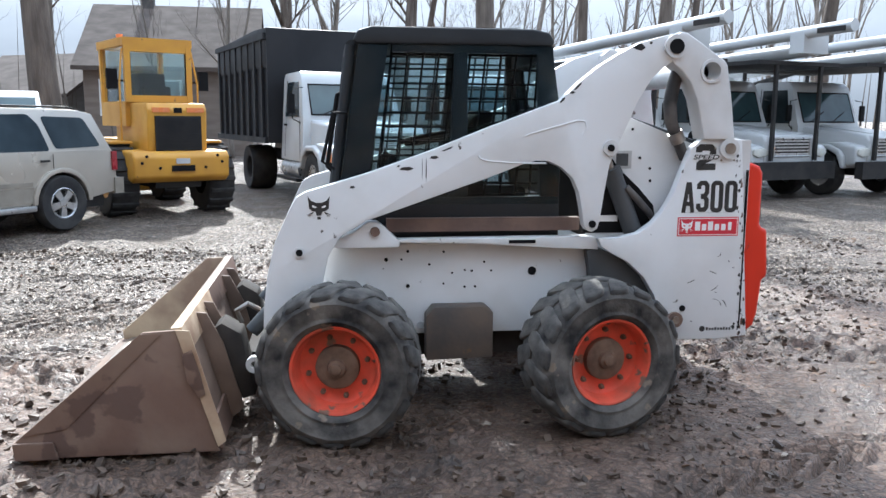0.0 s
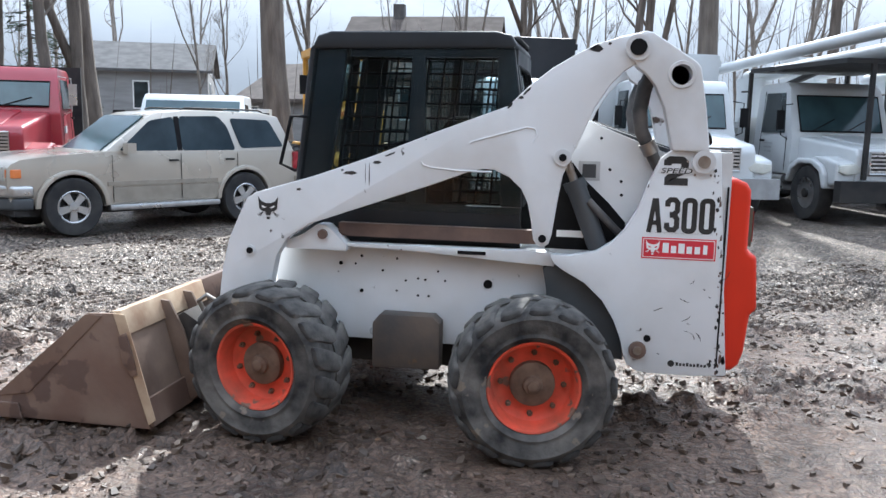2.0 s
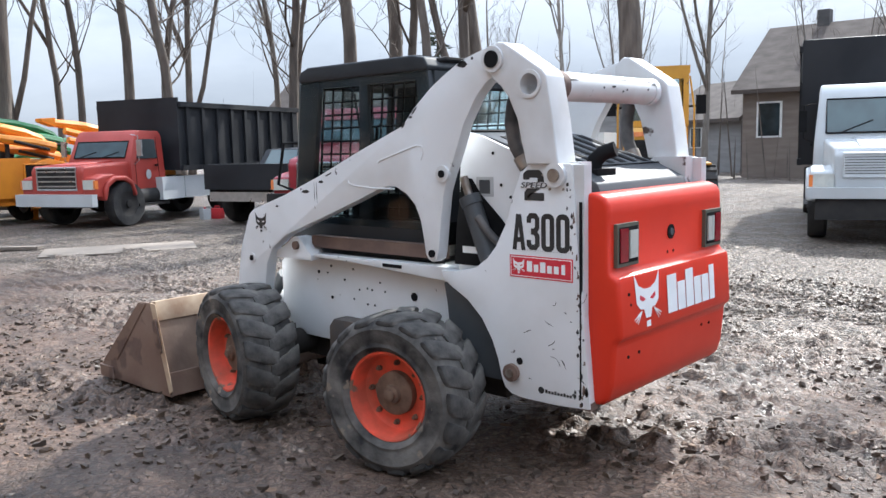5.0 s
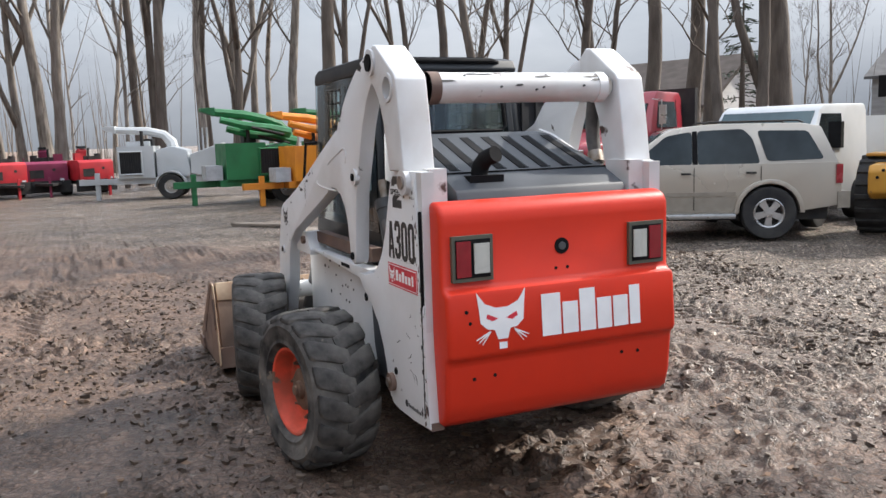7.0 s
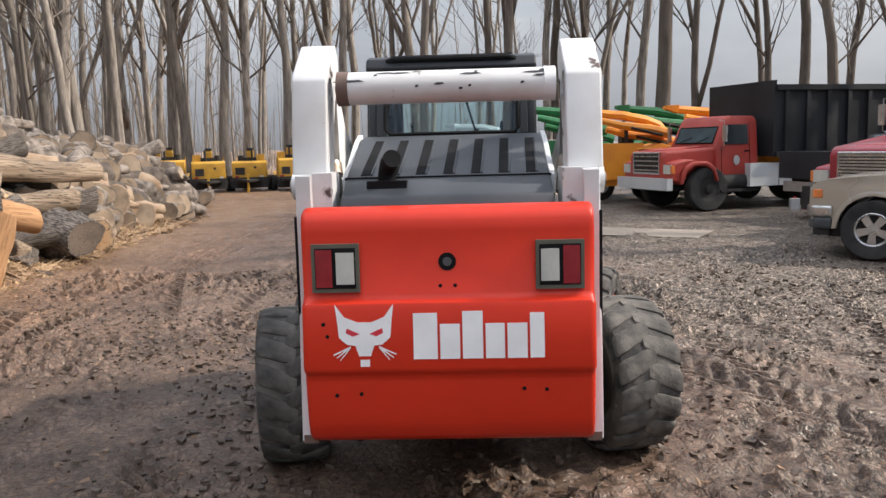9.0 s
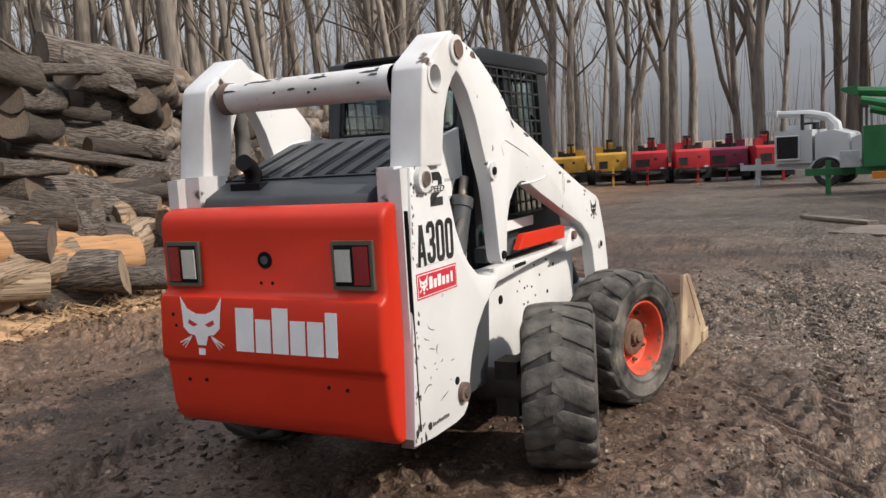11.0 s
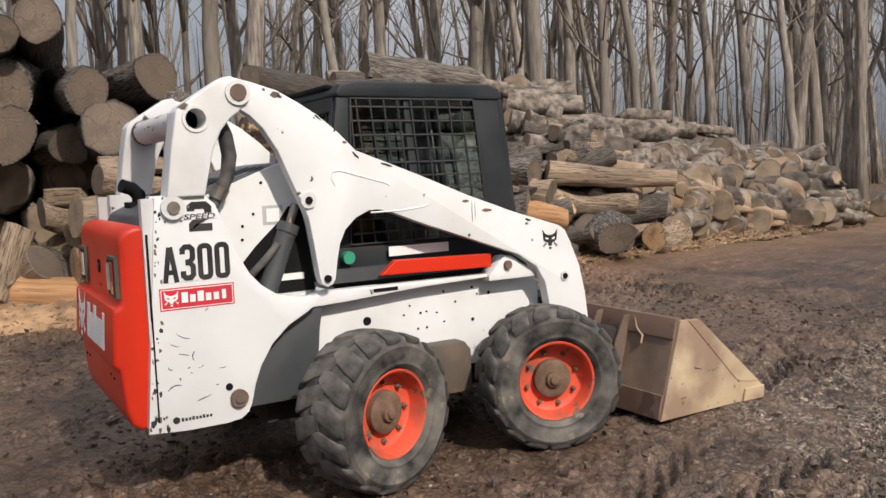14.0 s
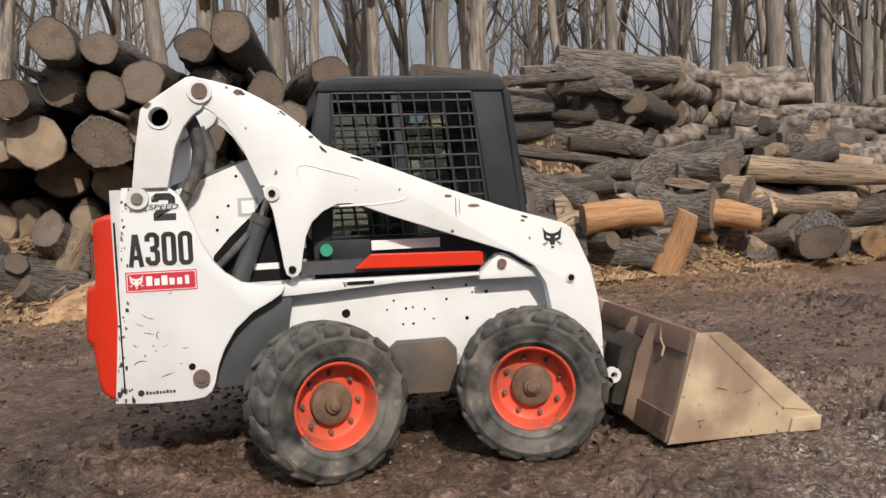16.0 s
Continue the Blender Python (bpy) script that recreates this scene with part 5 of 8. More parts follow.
# ---- logs ----
def end_material(name, heart, rim):
    """Sawn end: uneven rings about the log's axis, radial cracks, saw marks."""
    m = bpy.data.materials.new(name)
    m.use_nodes = True
    n, l = m.node_tree.nodes, m.node_tree.links
    b = n["Principled BSDF"]
    b.inputs["Roughness"].default_value = 0.85
    tc, sep = n.new("ShaderNodeTexCoord"), n.new("ShaderNodeSeparateXYZ")
    l.new(tc.outputs["Object"], sep.inputs["Vector"])

    def calc(kind, p, q=0.0):
        k = n.new("ShaderNodeMath")
        k.operation = kind
        for i, v in enumerate((p, q)):
            if isinstance(v, (int, float)):
                k.inputs[i].default_value = v
            else:
                l.new(v, k.inputs[i])
        return k.outputs["Value"]

    def cloud_at(scale, detail=5):
        k = n.new("ShaderNodeTexNoise")
        k.inputs["Scale"].default_value, k.inputs["Detail"].default_value = scale, detail
        l.new(tc.outputs["Object"], k.inputs["Vector"])
        return k.outputs["Fac"]

    def mixed(f, p, q):
        k = n.new("ShaderNodeMixRGB")
        l.new(f, k.inputs["Fac"])
        for key, v in (("Color1", p), ("Color2", q)):
            if isinstance(v, tuple):
                k.inputs[key].default_value = (*v, 1)
            else:
                l.new(v, k.inputs[key])
        return k.outputs["Color"]

    radius = calc("SQRT", calc("ADD", calc("POWER", sep.outputs["Y"], 2.0), calc("POWER", sep.outputs["Z"], 2.0)))
    uneven = calc("ADD", radius, calc("MULTIPLY", calc("SUBTRACT", cloud_at(1.6), 0.5), 0.7))
    rings = calc("ADD", calc("MULTIPLY", calc("SINE", calc("MULTIPLY", uneven, 46.0)), 0.5), 0.5)
    colour = mixed(calc("POWER", calc("MINIMUM", uneven, 1.0), 2.0), heart, rim)
    colour = mixed(calc("MULTIPLY", rings, 0.22), colour, tuple(c * 0.45 for c in rim))
    angle = calc("ARCTAN2", sep.outputs["Y"], sep.outputs["Z"])
    crack = calc("GREATER_THAN", calc("SINE", calc("ADD", calc("MULTIPLY", angle, 5.0), calc("MULTIPLY", cloud_at(2.2), 9.0))), 0.985)
    colour = mixed(calc("MULTIPLY", crack, 0.7), colour, (0.03, 0.022, 0.016))
    stain = n.new("ShaderNodeMapRange")
    stain.inputs["From Min"].default_value, stain.inputs["From Max"].default_value = 0.45, 0.70
    l.new(cloud_at(2.6, 7), stain.inputs["Value"])
    colour = mixed(calc("MULTIPLY", stain.outputs["Result"], 0.75), colour, (0.075, 0.058, 0.046))
    info = n.new("ShaderNodeObjectInfo")
    colour = mixed(calc("MULTIPLY", info.outputs["Random"], 0.62), colour, (0.12, 0.092, 0.072))
    l.new(colour, b.inputs["Base Color"])
    bp = n.new("ShaderNodeBump")
    bp.inputs["Strength"].default_value, bp.inputs["Distance"].default_value = 0.6, 0.012
    l.new(calc("ADD", cloud_at(9, 8), calc("MULTIPLY", rings, 0.2)), bp.inputs["Height"])
    l.new(bp.outputs["Normal"], b.inputs["Normal"])
    return m


BARKS = [material("grey_brown_bark", (0.275, 0.232, 0.198), 0.9, alt=(0.062, 0.050, 0.043), scale=7, spread=(0.40, 0.60), grain=17, bump=1.0, reach=0.045, stretch=(0.8, 1.7, 1.7), tint=0.65,
                  spots=(0.042, 0.033, 0.028), spot_scale=10, spot_level=0.55),
         material("dark_ridged_bark", (0.150, 0.122, 0.102), 0.92, alt=(0.045, 0.036, 0.030), scale=7, grain=16, bump=1.0, reach=0.05, stretch=(0.6, 2.0, 2.0), tint=0.6,
                  spots=(0.13, 0.135, 0.085), spot_scale=5, spot_level=0.64),
         material("peeled_pale_wood", (0.40, 0.30, 0.21), 0.8, alt=(0.20, 0.14, 0.095), scale=3, grain=24, bump=0.8, reach=0.02, stretch=(0.5, 2, 2), tint=0.55,
                  spots=(0.085, 0.06, 0.043), spot_scale=5.5, spot_level=0.56),
         material("split_orange_wood", (0.56, 0.31, 0.15), 0.8, alt=(0.40, 0.21, 0.10), scale=2.5, grain=24, bump=0.9, reach=0.02, stretch=(0.4, 2, 2), tint=0.35,
                  spots=(0.22, 0.12, 0.065), spot_scale=5, spot_level=0.62)]
ENDS = [end_material("grey_sawn_end", (0.175, 0.128, 0.094), (0.115, 0.087, 0.067)), end_material("tan_sawn_end", (0.28, 0.20, 0.13), (0.34, 0.25, 0.165)),
        end_material("orange_sawn_end", (0.50, 0.27, 0.12), (0.56, 0.36, 0.19))]


def log_mesh(seed, bark, end, bend, stubs):
    """A unit log along x: length 1, radius 1."""
    r = random.Random(seed)
    bm = bmesh.new()
    sides, n = 18, 9
    lobes = [(k, r.uniform(0.02, 0.13) / k ** 0.5, r.uniform(0, 6.28)) for k in (2, 3, 5)]
    slant = (r.uniform(-0.02, 0.02), r.uniform(-0.02, 0.02))
    swell = [(r.uniform(0.1, 0.9), r.uniform(0, 6.28), r.uniform(0.06, 0.20)) for k in range(3)]
    rings = []
    for i in range(n):
        t = i / (n - 1)
        grow = 1.06 - 0.14 * t + 0.05 * math.sin(5 * t + seed)
        cy, cz = bend * math.sin(math.pi * t) * 1.2, bend * math.sin(2 * math.pi * t + seed) * 0.5
        ring = []
        for k in range(sides):
            a = 2 * math.pi * k / sides
            rr = grow * (1 + sum(c * math.cos(f * a + p + t * 1.3) for f, c, p in lobes)) * (1 + r.uniform(-0.06, 0.06))
            rr += sum(h * math.exp(-((t - t0) / 0.09) ** 2) * max(0, math.cos(a - a0)) ** 4 for t0, a0, h in swell)
            tilt = (slant[0] * math.cos(a) + slant[1] * math.sin(a)) if i in (0, n - 1) else 0
            ring.append(bm.verts.new((t - 0.5 + tilt, cy + rr * math.cos(a), cz + rr * math.sin(a))))
        rings.append(ring)
    for r0, r1 in zip(rings, rings[1:]):
        for k in range(sides):
            bm.faces.new((r0[k], r0[(k + 1) % sides], r1[(k + 1) % sides], r1[k]))
    for ring in (rings[0], rings[-1]):
        c = sum((v.co for v in ring), Vector()) / sides
        inner = [bm.verts.new(c + (v.co - c) * r.uniform(0.90, 0.95)) for v in ring]
        for k in range(sides):
            bm.faces.new((ring[k], ring[(k + 1) % sides], inner[(k + 1) % sides], inner[k]))
        bm.faces.new(inner).material_index = 1
    for k in range(stubs):
        t, a = r.uniform(-0.35, 0.35), r.uniform(0, 6.28)
        out = Vector((0, math.cos(a), math.sin(a)))
        add_tube(bm, [Vector((t, 0, 0)) + out * 0.6, Vector((t + 0.03, 0, 0)) + out * 1.15, Vector((t + 0.07, 0, 0)) + out * r.uniform(1.4, 2.0)], [0.30, 0.26, 0.22], 7)
    bmesh.ops.recalc_face_normals(bm, faces=bm.faces[:])
    me2 = bpy.data.meshes.new("log")
    bm.to_mesh(me2)
    bm.free()
    for p in me2.polygons:
        p.use_smooth = p.material_index == 0
    me2.set_sharp_from_angle(angle=radians(50))
    me2.materials.append(bark)
    me2.materials.append(end)
    return me2


LOG_KINDS = {"grey": [log_mesh(k, BARKS[0], ENDS[(0, 1, 0, 0, 0, 0)[k]], (0.1, 0.3, 0.2, 0.5, 0.2, 0.0)[k], (0, 0, 1, 0, 2, 0)[k]) for k in range(6)],
             "dark": [log_mesh(10 + k, BARKS[1], ENDS[0], 0.15 * (k % 3), (0, 1, 0, 0)[k]) for k in range(4)],
             "pale": [log_mesh(20 + k, BARKS[2], ENDS[(1, 2, 0, 1, 0)[k]], (0.2, 0.5, 0.6, 0.1, 0.4)[k], (0, 0, 1, 0, 1)[k]) for k in range(5)],
             "fresh": [log_mesh(30 + k, BARKS[3], ENDS[(0, 2, 1)[k]], (0.12, 0.25, 0.18)[k], 0) for k in range(3)]}
LOG_LABELS = {"grey": "cut log with weathered grey-brown bark in a pile", "dark": "cut log with dark ridged bark in a pile",
              "pale": "peeled pale log with a fresh sawn end in a pile", "fresh": "freshly split orange log chunk at the pile's foot"}
lr = random.Random(77)


LOG_LIST = []


def put_log(kind, centre, along, length, radius):
    q = Vector(along).to_track_quat("X", "Z").to_matrix().to_4x4()
    LOG_LIST.append((kind, lr.choice(LOG_KINDS[kind]), Matrix.Translation(centre) @ q @ Matrix.Rotation(lr.uniform(0, 6.28), 4, "X") @ Matrix.Diagonal((length, radius, radius * lr.uniform(0.82, 1.0), 1))))


def build_logs():
    """The logs along the open face are things; those behind and beyond are joined."""
    LOG_LIST.sort(key=lambda item: math.hypot(item[2].translation.x + 2, 2.2 * (item[2].translation.y + 4.5)) - 0.8 * item[2].translation.z)
    for kind, mesh, m in LOG_LIST[:300]:
        tagged(new("log", mesh), LOG_LABELS[kind], "log", "logs in the pile").matrix_basis = m
    co, fa, mi, off = [], [], [], 0
    order = {"grey": 0, "dark": 1, "pale": 2, "fresh": 2}
    for kind, mesh, m in LOG_LIST[300:]:
        v = np.empty(len(mesh.vertices) * 3)
        mesh.vertices.foreach_get("co", v)
        mm = np.array(m)
        co.append(v.reshape(-1, 3) @ mm[:3, :3].T + mm[:3, 3])
        for p in mesh.polygons:
            fa.append(tuple(i + off for i in p.vertices))
            mi.append(order[kind] if p.material_index == 0 else 3)
        off += len(mesh.vertices)
    heap = bpy.data.meshes.new("log_heap")
    heap.from_pydata(np.concatenate(co).tolist(), [], fa)
    heap.polygons.foreach_set("material_index", mi)
    heap.polygons.foreach_set("use_smooth", [k < 3 for k in mi])
    for m in FAR_BARKS:
        heap.materials.append(m)
    tagged(new("log_heap", heap), "far end of a heap of mixed weathered logs", "log heap", kind="stuff")


FAR_BARKS = [material("far_grey_bark", (0.255, 0.212, 0.178), 0.9, alt=(0.06, 0.048, 0.040), scale=6, grain=18, bump=1.0, reach=0.02),
             material("far_dark_bark", (0.135, 0.108, 0.088), 0.92, alt=(0.06, 0.047, 0.038), scale=4, grain=30, bump=1.0, reach=0.02),
             material("far_pale_wood", (0.37, 0.275, 0.19), 0.8, alt=(0.24, 0.155, 0.095), scale=3, grain=24, bump=0.6, reach=0.02),
             material("far_sawn_end", (0.31, 0.235, 0.165), 0.85, alt=(0.17, 0.125, 0.09), scale=3, grain=30, bump=0.4)]


def kind_for(z):
    u = lr.random()
    return ("pale" if u < 0.22 else "grey" if u < 0.80 else "dark") if z < 1.15 else ("grey" if u < 0.58 else "dark" if u < 0.95 else "pale")


PROFILE = ((-22, 0.2), (-17.0, 0.3), (-16.5, 0.9), (-15.7, 1.65), (-14.5, 1.85), (-11, 1.95), (-9.4, 2.15), (-8.5, 2.55), (-5, 3.0), (-1.5, 3.0), (9, 3.3))
FOOT = ((-22, -8.6), (-17, -7.7), (-15.5, -6.9), (-10.5, -6.6), (-8, -6.4), (-5, -6.05), (-1, -5.75), (9, -5.75))


def pile_top(x):
    return float(np.interp(x, [p[0] for p in PROFILE], [p[1] for p in PROFILE]))


def pile_foot(x):
    return float(np.interp(x, [p[0] for p in FOOT], [p[1] for p in FOOT]))


# first stack: sawn ends face the yard, dark gaps between
z, row = 0.42, 0
while z < 3.7:
    x = -1.6 + 0.34 * (row % 2) + 0.10 * row
    while x < 8.0:
        rad = lr.uniform(0.28, 0.44)
        x += rad
        top = float(np.interp(x, (-1.5, -0.3, 0.2, 0.5, 1.9, 2.2, 2.5, 3.6, 4.2, 8.0), (2.6, 2.85, 3.1, 3.6, 3.6, 3.3, 3.6, 3.6, 2.9, 2.7)))
        if z < top and x > -1.5 + 0.14 * row:
            length = lr.uniform(3.0, 4.2)
            front = (-6.7 if z < 1.0 else -8.2 if z < 1.9 else -6.8) + lr.uniform(-0.55, 0.40)
            put_log("dark" if lr.random() < 0.45 else "grey", (x, front - length / 2, z + lr.uniform(-0.10, 0.10)), (lr.uniform(-0.14, 0.14), 1, lr.uniform(-0.06, 0.06)), length, rad)
        x += rad * 0.97
    z += 0.62
    row += 1
# second stack: upper logs lie across, butts towards the open end; its face runs back towards that end
def tall_face(x):
    return -6.6 + 0.45 * (x + 2.0)


z, row = 0.95, 0
while z < 3.5:
    for back in range(3):
        x = -1.7 - 0.6 * lr.random()
        while x > -10.2:
            length, rad = lr.uniform(0.9, 2.3), lr.choice((0.11, 0.16, 0.21, 0.27, 0.33)) * lr.uniform(0.85, 1.12)
            if z > float(np.interp(x - length / 2, (-9.6, -4.3, -3.4, -1.6), (3.6, 3.4, 2.65, 2.55))):
                x -= length * 0.8
                continue
            put_log("dark" if lr.random() < 0.25 else "grey" if lr.random() < 0.94 else "pale",
                    (x - length / 2, tall_face(x - length / 2) - 0.14 * row - 0.72 * back + lr.uniform(-0.40, 0.30), z + lr.uniform(-0.13, 0.15)), (-1, lr.uniform(-1.1, 0.7), lr.uniform(-0.22, 0.16)), length, rad)
            x -= length * lr.uniform(0.60, 0.9)
    z += 0.40
    row += 1
# fat short rounds and split butts below them
for k in range(125):
    x = -1.2 - 8.2 * lr.random()
    d = lr.random()
    d *= 1.0 if x > -4 else 1.0 + 0.16 * (-4 - x)
    put_log("pale" if lr.random() < 0.16 else "grey" if lr.random() < 0.72 else "dark", (x, pile_foot(x) - 0.45 - 1.0 * d, 0.22 + 1.15 * d + lr.uniform(-0.08, 0.1)),
            (-1, lr.uniform(-0.35, 0.75) if lr.random() < 0.8 else 1.6, lr.uniform(-0.30, 0.30)), lr.uniform(0.7, 2.1), lr.choice((0.10, 0.14, 0.18, 0.22, 0.27, 0.34)) * lr.uniform(0.85, 1.1))
# middle of the pile, lower and looser
for k in range(290):
    x = -8.0 - 7.6 * lr.random()
    d = lr.random()
    put_log(kind_for(0.9 + 0.5 * d), (x, pile_foot(x) - 0.4 - 2.2 * d, 0.22 + (pile_top(x) - 0.45) * min(1, d * 1.5) + lr.uniform(-0.08, 0.1)), (-1, lr.uniform(-1.2, 0.8), lr.uniform(-0.3, 0.3)),
            lr.uniform(0.5, 1.5) * (1 if lr.random() < 0.85 else 1.8), lr.uniform(0.12, 0.31))
# higher stack behind the middle
for k in range(60):
    x = -11.0 - 6.0 * lr.random()
    put_log(kind_for(1.5), (x, -11.2 - 2.2 * lr.random() + 0.12 * (x + 11), 0.4 + 2.3 * lr.random()), (-1, lr.uniform(-0.3, 0.6), lr.uniform(-0.12, 0.12)), lr.uniform(1.4, 3.0), lr.uniform(0.14, 0.30))
# blunt far end
for k in range(40):
    x = -15.0 - 1.4 * lr.random()
    d = lr.random()
    put_log(kind_for(0.8 + d), (x, pile_foot(x) - 0.3 - 1.8 * d, 0.18 + (pile_top(x) - 0.3) * min(1, d * 1.4)), (lr.uniform(-1, 1), lr.uniform(0.2, 1), lr.uniform(-0.25, 0.25)),
            lr.uniform(0.8, 1.8), lr.uniform(0.15, 0.30))
for x, y, r in ((-19.0, -8.2, 0.26), (-19.7, -8.0, 0.24), (-18.2, -8.6, 0.28)):
    put_log("grey", (x, y, r), (0.9, 0.3, 0), 0.7, r)
# chunks and butts along the foot
for k in range(75):
    x = 7.5 - 16.5 * lr.random()
    d = lr.random() ** 1.2
    put_log("pale" if lr.random() < 0.42 else "fresh" if lr.random() < 0.14 else "grey", (x, pile_foot(x) - 0.32 - 0.75 * d, 0.14 + 0.75 * d), (lr.uniform(-1, 1), lr.uniform(-0.3, 1), lr.uniform(-0.55, 0.55)),
            lr.uniform(0.4, 1.15), lr.uniform(0.10, 0.30))
for kind, x, y, z, a, ln, r in (("fresh", -4.25, -5.70, 0.88, (-1, 0.10, 0.04), 1.15, 0.21), ("fresh", -4.95, -5.42, 0.48, (-0.3, 0.2, 0.93), 0.95, 0.19), ("fresh", -6.1, -5.9, 0.80, (-1, 0.5, -0.2), 0.9, 0.20), ("grey", -7.5, -5.75, 0.42, (0.5, 1, -0.1), 0.8, 0.38),
                                ("pale", -9.1, -6.05, 0.30, (1, 0.45, 0), 1.3, 0.27), ("pale", -8.2, -6.45, 1.40, (-1, 0.25, -0.08), 2.6, 0.20), ("pale", -7.6, -6.35, 0.95, (-1, 0.35, -0.12), 1.7, 0.22), ("grey", -5.4, -6.2, 0.95, (-1, 0.9, -0.1), 1.1, 0.36),
                                ("fresh", 2.75, -6.0, 0.62, (0.25, 0.2, 0.95), 1.1, 0.16), ("pale", 3.35, -6.1, 0.55, (0.5, 0.1, -0.85), 1.0, 0.19), ("pale", 2.2, -5.8, 0.35, (0.8, 0.5, 0.3), 0.8, 0.13), ("pale", 1.75, -5.75, 0.72, (0.35, 0.3, -0.9), 0.9, 0.17), ("pale", 1.5, -5.7, 0.38, (1, 0.15, 0.05), 1.3, 0.17), ("pale", 0.15, -5.75, 0.72, (1, 0.2, -0.1), 1.9, 0.24), ("pale", 0.1, -5.65, 1.14, (1, 0.2, 0.12), 1.9, 0.26), ("pale", -0.25, -5.7, 1.62, (1, 0.12, 0.03), 2.0, 0.21),
                                ("grey", 3.9, -5.9, 0.5, (0.9, 0.3, 0.2), 1.6, 0.22), ("pale", 5.6, -5.9, 1.15, (1, 0.3, -0.2), 2.4, 0.25), ("dark", -2.1, -6.6, 2.92, (1, 0.5, 0.10), 1.5, 0.22)):
    put_log(kind, (x, y - 0.4, z), a, ln, r)

# peeled tan logs and split butts low on the first stack's open end
for k in range(20):
    x = 1.35 - 3.9 * lr.random()
    d = lr.random()
    put_log("pale" if lr.random() < 0.8 else "fresh", (x, -5.95 - 0.75 * d, 0.22 + 1.15 * d + lr.uniform(-0.06, 0.06)), (1, lr.uniform(-0.35, 0.45), lr.uniform(-0.18, 0.18)), lr.uniform(0.8, 2.0), lr.uniform(0.13, 0.25))

build_logs()

# bark and splinters packed under the logs
bm = bmesh.new()
mx, my = np.arange(-21.5, 9.01, 0.24), np.arange(-13.5, -5.0, 0.24)
cols = []
for x in mx:
    col = []
    for y in my:
        d = pile_foot(x) - y
        tall = max(0.1, pile_top(x) - 0.55)
        rise = min(1.0, max(0.0, ((min(tall_face(x), -7.0) - 0.3 if x < -1.6 else -9.2) - y) / 0.6)) if x > -9.6 else min(1.0, max(0.0, (d - 0.5) / 1.8))
        heap = 0.62 + 0.25 * math.sin(x * 1.9) if x > -8.6 else 0.3
        h = max(tall * rise, heap * min(1.0, max(0.0, d) / 1.1)) + lr.uniform(-0.08, 0.08) if d > 0 else -0.12
        if y < -12.8 or x > 8.7 or x < -21.2:
            h = -0.2
        col.append(bm.verts.new((x + lr.uniform(-0.1, 0.1), y + lr.uniform(-0.1, 0.1), h)))
    cols.append(col)
for a, b in zip(cols, cols[1:]):
    for j in range(len(my) - 1):
        bm.faces.new((a[j], b[j], b[j + 1], a[j + 1]))
DEBRIS = material("bark_and_splinters", (0.048, 0.033, 0.023), 0.95, alt=(0.14, 0.09, 0.055), scale=2.2, grain=14, bump=1.0, reach=0.05, spots=(0.36, 0.24, 0.135), spot_scale=9, spot_level=0.535)
tagged(part("wood_debris", bm, DEBRIS), "brown bark and splinters packed between the logs", "wood debris", kind="stuff")


# mound of sawdust and shavings before the first stack
bm = bmesh.new()
cols = []
for x in np.arange(-1.5, 3.81, 0.085):
    col = []
    for y in np.arange(-6.75, -5.15, 0.085):
        u, v = (x - 1.1) / 2.6, (y + 6.05) / 0.85
        h = 0.62 * max(0.0, 1 - u * u) ** 0.6 * max(0.0, 1 - v * v) * (0.75 + 0.25 * math.sin(2.3 * x + 1.2)) + lr.uniform(-0.022, 0.022)
        col.append(bm.verts.new((x + lr.uniform(-0.03, 0.03), y + lr.uniform(-0.03, 0.03), h - 0.035)))
    cols.append(col)
for a, b in zip(cols, cols[1:]):
    for j in range(len(a) - 1):
        bm.faces.new((a[j], b[j], b[j + 1], a[j + 1]))
SAWDUST = material("heaped_sawdust", (0.44, 0.275, 0.150), 0.95, alt=(0.20, 0.118, 0.066), scale=5, grain=24, bump=1.0, reach=0.03, spots=(0.10, 0.062, 0.04), spot_scale=16, spot_level=0.60)
tagged(part("sawdust_mound", bm, SAWDUST, smooth=True), "mound of orange sawdust and shavings before the logs", "sawdust", kind="stuff")


def splinters(count, seed):
    """Thin slivers lying on and below the heap."""
    r = random.Random(seed)
    v, f = [], []
    while count:
        x, d = r.uniform(-14, 8.5), r.random() ** 1.4 * 1.5 - 0.35
        y = pile_foot(x) - d
        heap = 0.62 + 0.25 * math.sin(x * 1.9) if x > -8.6 else 0.3
        z = max(0.0, heap * min(1.0, max(0.0, d) / 1.1)) + 0.03
        if -1.5 < x < 3.2 and y > -5.0:
            continue
        count -= 1
        ln, w = r.uniform(0.03, 0.22) * (1 if r.random() < 0.9 else 2.5), r.uniform(0.004, 0.020)
        a, e = r.uniform(0, 6.28), r.uniform(-0.5, 0.5)
        way = Vector((math.cos(a) * math.cos(e), math.sin(a) * math.cos(e), math.sin(e))) * ln
        side, up, c, k = Vector((-math.sin(a), math.cos(a), 0)) * w, Vector((0, 0, w * 0.6)), Vector((x, y, z)), len(v)
        v += [c - way, c + side, c - side, c + up, c + way]
        f += [(k, k + 1, k + 3), (k, k + 3, k + 2), (k, k + 2, k + 1), (k + 4, k + 3, k + 1), (k + 4, k + 2, k + 3), (k + 4, k + 1, k + 2)]
    m3 = bpy.data.meshes.new("splinters")
    m3.from_pydata(v, [], f)
    m3.materials.append(SAWCHIP)
    return tagged(new("splinters", m3), "fresh splinters and bark along the log pile's foot", "splinters", kind="stuff")


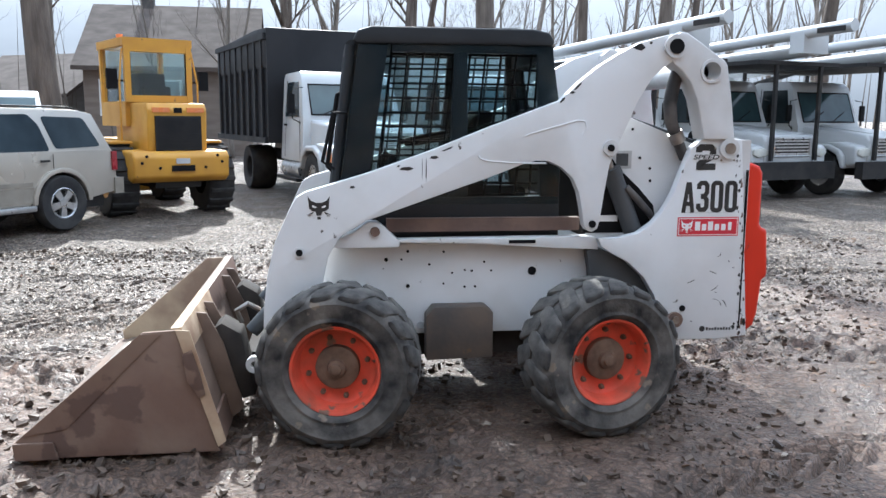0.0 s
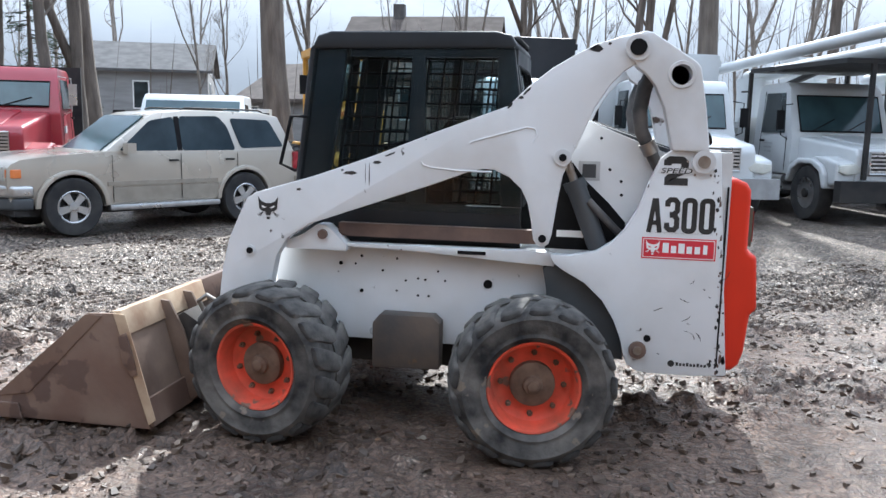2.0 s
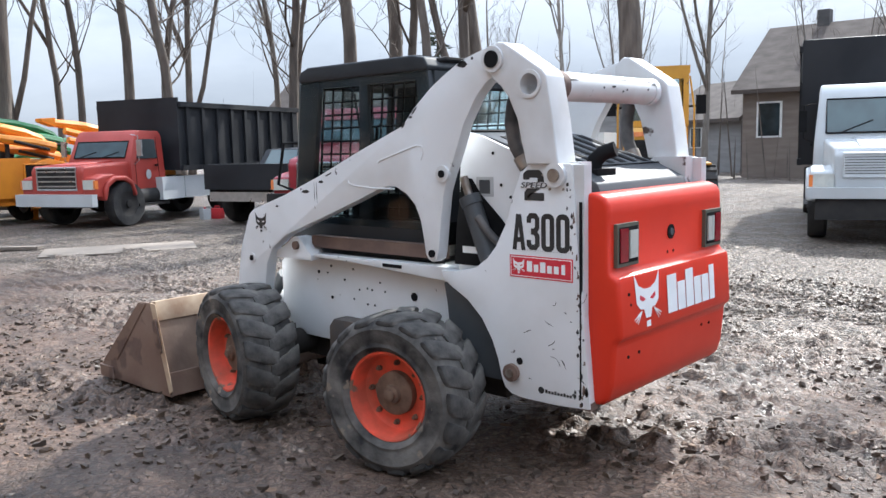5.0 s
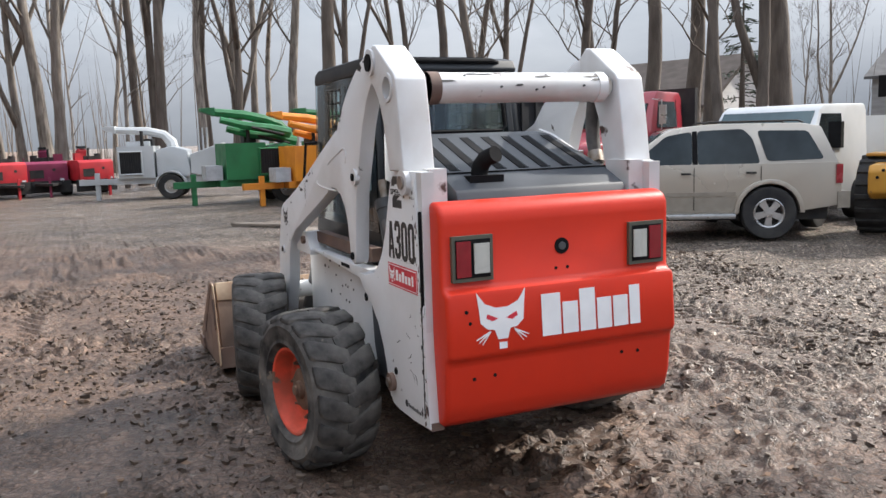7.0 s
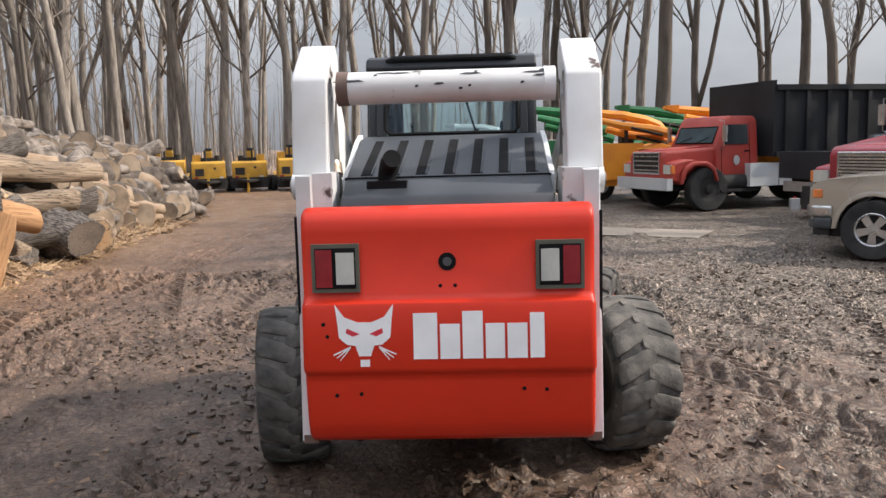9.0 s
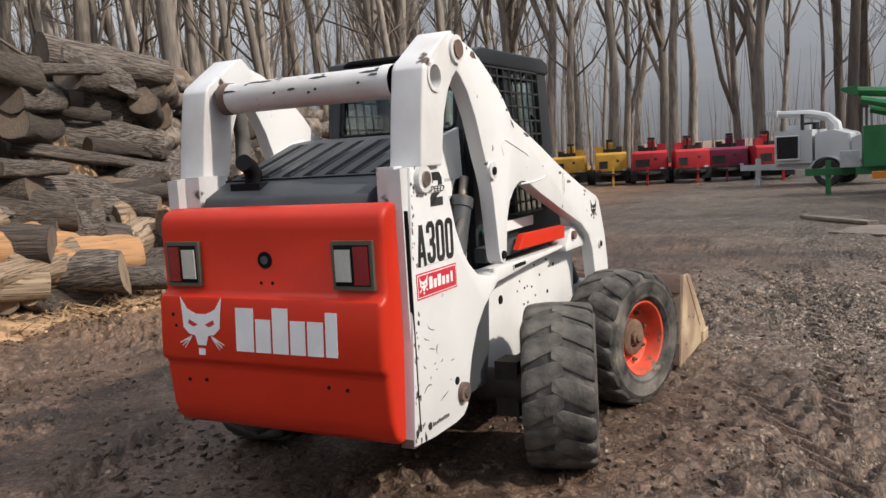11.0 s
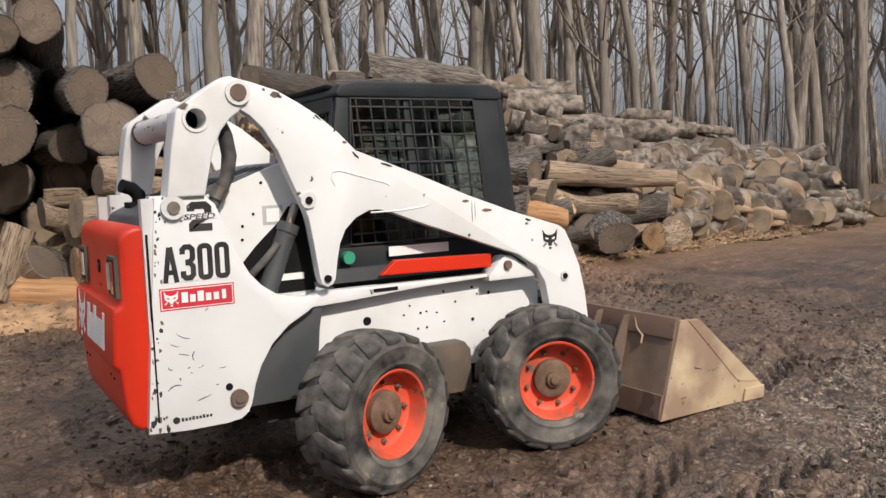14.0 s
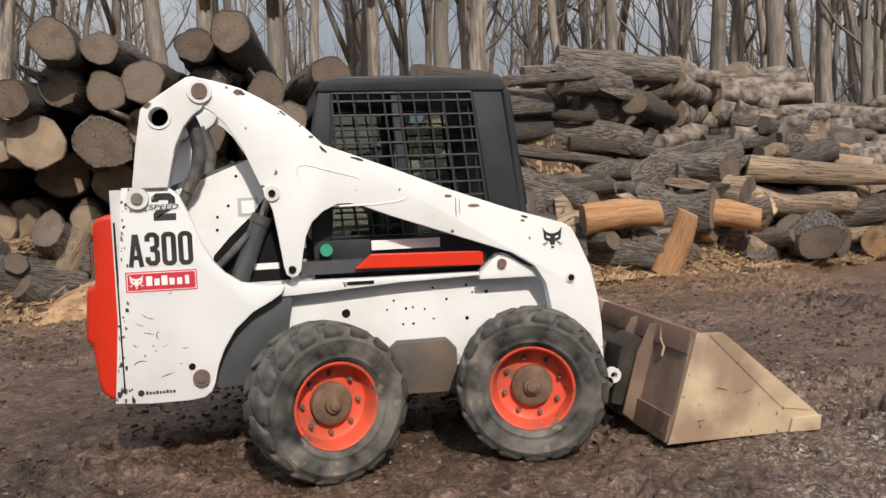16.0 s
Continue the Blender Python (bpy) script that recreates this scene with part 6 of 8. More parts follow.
splinters(15000, 9)
BARK_SCRAP = island_material("torn_bark_scrap", (0.055, 0.037, 0.026), (0.40, 0.25, 0.145), 0.85)
scatter("bark_scraps", "torn bark and split scraps along the log pile's foot", "bark scraps", 7000, (-15.5, 8.0, -7.6, -4.9), (0.03, 0.16), BARK_SCRAP, 0.35, 29,
        lambda x, y: np.clip((np.interp(x, [p[0] for p in FOOT], [p[1] for p in FOOT]) + 0.50 - y) * 1.3, 0, 1))
scatter("sawdust_bank", "heap of pale sawdust and shavings at the log pile's foot", "sawdust", 14000, (-3.2, 1.6, -6.4, -5.15), (0.010, 0.055), SAWCHIP, 0.5, 23,
        lambda x, y: np.clip((-5.15 - y) * 1.6, 0, 1) * np.clip(0.7 + smooth_noise(x, y, 0.5, 17), 0.1, 1))
scatter("sawdust_crumbs", "orange sawdust crumbs along the log pile's foot", "sawdust", 26000, (-14, 8.5, -7.4, -4.7), (0.008, 0.040), SAWCHIP, 0.4, 19,
        lambda x, y: np.clip((np.interp(x, [p[0] for p in FOOT], [p[1] for p in FOOT]) + 0.65 - y) * 1.1, 0, 1))

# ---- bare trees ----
# shaded copy of the tree bark, for trees standing against the bright sky
BARK_BACKLIT = material("dark_backlit_tree_bark", (0.165, 0.135, 0.112), 0.92, alt=(0.085, 0.068, 0.057), scale=2.2, grain=12, bump=0.9, reach=0.03, stretch=(3, 3, 0.5), tint=0.4)
BARK_TREE = material("grey_tree_bark", (0.37, 0.325, 0.28), 0.92, alt=(0.135, 0.113, 0.095), scale=3.2, grain=12, bump=0.9, reach=0.03, stretch=(3, 3, 0.5), tint=0.8)
TWIG = material("thin_grey_twig", (0.19, 0.158, 0.134), 0.9, alt=(0.10, 0.083, 0.07), scale=2, bump=0, tint=0.5)


def tree_template(seed, height, radius, low, fork, fine):
    """Tapered trunk that may fork; limbs, branches and twigs as a second mesh."""
    r = random.Random(seed)
    trunk, crown = bmesh.new(), bmesh.new()
    n = 14
    way = Vector((r.uniform(-0.06, 0.06), r.uniform(-0.06, 0.06), 1))
    spine = [Vector((0, 0, -0.3))]
    for i in range(n):
        way = way * 0.9 + Vector((r.uniform(-0.07, 0.07), r.uniform(-0.07, 0.07), 0.1))
        spine.append(spine[-1] + way.normalized() * (height / n))
    radii = [radius * (1.35 if i == 0 else 1.05 if i == 1 else (1 - 0.86 * (i / n) ** 1.1)) for i in range(n + 1)]
    add_tube(trunk, spine, radii, 9 if fine else 5)
    stems = [(spine, radii)]
    for k in range(fork):
        start = r.randint(2, 6)
        a = r.uniform(0, 6.28)
        way = Vector((math.cos(a) * 0.42, math.sin(a) * 0.42, 1)).normalized()
        pts, rad = [spine[start]], [radii[start] * 0.75]
        for i in range(8):
            way = (way + Vector((r.uniform(-0.13, 0.13), r.uniform(-0.13, 0.13), 0.10))).normalized()
            pts.append(pts[-1] + way * (height - spine[start].z) / 8.6)
            rad.append(rad[0] * (1 - 0.11 * (i + 1)))
        add_tube(trunk, pts, rad, 7 if fine else 4)
        stems.append((pts, rad))

    def limb(start, way, length, rad, level):
        pts, rr = [start], [rad]
        steps = (4, 3, 2, 1)[level] if fine else (3, 2, 1, 1)[level]
        for i in range(steps):
            way = (way + Vector((r.uniform(-0.30, 0.30), r.uniform(-0.30, 0.30), r.uniform(-0.05, 0.26)))).normalized()
            pts.append(pts[-1] + way * length / steps)
            rr.append(max(0.005, rad * (1 - 0.78 * (i + 1) / steps)))
        add_tube(crown, pts, rr, (4, 3, 3, 3)[level] if fine else 3, cap=False)
        last = 3 if fine else 2
        if level < last:
            for k in range(((4, 6), (3, 5), (2, 3))[level][0] if not fine else r.randint(*((4, 6), (3, 4), (2, 3))[level])):
                i = r.randint(1, steps)
                side = Vector((r.uniform(-1, 1), r.uniform(-1, 1), r.uniform(-0.1, 1.0))).normalized()
                limb(pts[i], (way * 0.7 + side).normalized(), length * r.uniform(0.35, 0.62), rr[i] * 0.6 + 0.004, level + 1)

    for pts, rad in stems:
        count = r.randint(9, 12) if pts is spine else r.randint(5, 7)
        m = len(pts) - 1
        for k in range(count):
            t = low + (0.97 - low) * ((k + r.random() * 0.8) / count) ** 0.9
            i = min(m - 1, int(t * m))
            a = r.uniform(0, 6.28)
            limb(pts[i].lerp(pts[i + 1], t * m - i), Vector((math.cos(a), math.sin(a), r.uniform(0.45, 1.7))).normalized(), height * r.uniform(0.10, 0.24) * (1.15 - 0.5 * t),
                 max(0.018, rad[i] * r.uniform(0.22, 0.5)), 0 if fine else 1)
    out = []
    for name, bm2, mat in (("trunk", trunk, BARK_TREE), ("crown", crown, TWIG)):
        m2 = bpy.data.meshes.new(name)
        bmesh.ops.recalc_face_normals(bm2, faces=bm2.faces[:])
        bm2.to_mesh(m2)
        bm2.free()
        m2.materials.append(mat)
        for p in m2.polygons:
            p.use_smooth = True
        out.append(m2)
    return out


TREE_KINDS = ((21, 0.24, 0.26, 0), (19, 0.17, 0.20, 1), (23, 0.30, 0.30, 1), (17, 0.12, 0.16, 0), (20, 0.20, 0.20, 2), (16, 0.09, 0.13, 0), (22, 0.26, 0.24, 2), (18, 0.15, 0.15, 1))
TREES = [tree_template(100 + k, *kind, True) for k, kind in enumerate(TREE_KINDS)]
LIGHT_TREES = [tree_template(200 + k, *kind, False) for k, kind in enumerate(TREE_KINDS)]
tr = random.Random(31)
made, TREE_OBS = [], []


# tree copies with back light put into the bark colour
BACKLIT_TREES = []
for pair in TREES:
    BACKLIT_TREES.append([m2.copy() for m2 in pair])
    for m2 in BACKLIT_TREES[-1]:
        m2.materials[0] = BARK_BACKLIT


def put_tree(x, y, kind, scale=1.0, girth=1.0, kinds=TREES, label="tall leafless tree with grey-brown bark"):
    ob = thing("tree", label, "tree", "bare trees")
    ob.matrix_basis = Matrix.Translation((x, y, 0)) @ Matrix.Rotation(tr.uniform(0, 6.28), 4, "Z") @ Matrix.Diagonal((scale * girth, scale * girth, scale, 1))
    TREE_OBS.append(ob)
    for name, m2 in zip(("trunk", "crown"), kinds[kind]):
        o = new(name, m2)
        o.parent = ob
    return ob


# thick trees behind the trucks, bark darkened to look backlit
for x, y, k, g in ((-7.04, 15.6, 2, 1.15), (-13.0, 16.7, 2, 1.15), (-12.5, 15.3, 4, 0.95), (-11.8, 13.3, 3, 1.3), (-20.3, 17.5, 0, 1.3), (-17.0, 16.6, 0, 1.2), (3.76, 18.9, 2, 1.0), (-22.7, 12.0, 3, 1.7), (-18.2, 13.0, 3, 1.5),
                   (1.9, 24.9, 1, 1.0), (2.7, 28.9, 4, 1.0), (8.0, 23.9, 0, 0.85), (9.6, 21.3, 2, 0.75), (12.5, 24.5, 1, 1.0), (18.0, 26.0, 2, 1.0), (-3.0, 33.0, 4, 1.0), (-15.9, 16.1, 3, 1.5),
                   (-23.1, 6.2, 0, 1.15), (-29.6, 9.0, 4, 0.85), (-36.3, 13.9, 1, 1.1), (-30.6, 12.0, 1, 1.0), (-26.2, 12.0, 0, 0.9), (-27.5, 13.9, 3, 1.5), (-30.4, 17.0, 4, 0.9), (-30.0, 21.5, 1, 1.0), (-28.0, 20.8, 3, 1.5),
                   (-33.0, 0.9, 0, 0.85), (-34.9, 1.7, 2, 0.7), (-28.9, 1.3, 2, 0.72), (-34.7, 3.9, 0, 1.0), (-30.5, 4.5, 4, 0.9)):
    put_tree(x, y, k, 1.0, g, BACKLIT_TREES, "leafless tree with a thick trunk coloured dark as if backlit")
# tall grey trees at the far end of the yard and along the woods' edge
for x, y, k, g in ((-31.4, 0.1, 5, 1.0), (-31.0, 3.2, 0, 0.8), (-34.7, 5.2, 4, 1.0), (-36.5, 6.3, 1, 1.2), (-40.2, 8.2, 1, 1.0), (-32.2, 7.1, 6, 0.9),
                   (-24.8, -14.0, 6, 0.9), (-26.1, -13.5, 0, 0.9), (-32.0, -15.1, 4, 1.0), (-34.4, -14.3, 2, 0.9), (-31.4, -10.9, 6, 0.9), (-33.6, -10.1, 1, 1.1), (-38.0, -9.3, 4, 1.0), (-34.5, -6.1, 0, 1.0), (-38.9, -2.7, 2, 1.0),
                   (-36.7, -6.8, 6, 1.0), (-40.8, -6.4, 0, 1.1), (-39.0, -3.8, 4, 1.0), (-33.0, -2.3, 6, 0.9),
                   (-4.7, -18.9, 0, 1.2), (-4.7, -16.8, 2, 0.9), (-8.0, -17.5, 3, 1.5), (-9.9, -18.7, 0, 1.0), (-11.5, -18.9, 1, 1.2), (-14.7, -20.3, 0, 1.2), (-12.6, -14.4, 2, 0.95), (-13.8, -17.1, 1, 1.1), (-15.1, -16.0, 0, 0.9),
                   (-17.3, -15.2, 3, 1.5), (-23.3, -14.0, 6, 0.9), (-22.1, -12.9, 3, 1.5), (-25.5, -12.9, 0, 0.8), (-33.0, -13.0, 6, 1.0), (-30.5, -9.7, 1, 1.1), (-32.7, -8.3, 0, 1.0),
                   (4.9, -24.6, 1, 1.2), (3.0, -18.8, 2, 0.95), (1.6, -28.8, 0, 1.0), (0.1, -21.8, 0, 0.9), (-2.1, -23.6, 4, 0.9), (-2.6, -19.5, 2, 0.75), (-4.6, -26.3, 6, 0.9), (-5.5, -18.9, 1, 1.2), (-8.1, -23.3, 3, 1.4),
                   (-10.9, -26.6, 0, 1.0), (-10.0, -20.5, 0, 0.9), (-12.4, -23.8, 1, 1.1), (-15.7, -26.6, 6, 1.0), (-16.3, -18.0, 2, 0.7), (-15.8, -15.7, 1, 1.0), (-18.9, -18.4, 4, 0.8), (-19.5, -16.5, 3, 1.4)):
    put_tree(x, y, k, 1.0, g)
# small twiggy trees beyond the parked trucks
for x, y, k, g in ((-24.0, 31.0, 4, 1.0), (-19.5, 36.0, 1, 0.9), (-15.0, 29.5, 7, 1.0), (-10.5, 27.0, 6, 0.9), (-7.6, 30.0, 1, 0.8), (-4.6, 29.0, 4, 0.9), (-1.0, 35.0, 6, 1.0), (0.8, 31.0, 7, 0.8),
                   (4.6, 34.0, 1, 0.9), (6.4, 29.5, 4, 0.9), (9.8, 33.0, 6, 0.9), (12.2, 30.0, 7, 0.9), (15.5, 34.5, 4, 1.0), (19.0, 31.0, 1, 0.9), (23.5, 35.0, 6, 1.0), (-28.5, 34.0, 7, 1.0)):
    put_tree(x, y, k, tr.uniform(0.46, 0.66), g, TREES, "small leafless tree with fine grey-brown twigs")
made += [(ob.matrix_basis.translation.x, ob.matrix_basis.translation.y) for ob in TREE_OBS]
# one small evergreen behind the red truck
NEEDLES = island_material("dark_green_needles", (0.03, 0.05, 0.03), (0.10, 0.14, 0.085), 0.7)
pine = thing("evergreen_tree", "small ragged dark green evergreen behind parked trucks", "tree", at=pose(-15.4, 17.2, 0))
part("trunk", tube([(0, 0, -0.2), (0.05, 0, 2.5), (0, 0.05, 5.6)], [0.12, 0.09, 0.02], 8), BARK_BACKLIT, pine, smooth=True)
pr = random.Random(12)
boughs, needles = bmesh.new(), bmesh.new()
for k in range(34):
    z = 1.2 + 4.2 * (k / 33)
    a, ln = pr.uniform(0, 6.28), (5.9 - z) * pr.uniform(0.32, 0.55)
    out = Vector((math.cos(a), math.sin(a), pr.uniform(-0.25, 0.05)))
    tip = Vector((0, 0, z)) + out * ln
    add_tube(boughs, [(0, 0, z), tip], [0.022, 0.006], 4, cap=False)
    for j in range(26):
        c = Vector((0, 0, z)).lerp(tip, pr.uniform(0.2, 1.05)) + Vector((pr.uniform(-0.1, 0.1), pr.uniform(-0.1, 0.1), pr.uniform(-0.14, 0.05)))
        d = (out + Vector((pr.uniform(-0.8, 0.8), pr.uniform(-0.8, 0.8), pr.uniform(-0.5, 0.3)))).normalized() * pr.uniform(0.07, 0.17)
        w = d.orthogonal().normalized() * 0.022
        needles.faces.new([needles.verts.new(q) for q in (c - d, c + w, c + d, c - w)])
part("boughs", boughs, BARK_BACKLIT, pine)
part("needles", needles, NEEDLES, pine, "dark green needles")
# woods on the log side and beyond the far machines
def woods(count, area, seed, least):
    r = random.Random(seed)
    tries, n = 0, 0
    while n < count and tries < count * 30:
        tries += 1
        x, y = r.uniform(*area[:2]), r.uniform(*area[2:])
        if all((x - a) ** 2 + (y - b) ** 2 > least ** 2 for a, b in made):
            made.append((x, y))
            n += 1


woods(105, (-52, 24, -32, -15.5), 1, 1.7)
woods(12, (-60, -42, -18, 3), 2, 2.5)
for x, y in made[len(TREE_OBS):]:
    if not (x < -20 and y > -17 and x > -36):
        put_tree(x, y, tr.choice((0, 1, 2, 3, 3, 4, 5, 6)), tr.uniform(0.85, 1.15), tr.uniform(0.75, 1.15), TREES if x * x + y * y < 27 ** 2 else LIGHT_TREES)


def merged_trees(name, label, places, seed):
    r = np.random.RandomState(seed)
    co, fa, mi, off = [], [], [], 0
    cache = []
    for pair in LIGHT_TREES:
        item = []
        for slot, m2 in enumerate(pair):
            v = np.empty(len(m2.vertices) * 3)
            m2.vertices.foreach_get("co", v)
            item.append((v.reshape(-1, 3), [tuple(p.vertices) for p in m2.polygons], slot))
        cache.append(item)
    for x, y in places:
        item = cache[r.randint(len(cache))]
        a, s, g = r.uniform(0, 6.28), r.uniform(0.8, 1.15), r.uniform(0.75, 1.2)
        rot = np.array([[np.cos(a), -np.sin(a), 0], [np.sin(a), np.cos(a), 0], [0, 0, 1]])
        for v, faces, slot in item:
            co.append((v * (s * g, s * g, s)) @ rot.T + (x, y, 0))
            fa += [tuple(i + off for i in f) for f in faces]
            mi += [slot] * len(faces)
            off += len(v)
    m2 = bpy.data.meshes.new(name)
    m2.from_pydata(np.concatenate(co).tolist(), [], fa)
    m2.polygons.foreach_set("material_index", mi)
    m2.materials.append(BARK_TREE)
    m2.materials.append(TWIG)
    return tagged(new(name, m2), label, "woods", kind="stuff")


r2 = np.random.RandomState(8)
far = [(x, y) for x, y in zip(r2.uniform(-85, 30, 95), r2.uniform(-62, -29, 95))]
far += [(x, y) for x, y in zip(r2.uniform(-90, -56, 10), r2.uniform(-40, 4, 10))]
far += [(x, y) for x, y in zip(r2.uniform(-50, 45, 24), r2.uniform(48, 75, 24))]
merged_trees("far_woods", "dense leafless woods in the distance", far, 3)

# thicket of thin stems
verts, faces = [], []
def stem(x, y, h, w, rr):
    k = len(verts)
    lx, ly = rr.uniform(-0.12, 0.12) * h, rr.uniform(-0.12, 0.12) * h
    for j in range(3):
        a = 2.094 * j
        verts.append((x + w * math.cos(a), y + w * math.sin(a), -0.1))
    for j in range(3):
        a = 2.094 * j
        verts.append((x + lx * 0.6 + w * 0.6 * math.cos(a), y + ly * 0.6 + w * 0.6 * math.sin(a), h * 0.6))
    verts.append((x + lx, y + ly, h))
    for j in range(3):
        q = (j + 1) % 3
        faces.append((k + j, k + q, k + 3 + q, k + 3 + j))
        faces.append((k + 3 + j, k + 3 + q, k + 6))


rr = random.Random(4)
for k in range(7000):
    u = rr.random()
    if u < 0.52:
        x, y = rr.uniform(-80, 30), rr.uniform(-64, -17)
    elif u < 0.57:
        x, y = rr.uniform(-88, -40), rr.uniform(-34, 5)
    else:
        x, y = rr.uniform(-45, 35), rr.uniform(26, 62)
        if rr.random() < 0.75:
            continue
    if x < -20 and y > -18 and x > -38:
        continue
    stem(x, y, rr.choice((1.5, 2.5, 3.5, 5, 7, 9)) * rr.uniform(0.7, 1.2), rr.uniform(0.012, 0.05), rr)
m2 = bpy.data.meshes.new("thicket")
m2.from_pydata(verts, [], faces)
m2.materials.append(TWIG)
tagged(new("thicket", m2), "brown leafless undergrowth and saplings", "undergrowth", kind="stuff")
# ---- parked vehicles ----
def heading(x, y, fx, fy):
    """Pose whose +x runs along (fx, fy)."""
    return Matrix.Translation((x, y, 0)) @ Matrix.Rotation(math.atan2(fy, fx), 4, "Z")


def road_wheel(parent, x, y, r, w, side, rim_r, rim_mat, tyre_mat=TYRE_CLEAN, spokes=5, dish=0.0, lugs=0):
    """A wheel at (x, y), its face towards side (+1 is +y)."""
    m = Matrix.Translation((x, y, r)) @ (Matrix.Identity(4) if side > 0 else Matrix.Rotation(math.pi, 4, "Z"))
    h = w / 2
    wheel = part("wheel", lathe([(rim_r, -h * 0.9), (r * 0.93, -h), (r, -h * 0.7), (r, h * 0.7), (r * 0.95, h), (r * 0.85, h * 1.02), (rim_r, h * 0.88), (rim_r * 0.98, h * 0.6)], 32), tyre_mat, parent, "black rubber tyre", smooth=True, at=m)
    if spokes:
        part("rim", lathe([(rim_r, h * 0.86), (rim_r * 0.95, h * 0.90), (rim_r * 0.88, h * 0.84), (rim_r * 0.84, h * 0.30)], 32), rim_mat, wheel, smooth=True)
        # black disc paints in the dark gaps between the spokes
        part("brake_disc", lathe([(rim_r * 0.86, h * 0.28), (0, h * 0.28)], 24), CHASSIS, wheel)
        for k in range(spokes):
            bm = bmesh.new()
            add_prism(bm, [(rim_r * 0.14, -rim_r * 0.17), (rim_r * 0.90, -rim_r * 0.24), (rim_r * 0.90, rim_r * 0.24), (rim_r * 0.14, rim_r * 0.17)], h * 0.50, h * 0.80)
            part("spoke", bevel(bm, 0.008), rim_mat, wheel, at=Matrix.Rotation(2 * math.pi * (k + 0.2) / spokes, 4, "Y"))
    else:
        part("rim", lathe([(rim_r, h * 0.86), (rim_r * 0.93, h * 0.84), (rim_r * 0.86, h * (0.5 - dish)), (rim_r * 0.35, h * (0.55 - dish)), (0, h * (0.55 - dish))], 28), rim_mat, wheel, smooth=True)
    part("hub_cap", lathe([(rim_r * 0.32, h * (0.5 - dish)), (rim_r * 0.30, h * (0.85 - dish)), (0, h * (0.9 - dish))], 16), rim_mat if not dish else CHASSIS, wheel, smooth=True)
    for k in range(lugs):
        bm = bmesh.new()
        add_prism(bm, [(r * 0.97, -0.045), (r * 1.045, -0.03), (r * 1.045, 0.03), (r * 0.97, 0.045)], -h * 0.95, h * 0.95, "y")
        part("tread_lug", bm, tyre_mat, wheel, at=Matrix.Rotation(2 * math.pi * k / lugs, 4, "Y"))
    return wheel


def arch(cx, r, n=9):
    """Points over a wheel, from front to rear."""
    return [(cx + r * math.cos(a), 0.40 + r * math.sin(a)) for a in (math.pi * k / (n - 1) for k in range(n))]


def lean_prism(pts, half, top_half, z0, z1, size=0.0):
    """A side profile pushed across the body, drawn in towards the top."""
    bm = bmesh.new()
    add_prism(bm, pts, -half, half)
    for v in bm.verts:
        t = min(1, max(0, (v.co.z - z0) / (z1 - z0)))
        v.co.y *= (half + (top_half - half) * t) / half
    bmesh.ops.recalc_face_normals(bm, faces=bm.faces[:])
    return bevel(bm, size)


def side_pane(pts, s, half, top_half, z0, z1, out=0.006, thick=0.012):
    bm = bmesh.new()
    add_prism(bm, pts, -thick, 0)
    for v in bm.verts:
        t = min(1, max(0, (v.co.z - z0) / (z1 - z0)))
        v.co.y = s * (half + (top_half - half) * t + out + v.co.y)
    return bm


def rounded(pts, r=0.05):
    """Corners of an outline eased by about r."""
    out = []
    for k, p in enumerate(pts):
        a, b, c = Vector(pts[k - 1]), Vector(p), Vector(pts[(k + 1) % len(pts)])
        p0, p1 = b + (a - b).normalized() * min(r, (a - b).length * 0.4), b + (c - b).normalized() * min(r, (c - b).length * 0.4)
        out += [tuple(p0 * (1 - u) ** 2 + b * 2 * u * (1 - u) + p1 * u * u) for u in (0, 0.33, 0.67, 1)]
    return out


# champagne estate car with tinted glass
suv = thing("suv", "champagne four-wheel-drive estate car with tinted glass and alloy wheels", "car", at=heading(-5.96, 6.83, -0.549, -0.836))
low = [(2.20, 0.50), (2.25, 0.70), (2.235, 0.92), (2.17, 0.985), (2.02, 1.035), (1.60, 1.085), (1.05, 1.12), (0.90, 1.14), (-2.36, 1.13), (-2.42, 1.02), (-2.44, 0.66), (-2.40, 0.50)]
low += [(-1.34 - 0.44, 0.42)] + [(x, z) for x, z in arch(-1.34, 0.44)][::-1] + [(-1.34 + 0.44, 0.38), (1.34 - 0.44, 0.38)] + [(x, z) for x, z in arch(1.34, 0.44)][::-1] + [(1.34 + 0.44, 0.42)]
bm = prism(low, -0.845, 0.845, size=0.07, segments=4, angle=40)
for v in bm.verts:
    if v.co.x > 1.86:
        v.co.x = 1.86 + (v.co.x - 1.86) * 0.72
    if v.co.x < -1.9:
        v.co.x = -1.9 + (v.co.x + 1.9) * 0.84
    # nose drawn in, flanks tucked under and in towards the sills
    v.co.y *= 1 - 0.16 * max(0, v.co.x - 1.55) - 0.05 * max(0, -1.9 - v.co.x) - 0.10 * max(0, 0.62 - v.co.z) - 0.06 * max(0, v.co.z - 0.92)
part("body", bm, SUV_TAN, suv, smooth=True)
cabin = [(0.92, 1.08), (0.18, 1.62), (0.02, 1.68), (-0.60, 1.735), (-1.80, 1.715), (-2.09, 1.66), (-2.33, 1.10)]
part("cabin", lean_prism(cabin, 0.80, 0.64, 1.08, 1.73, 0.03), SUV_TAN, suv, smooth=True)
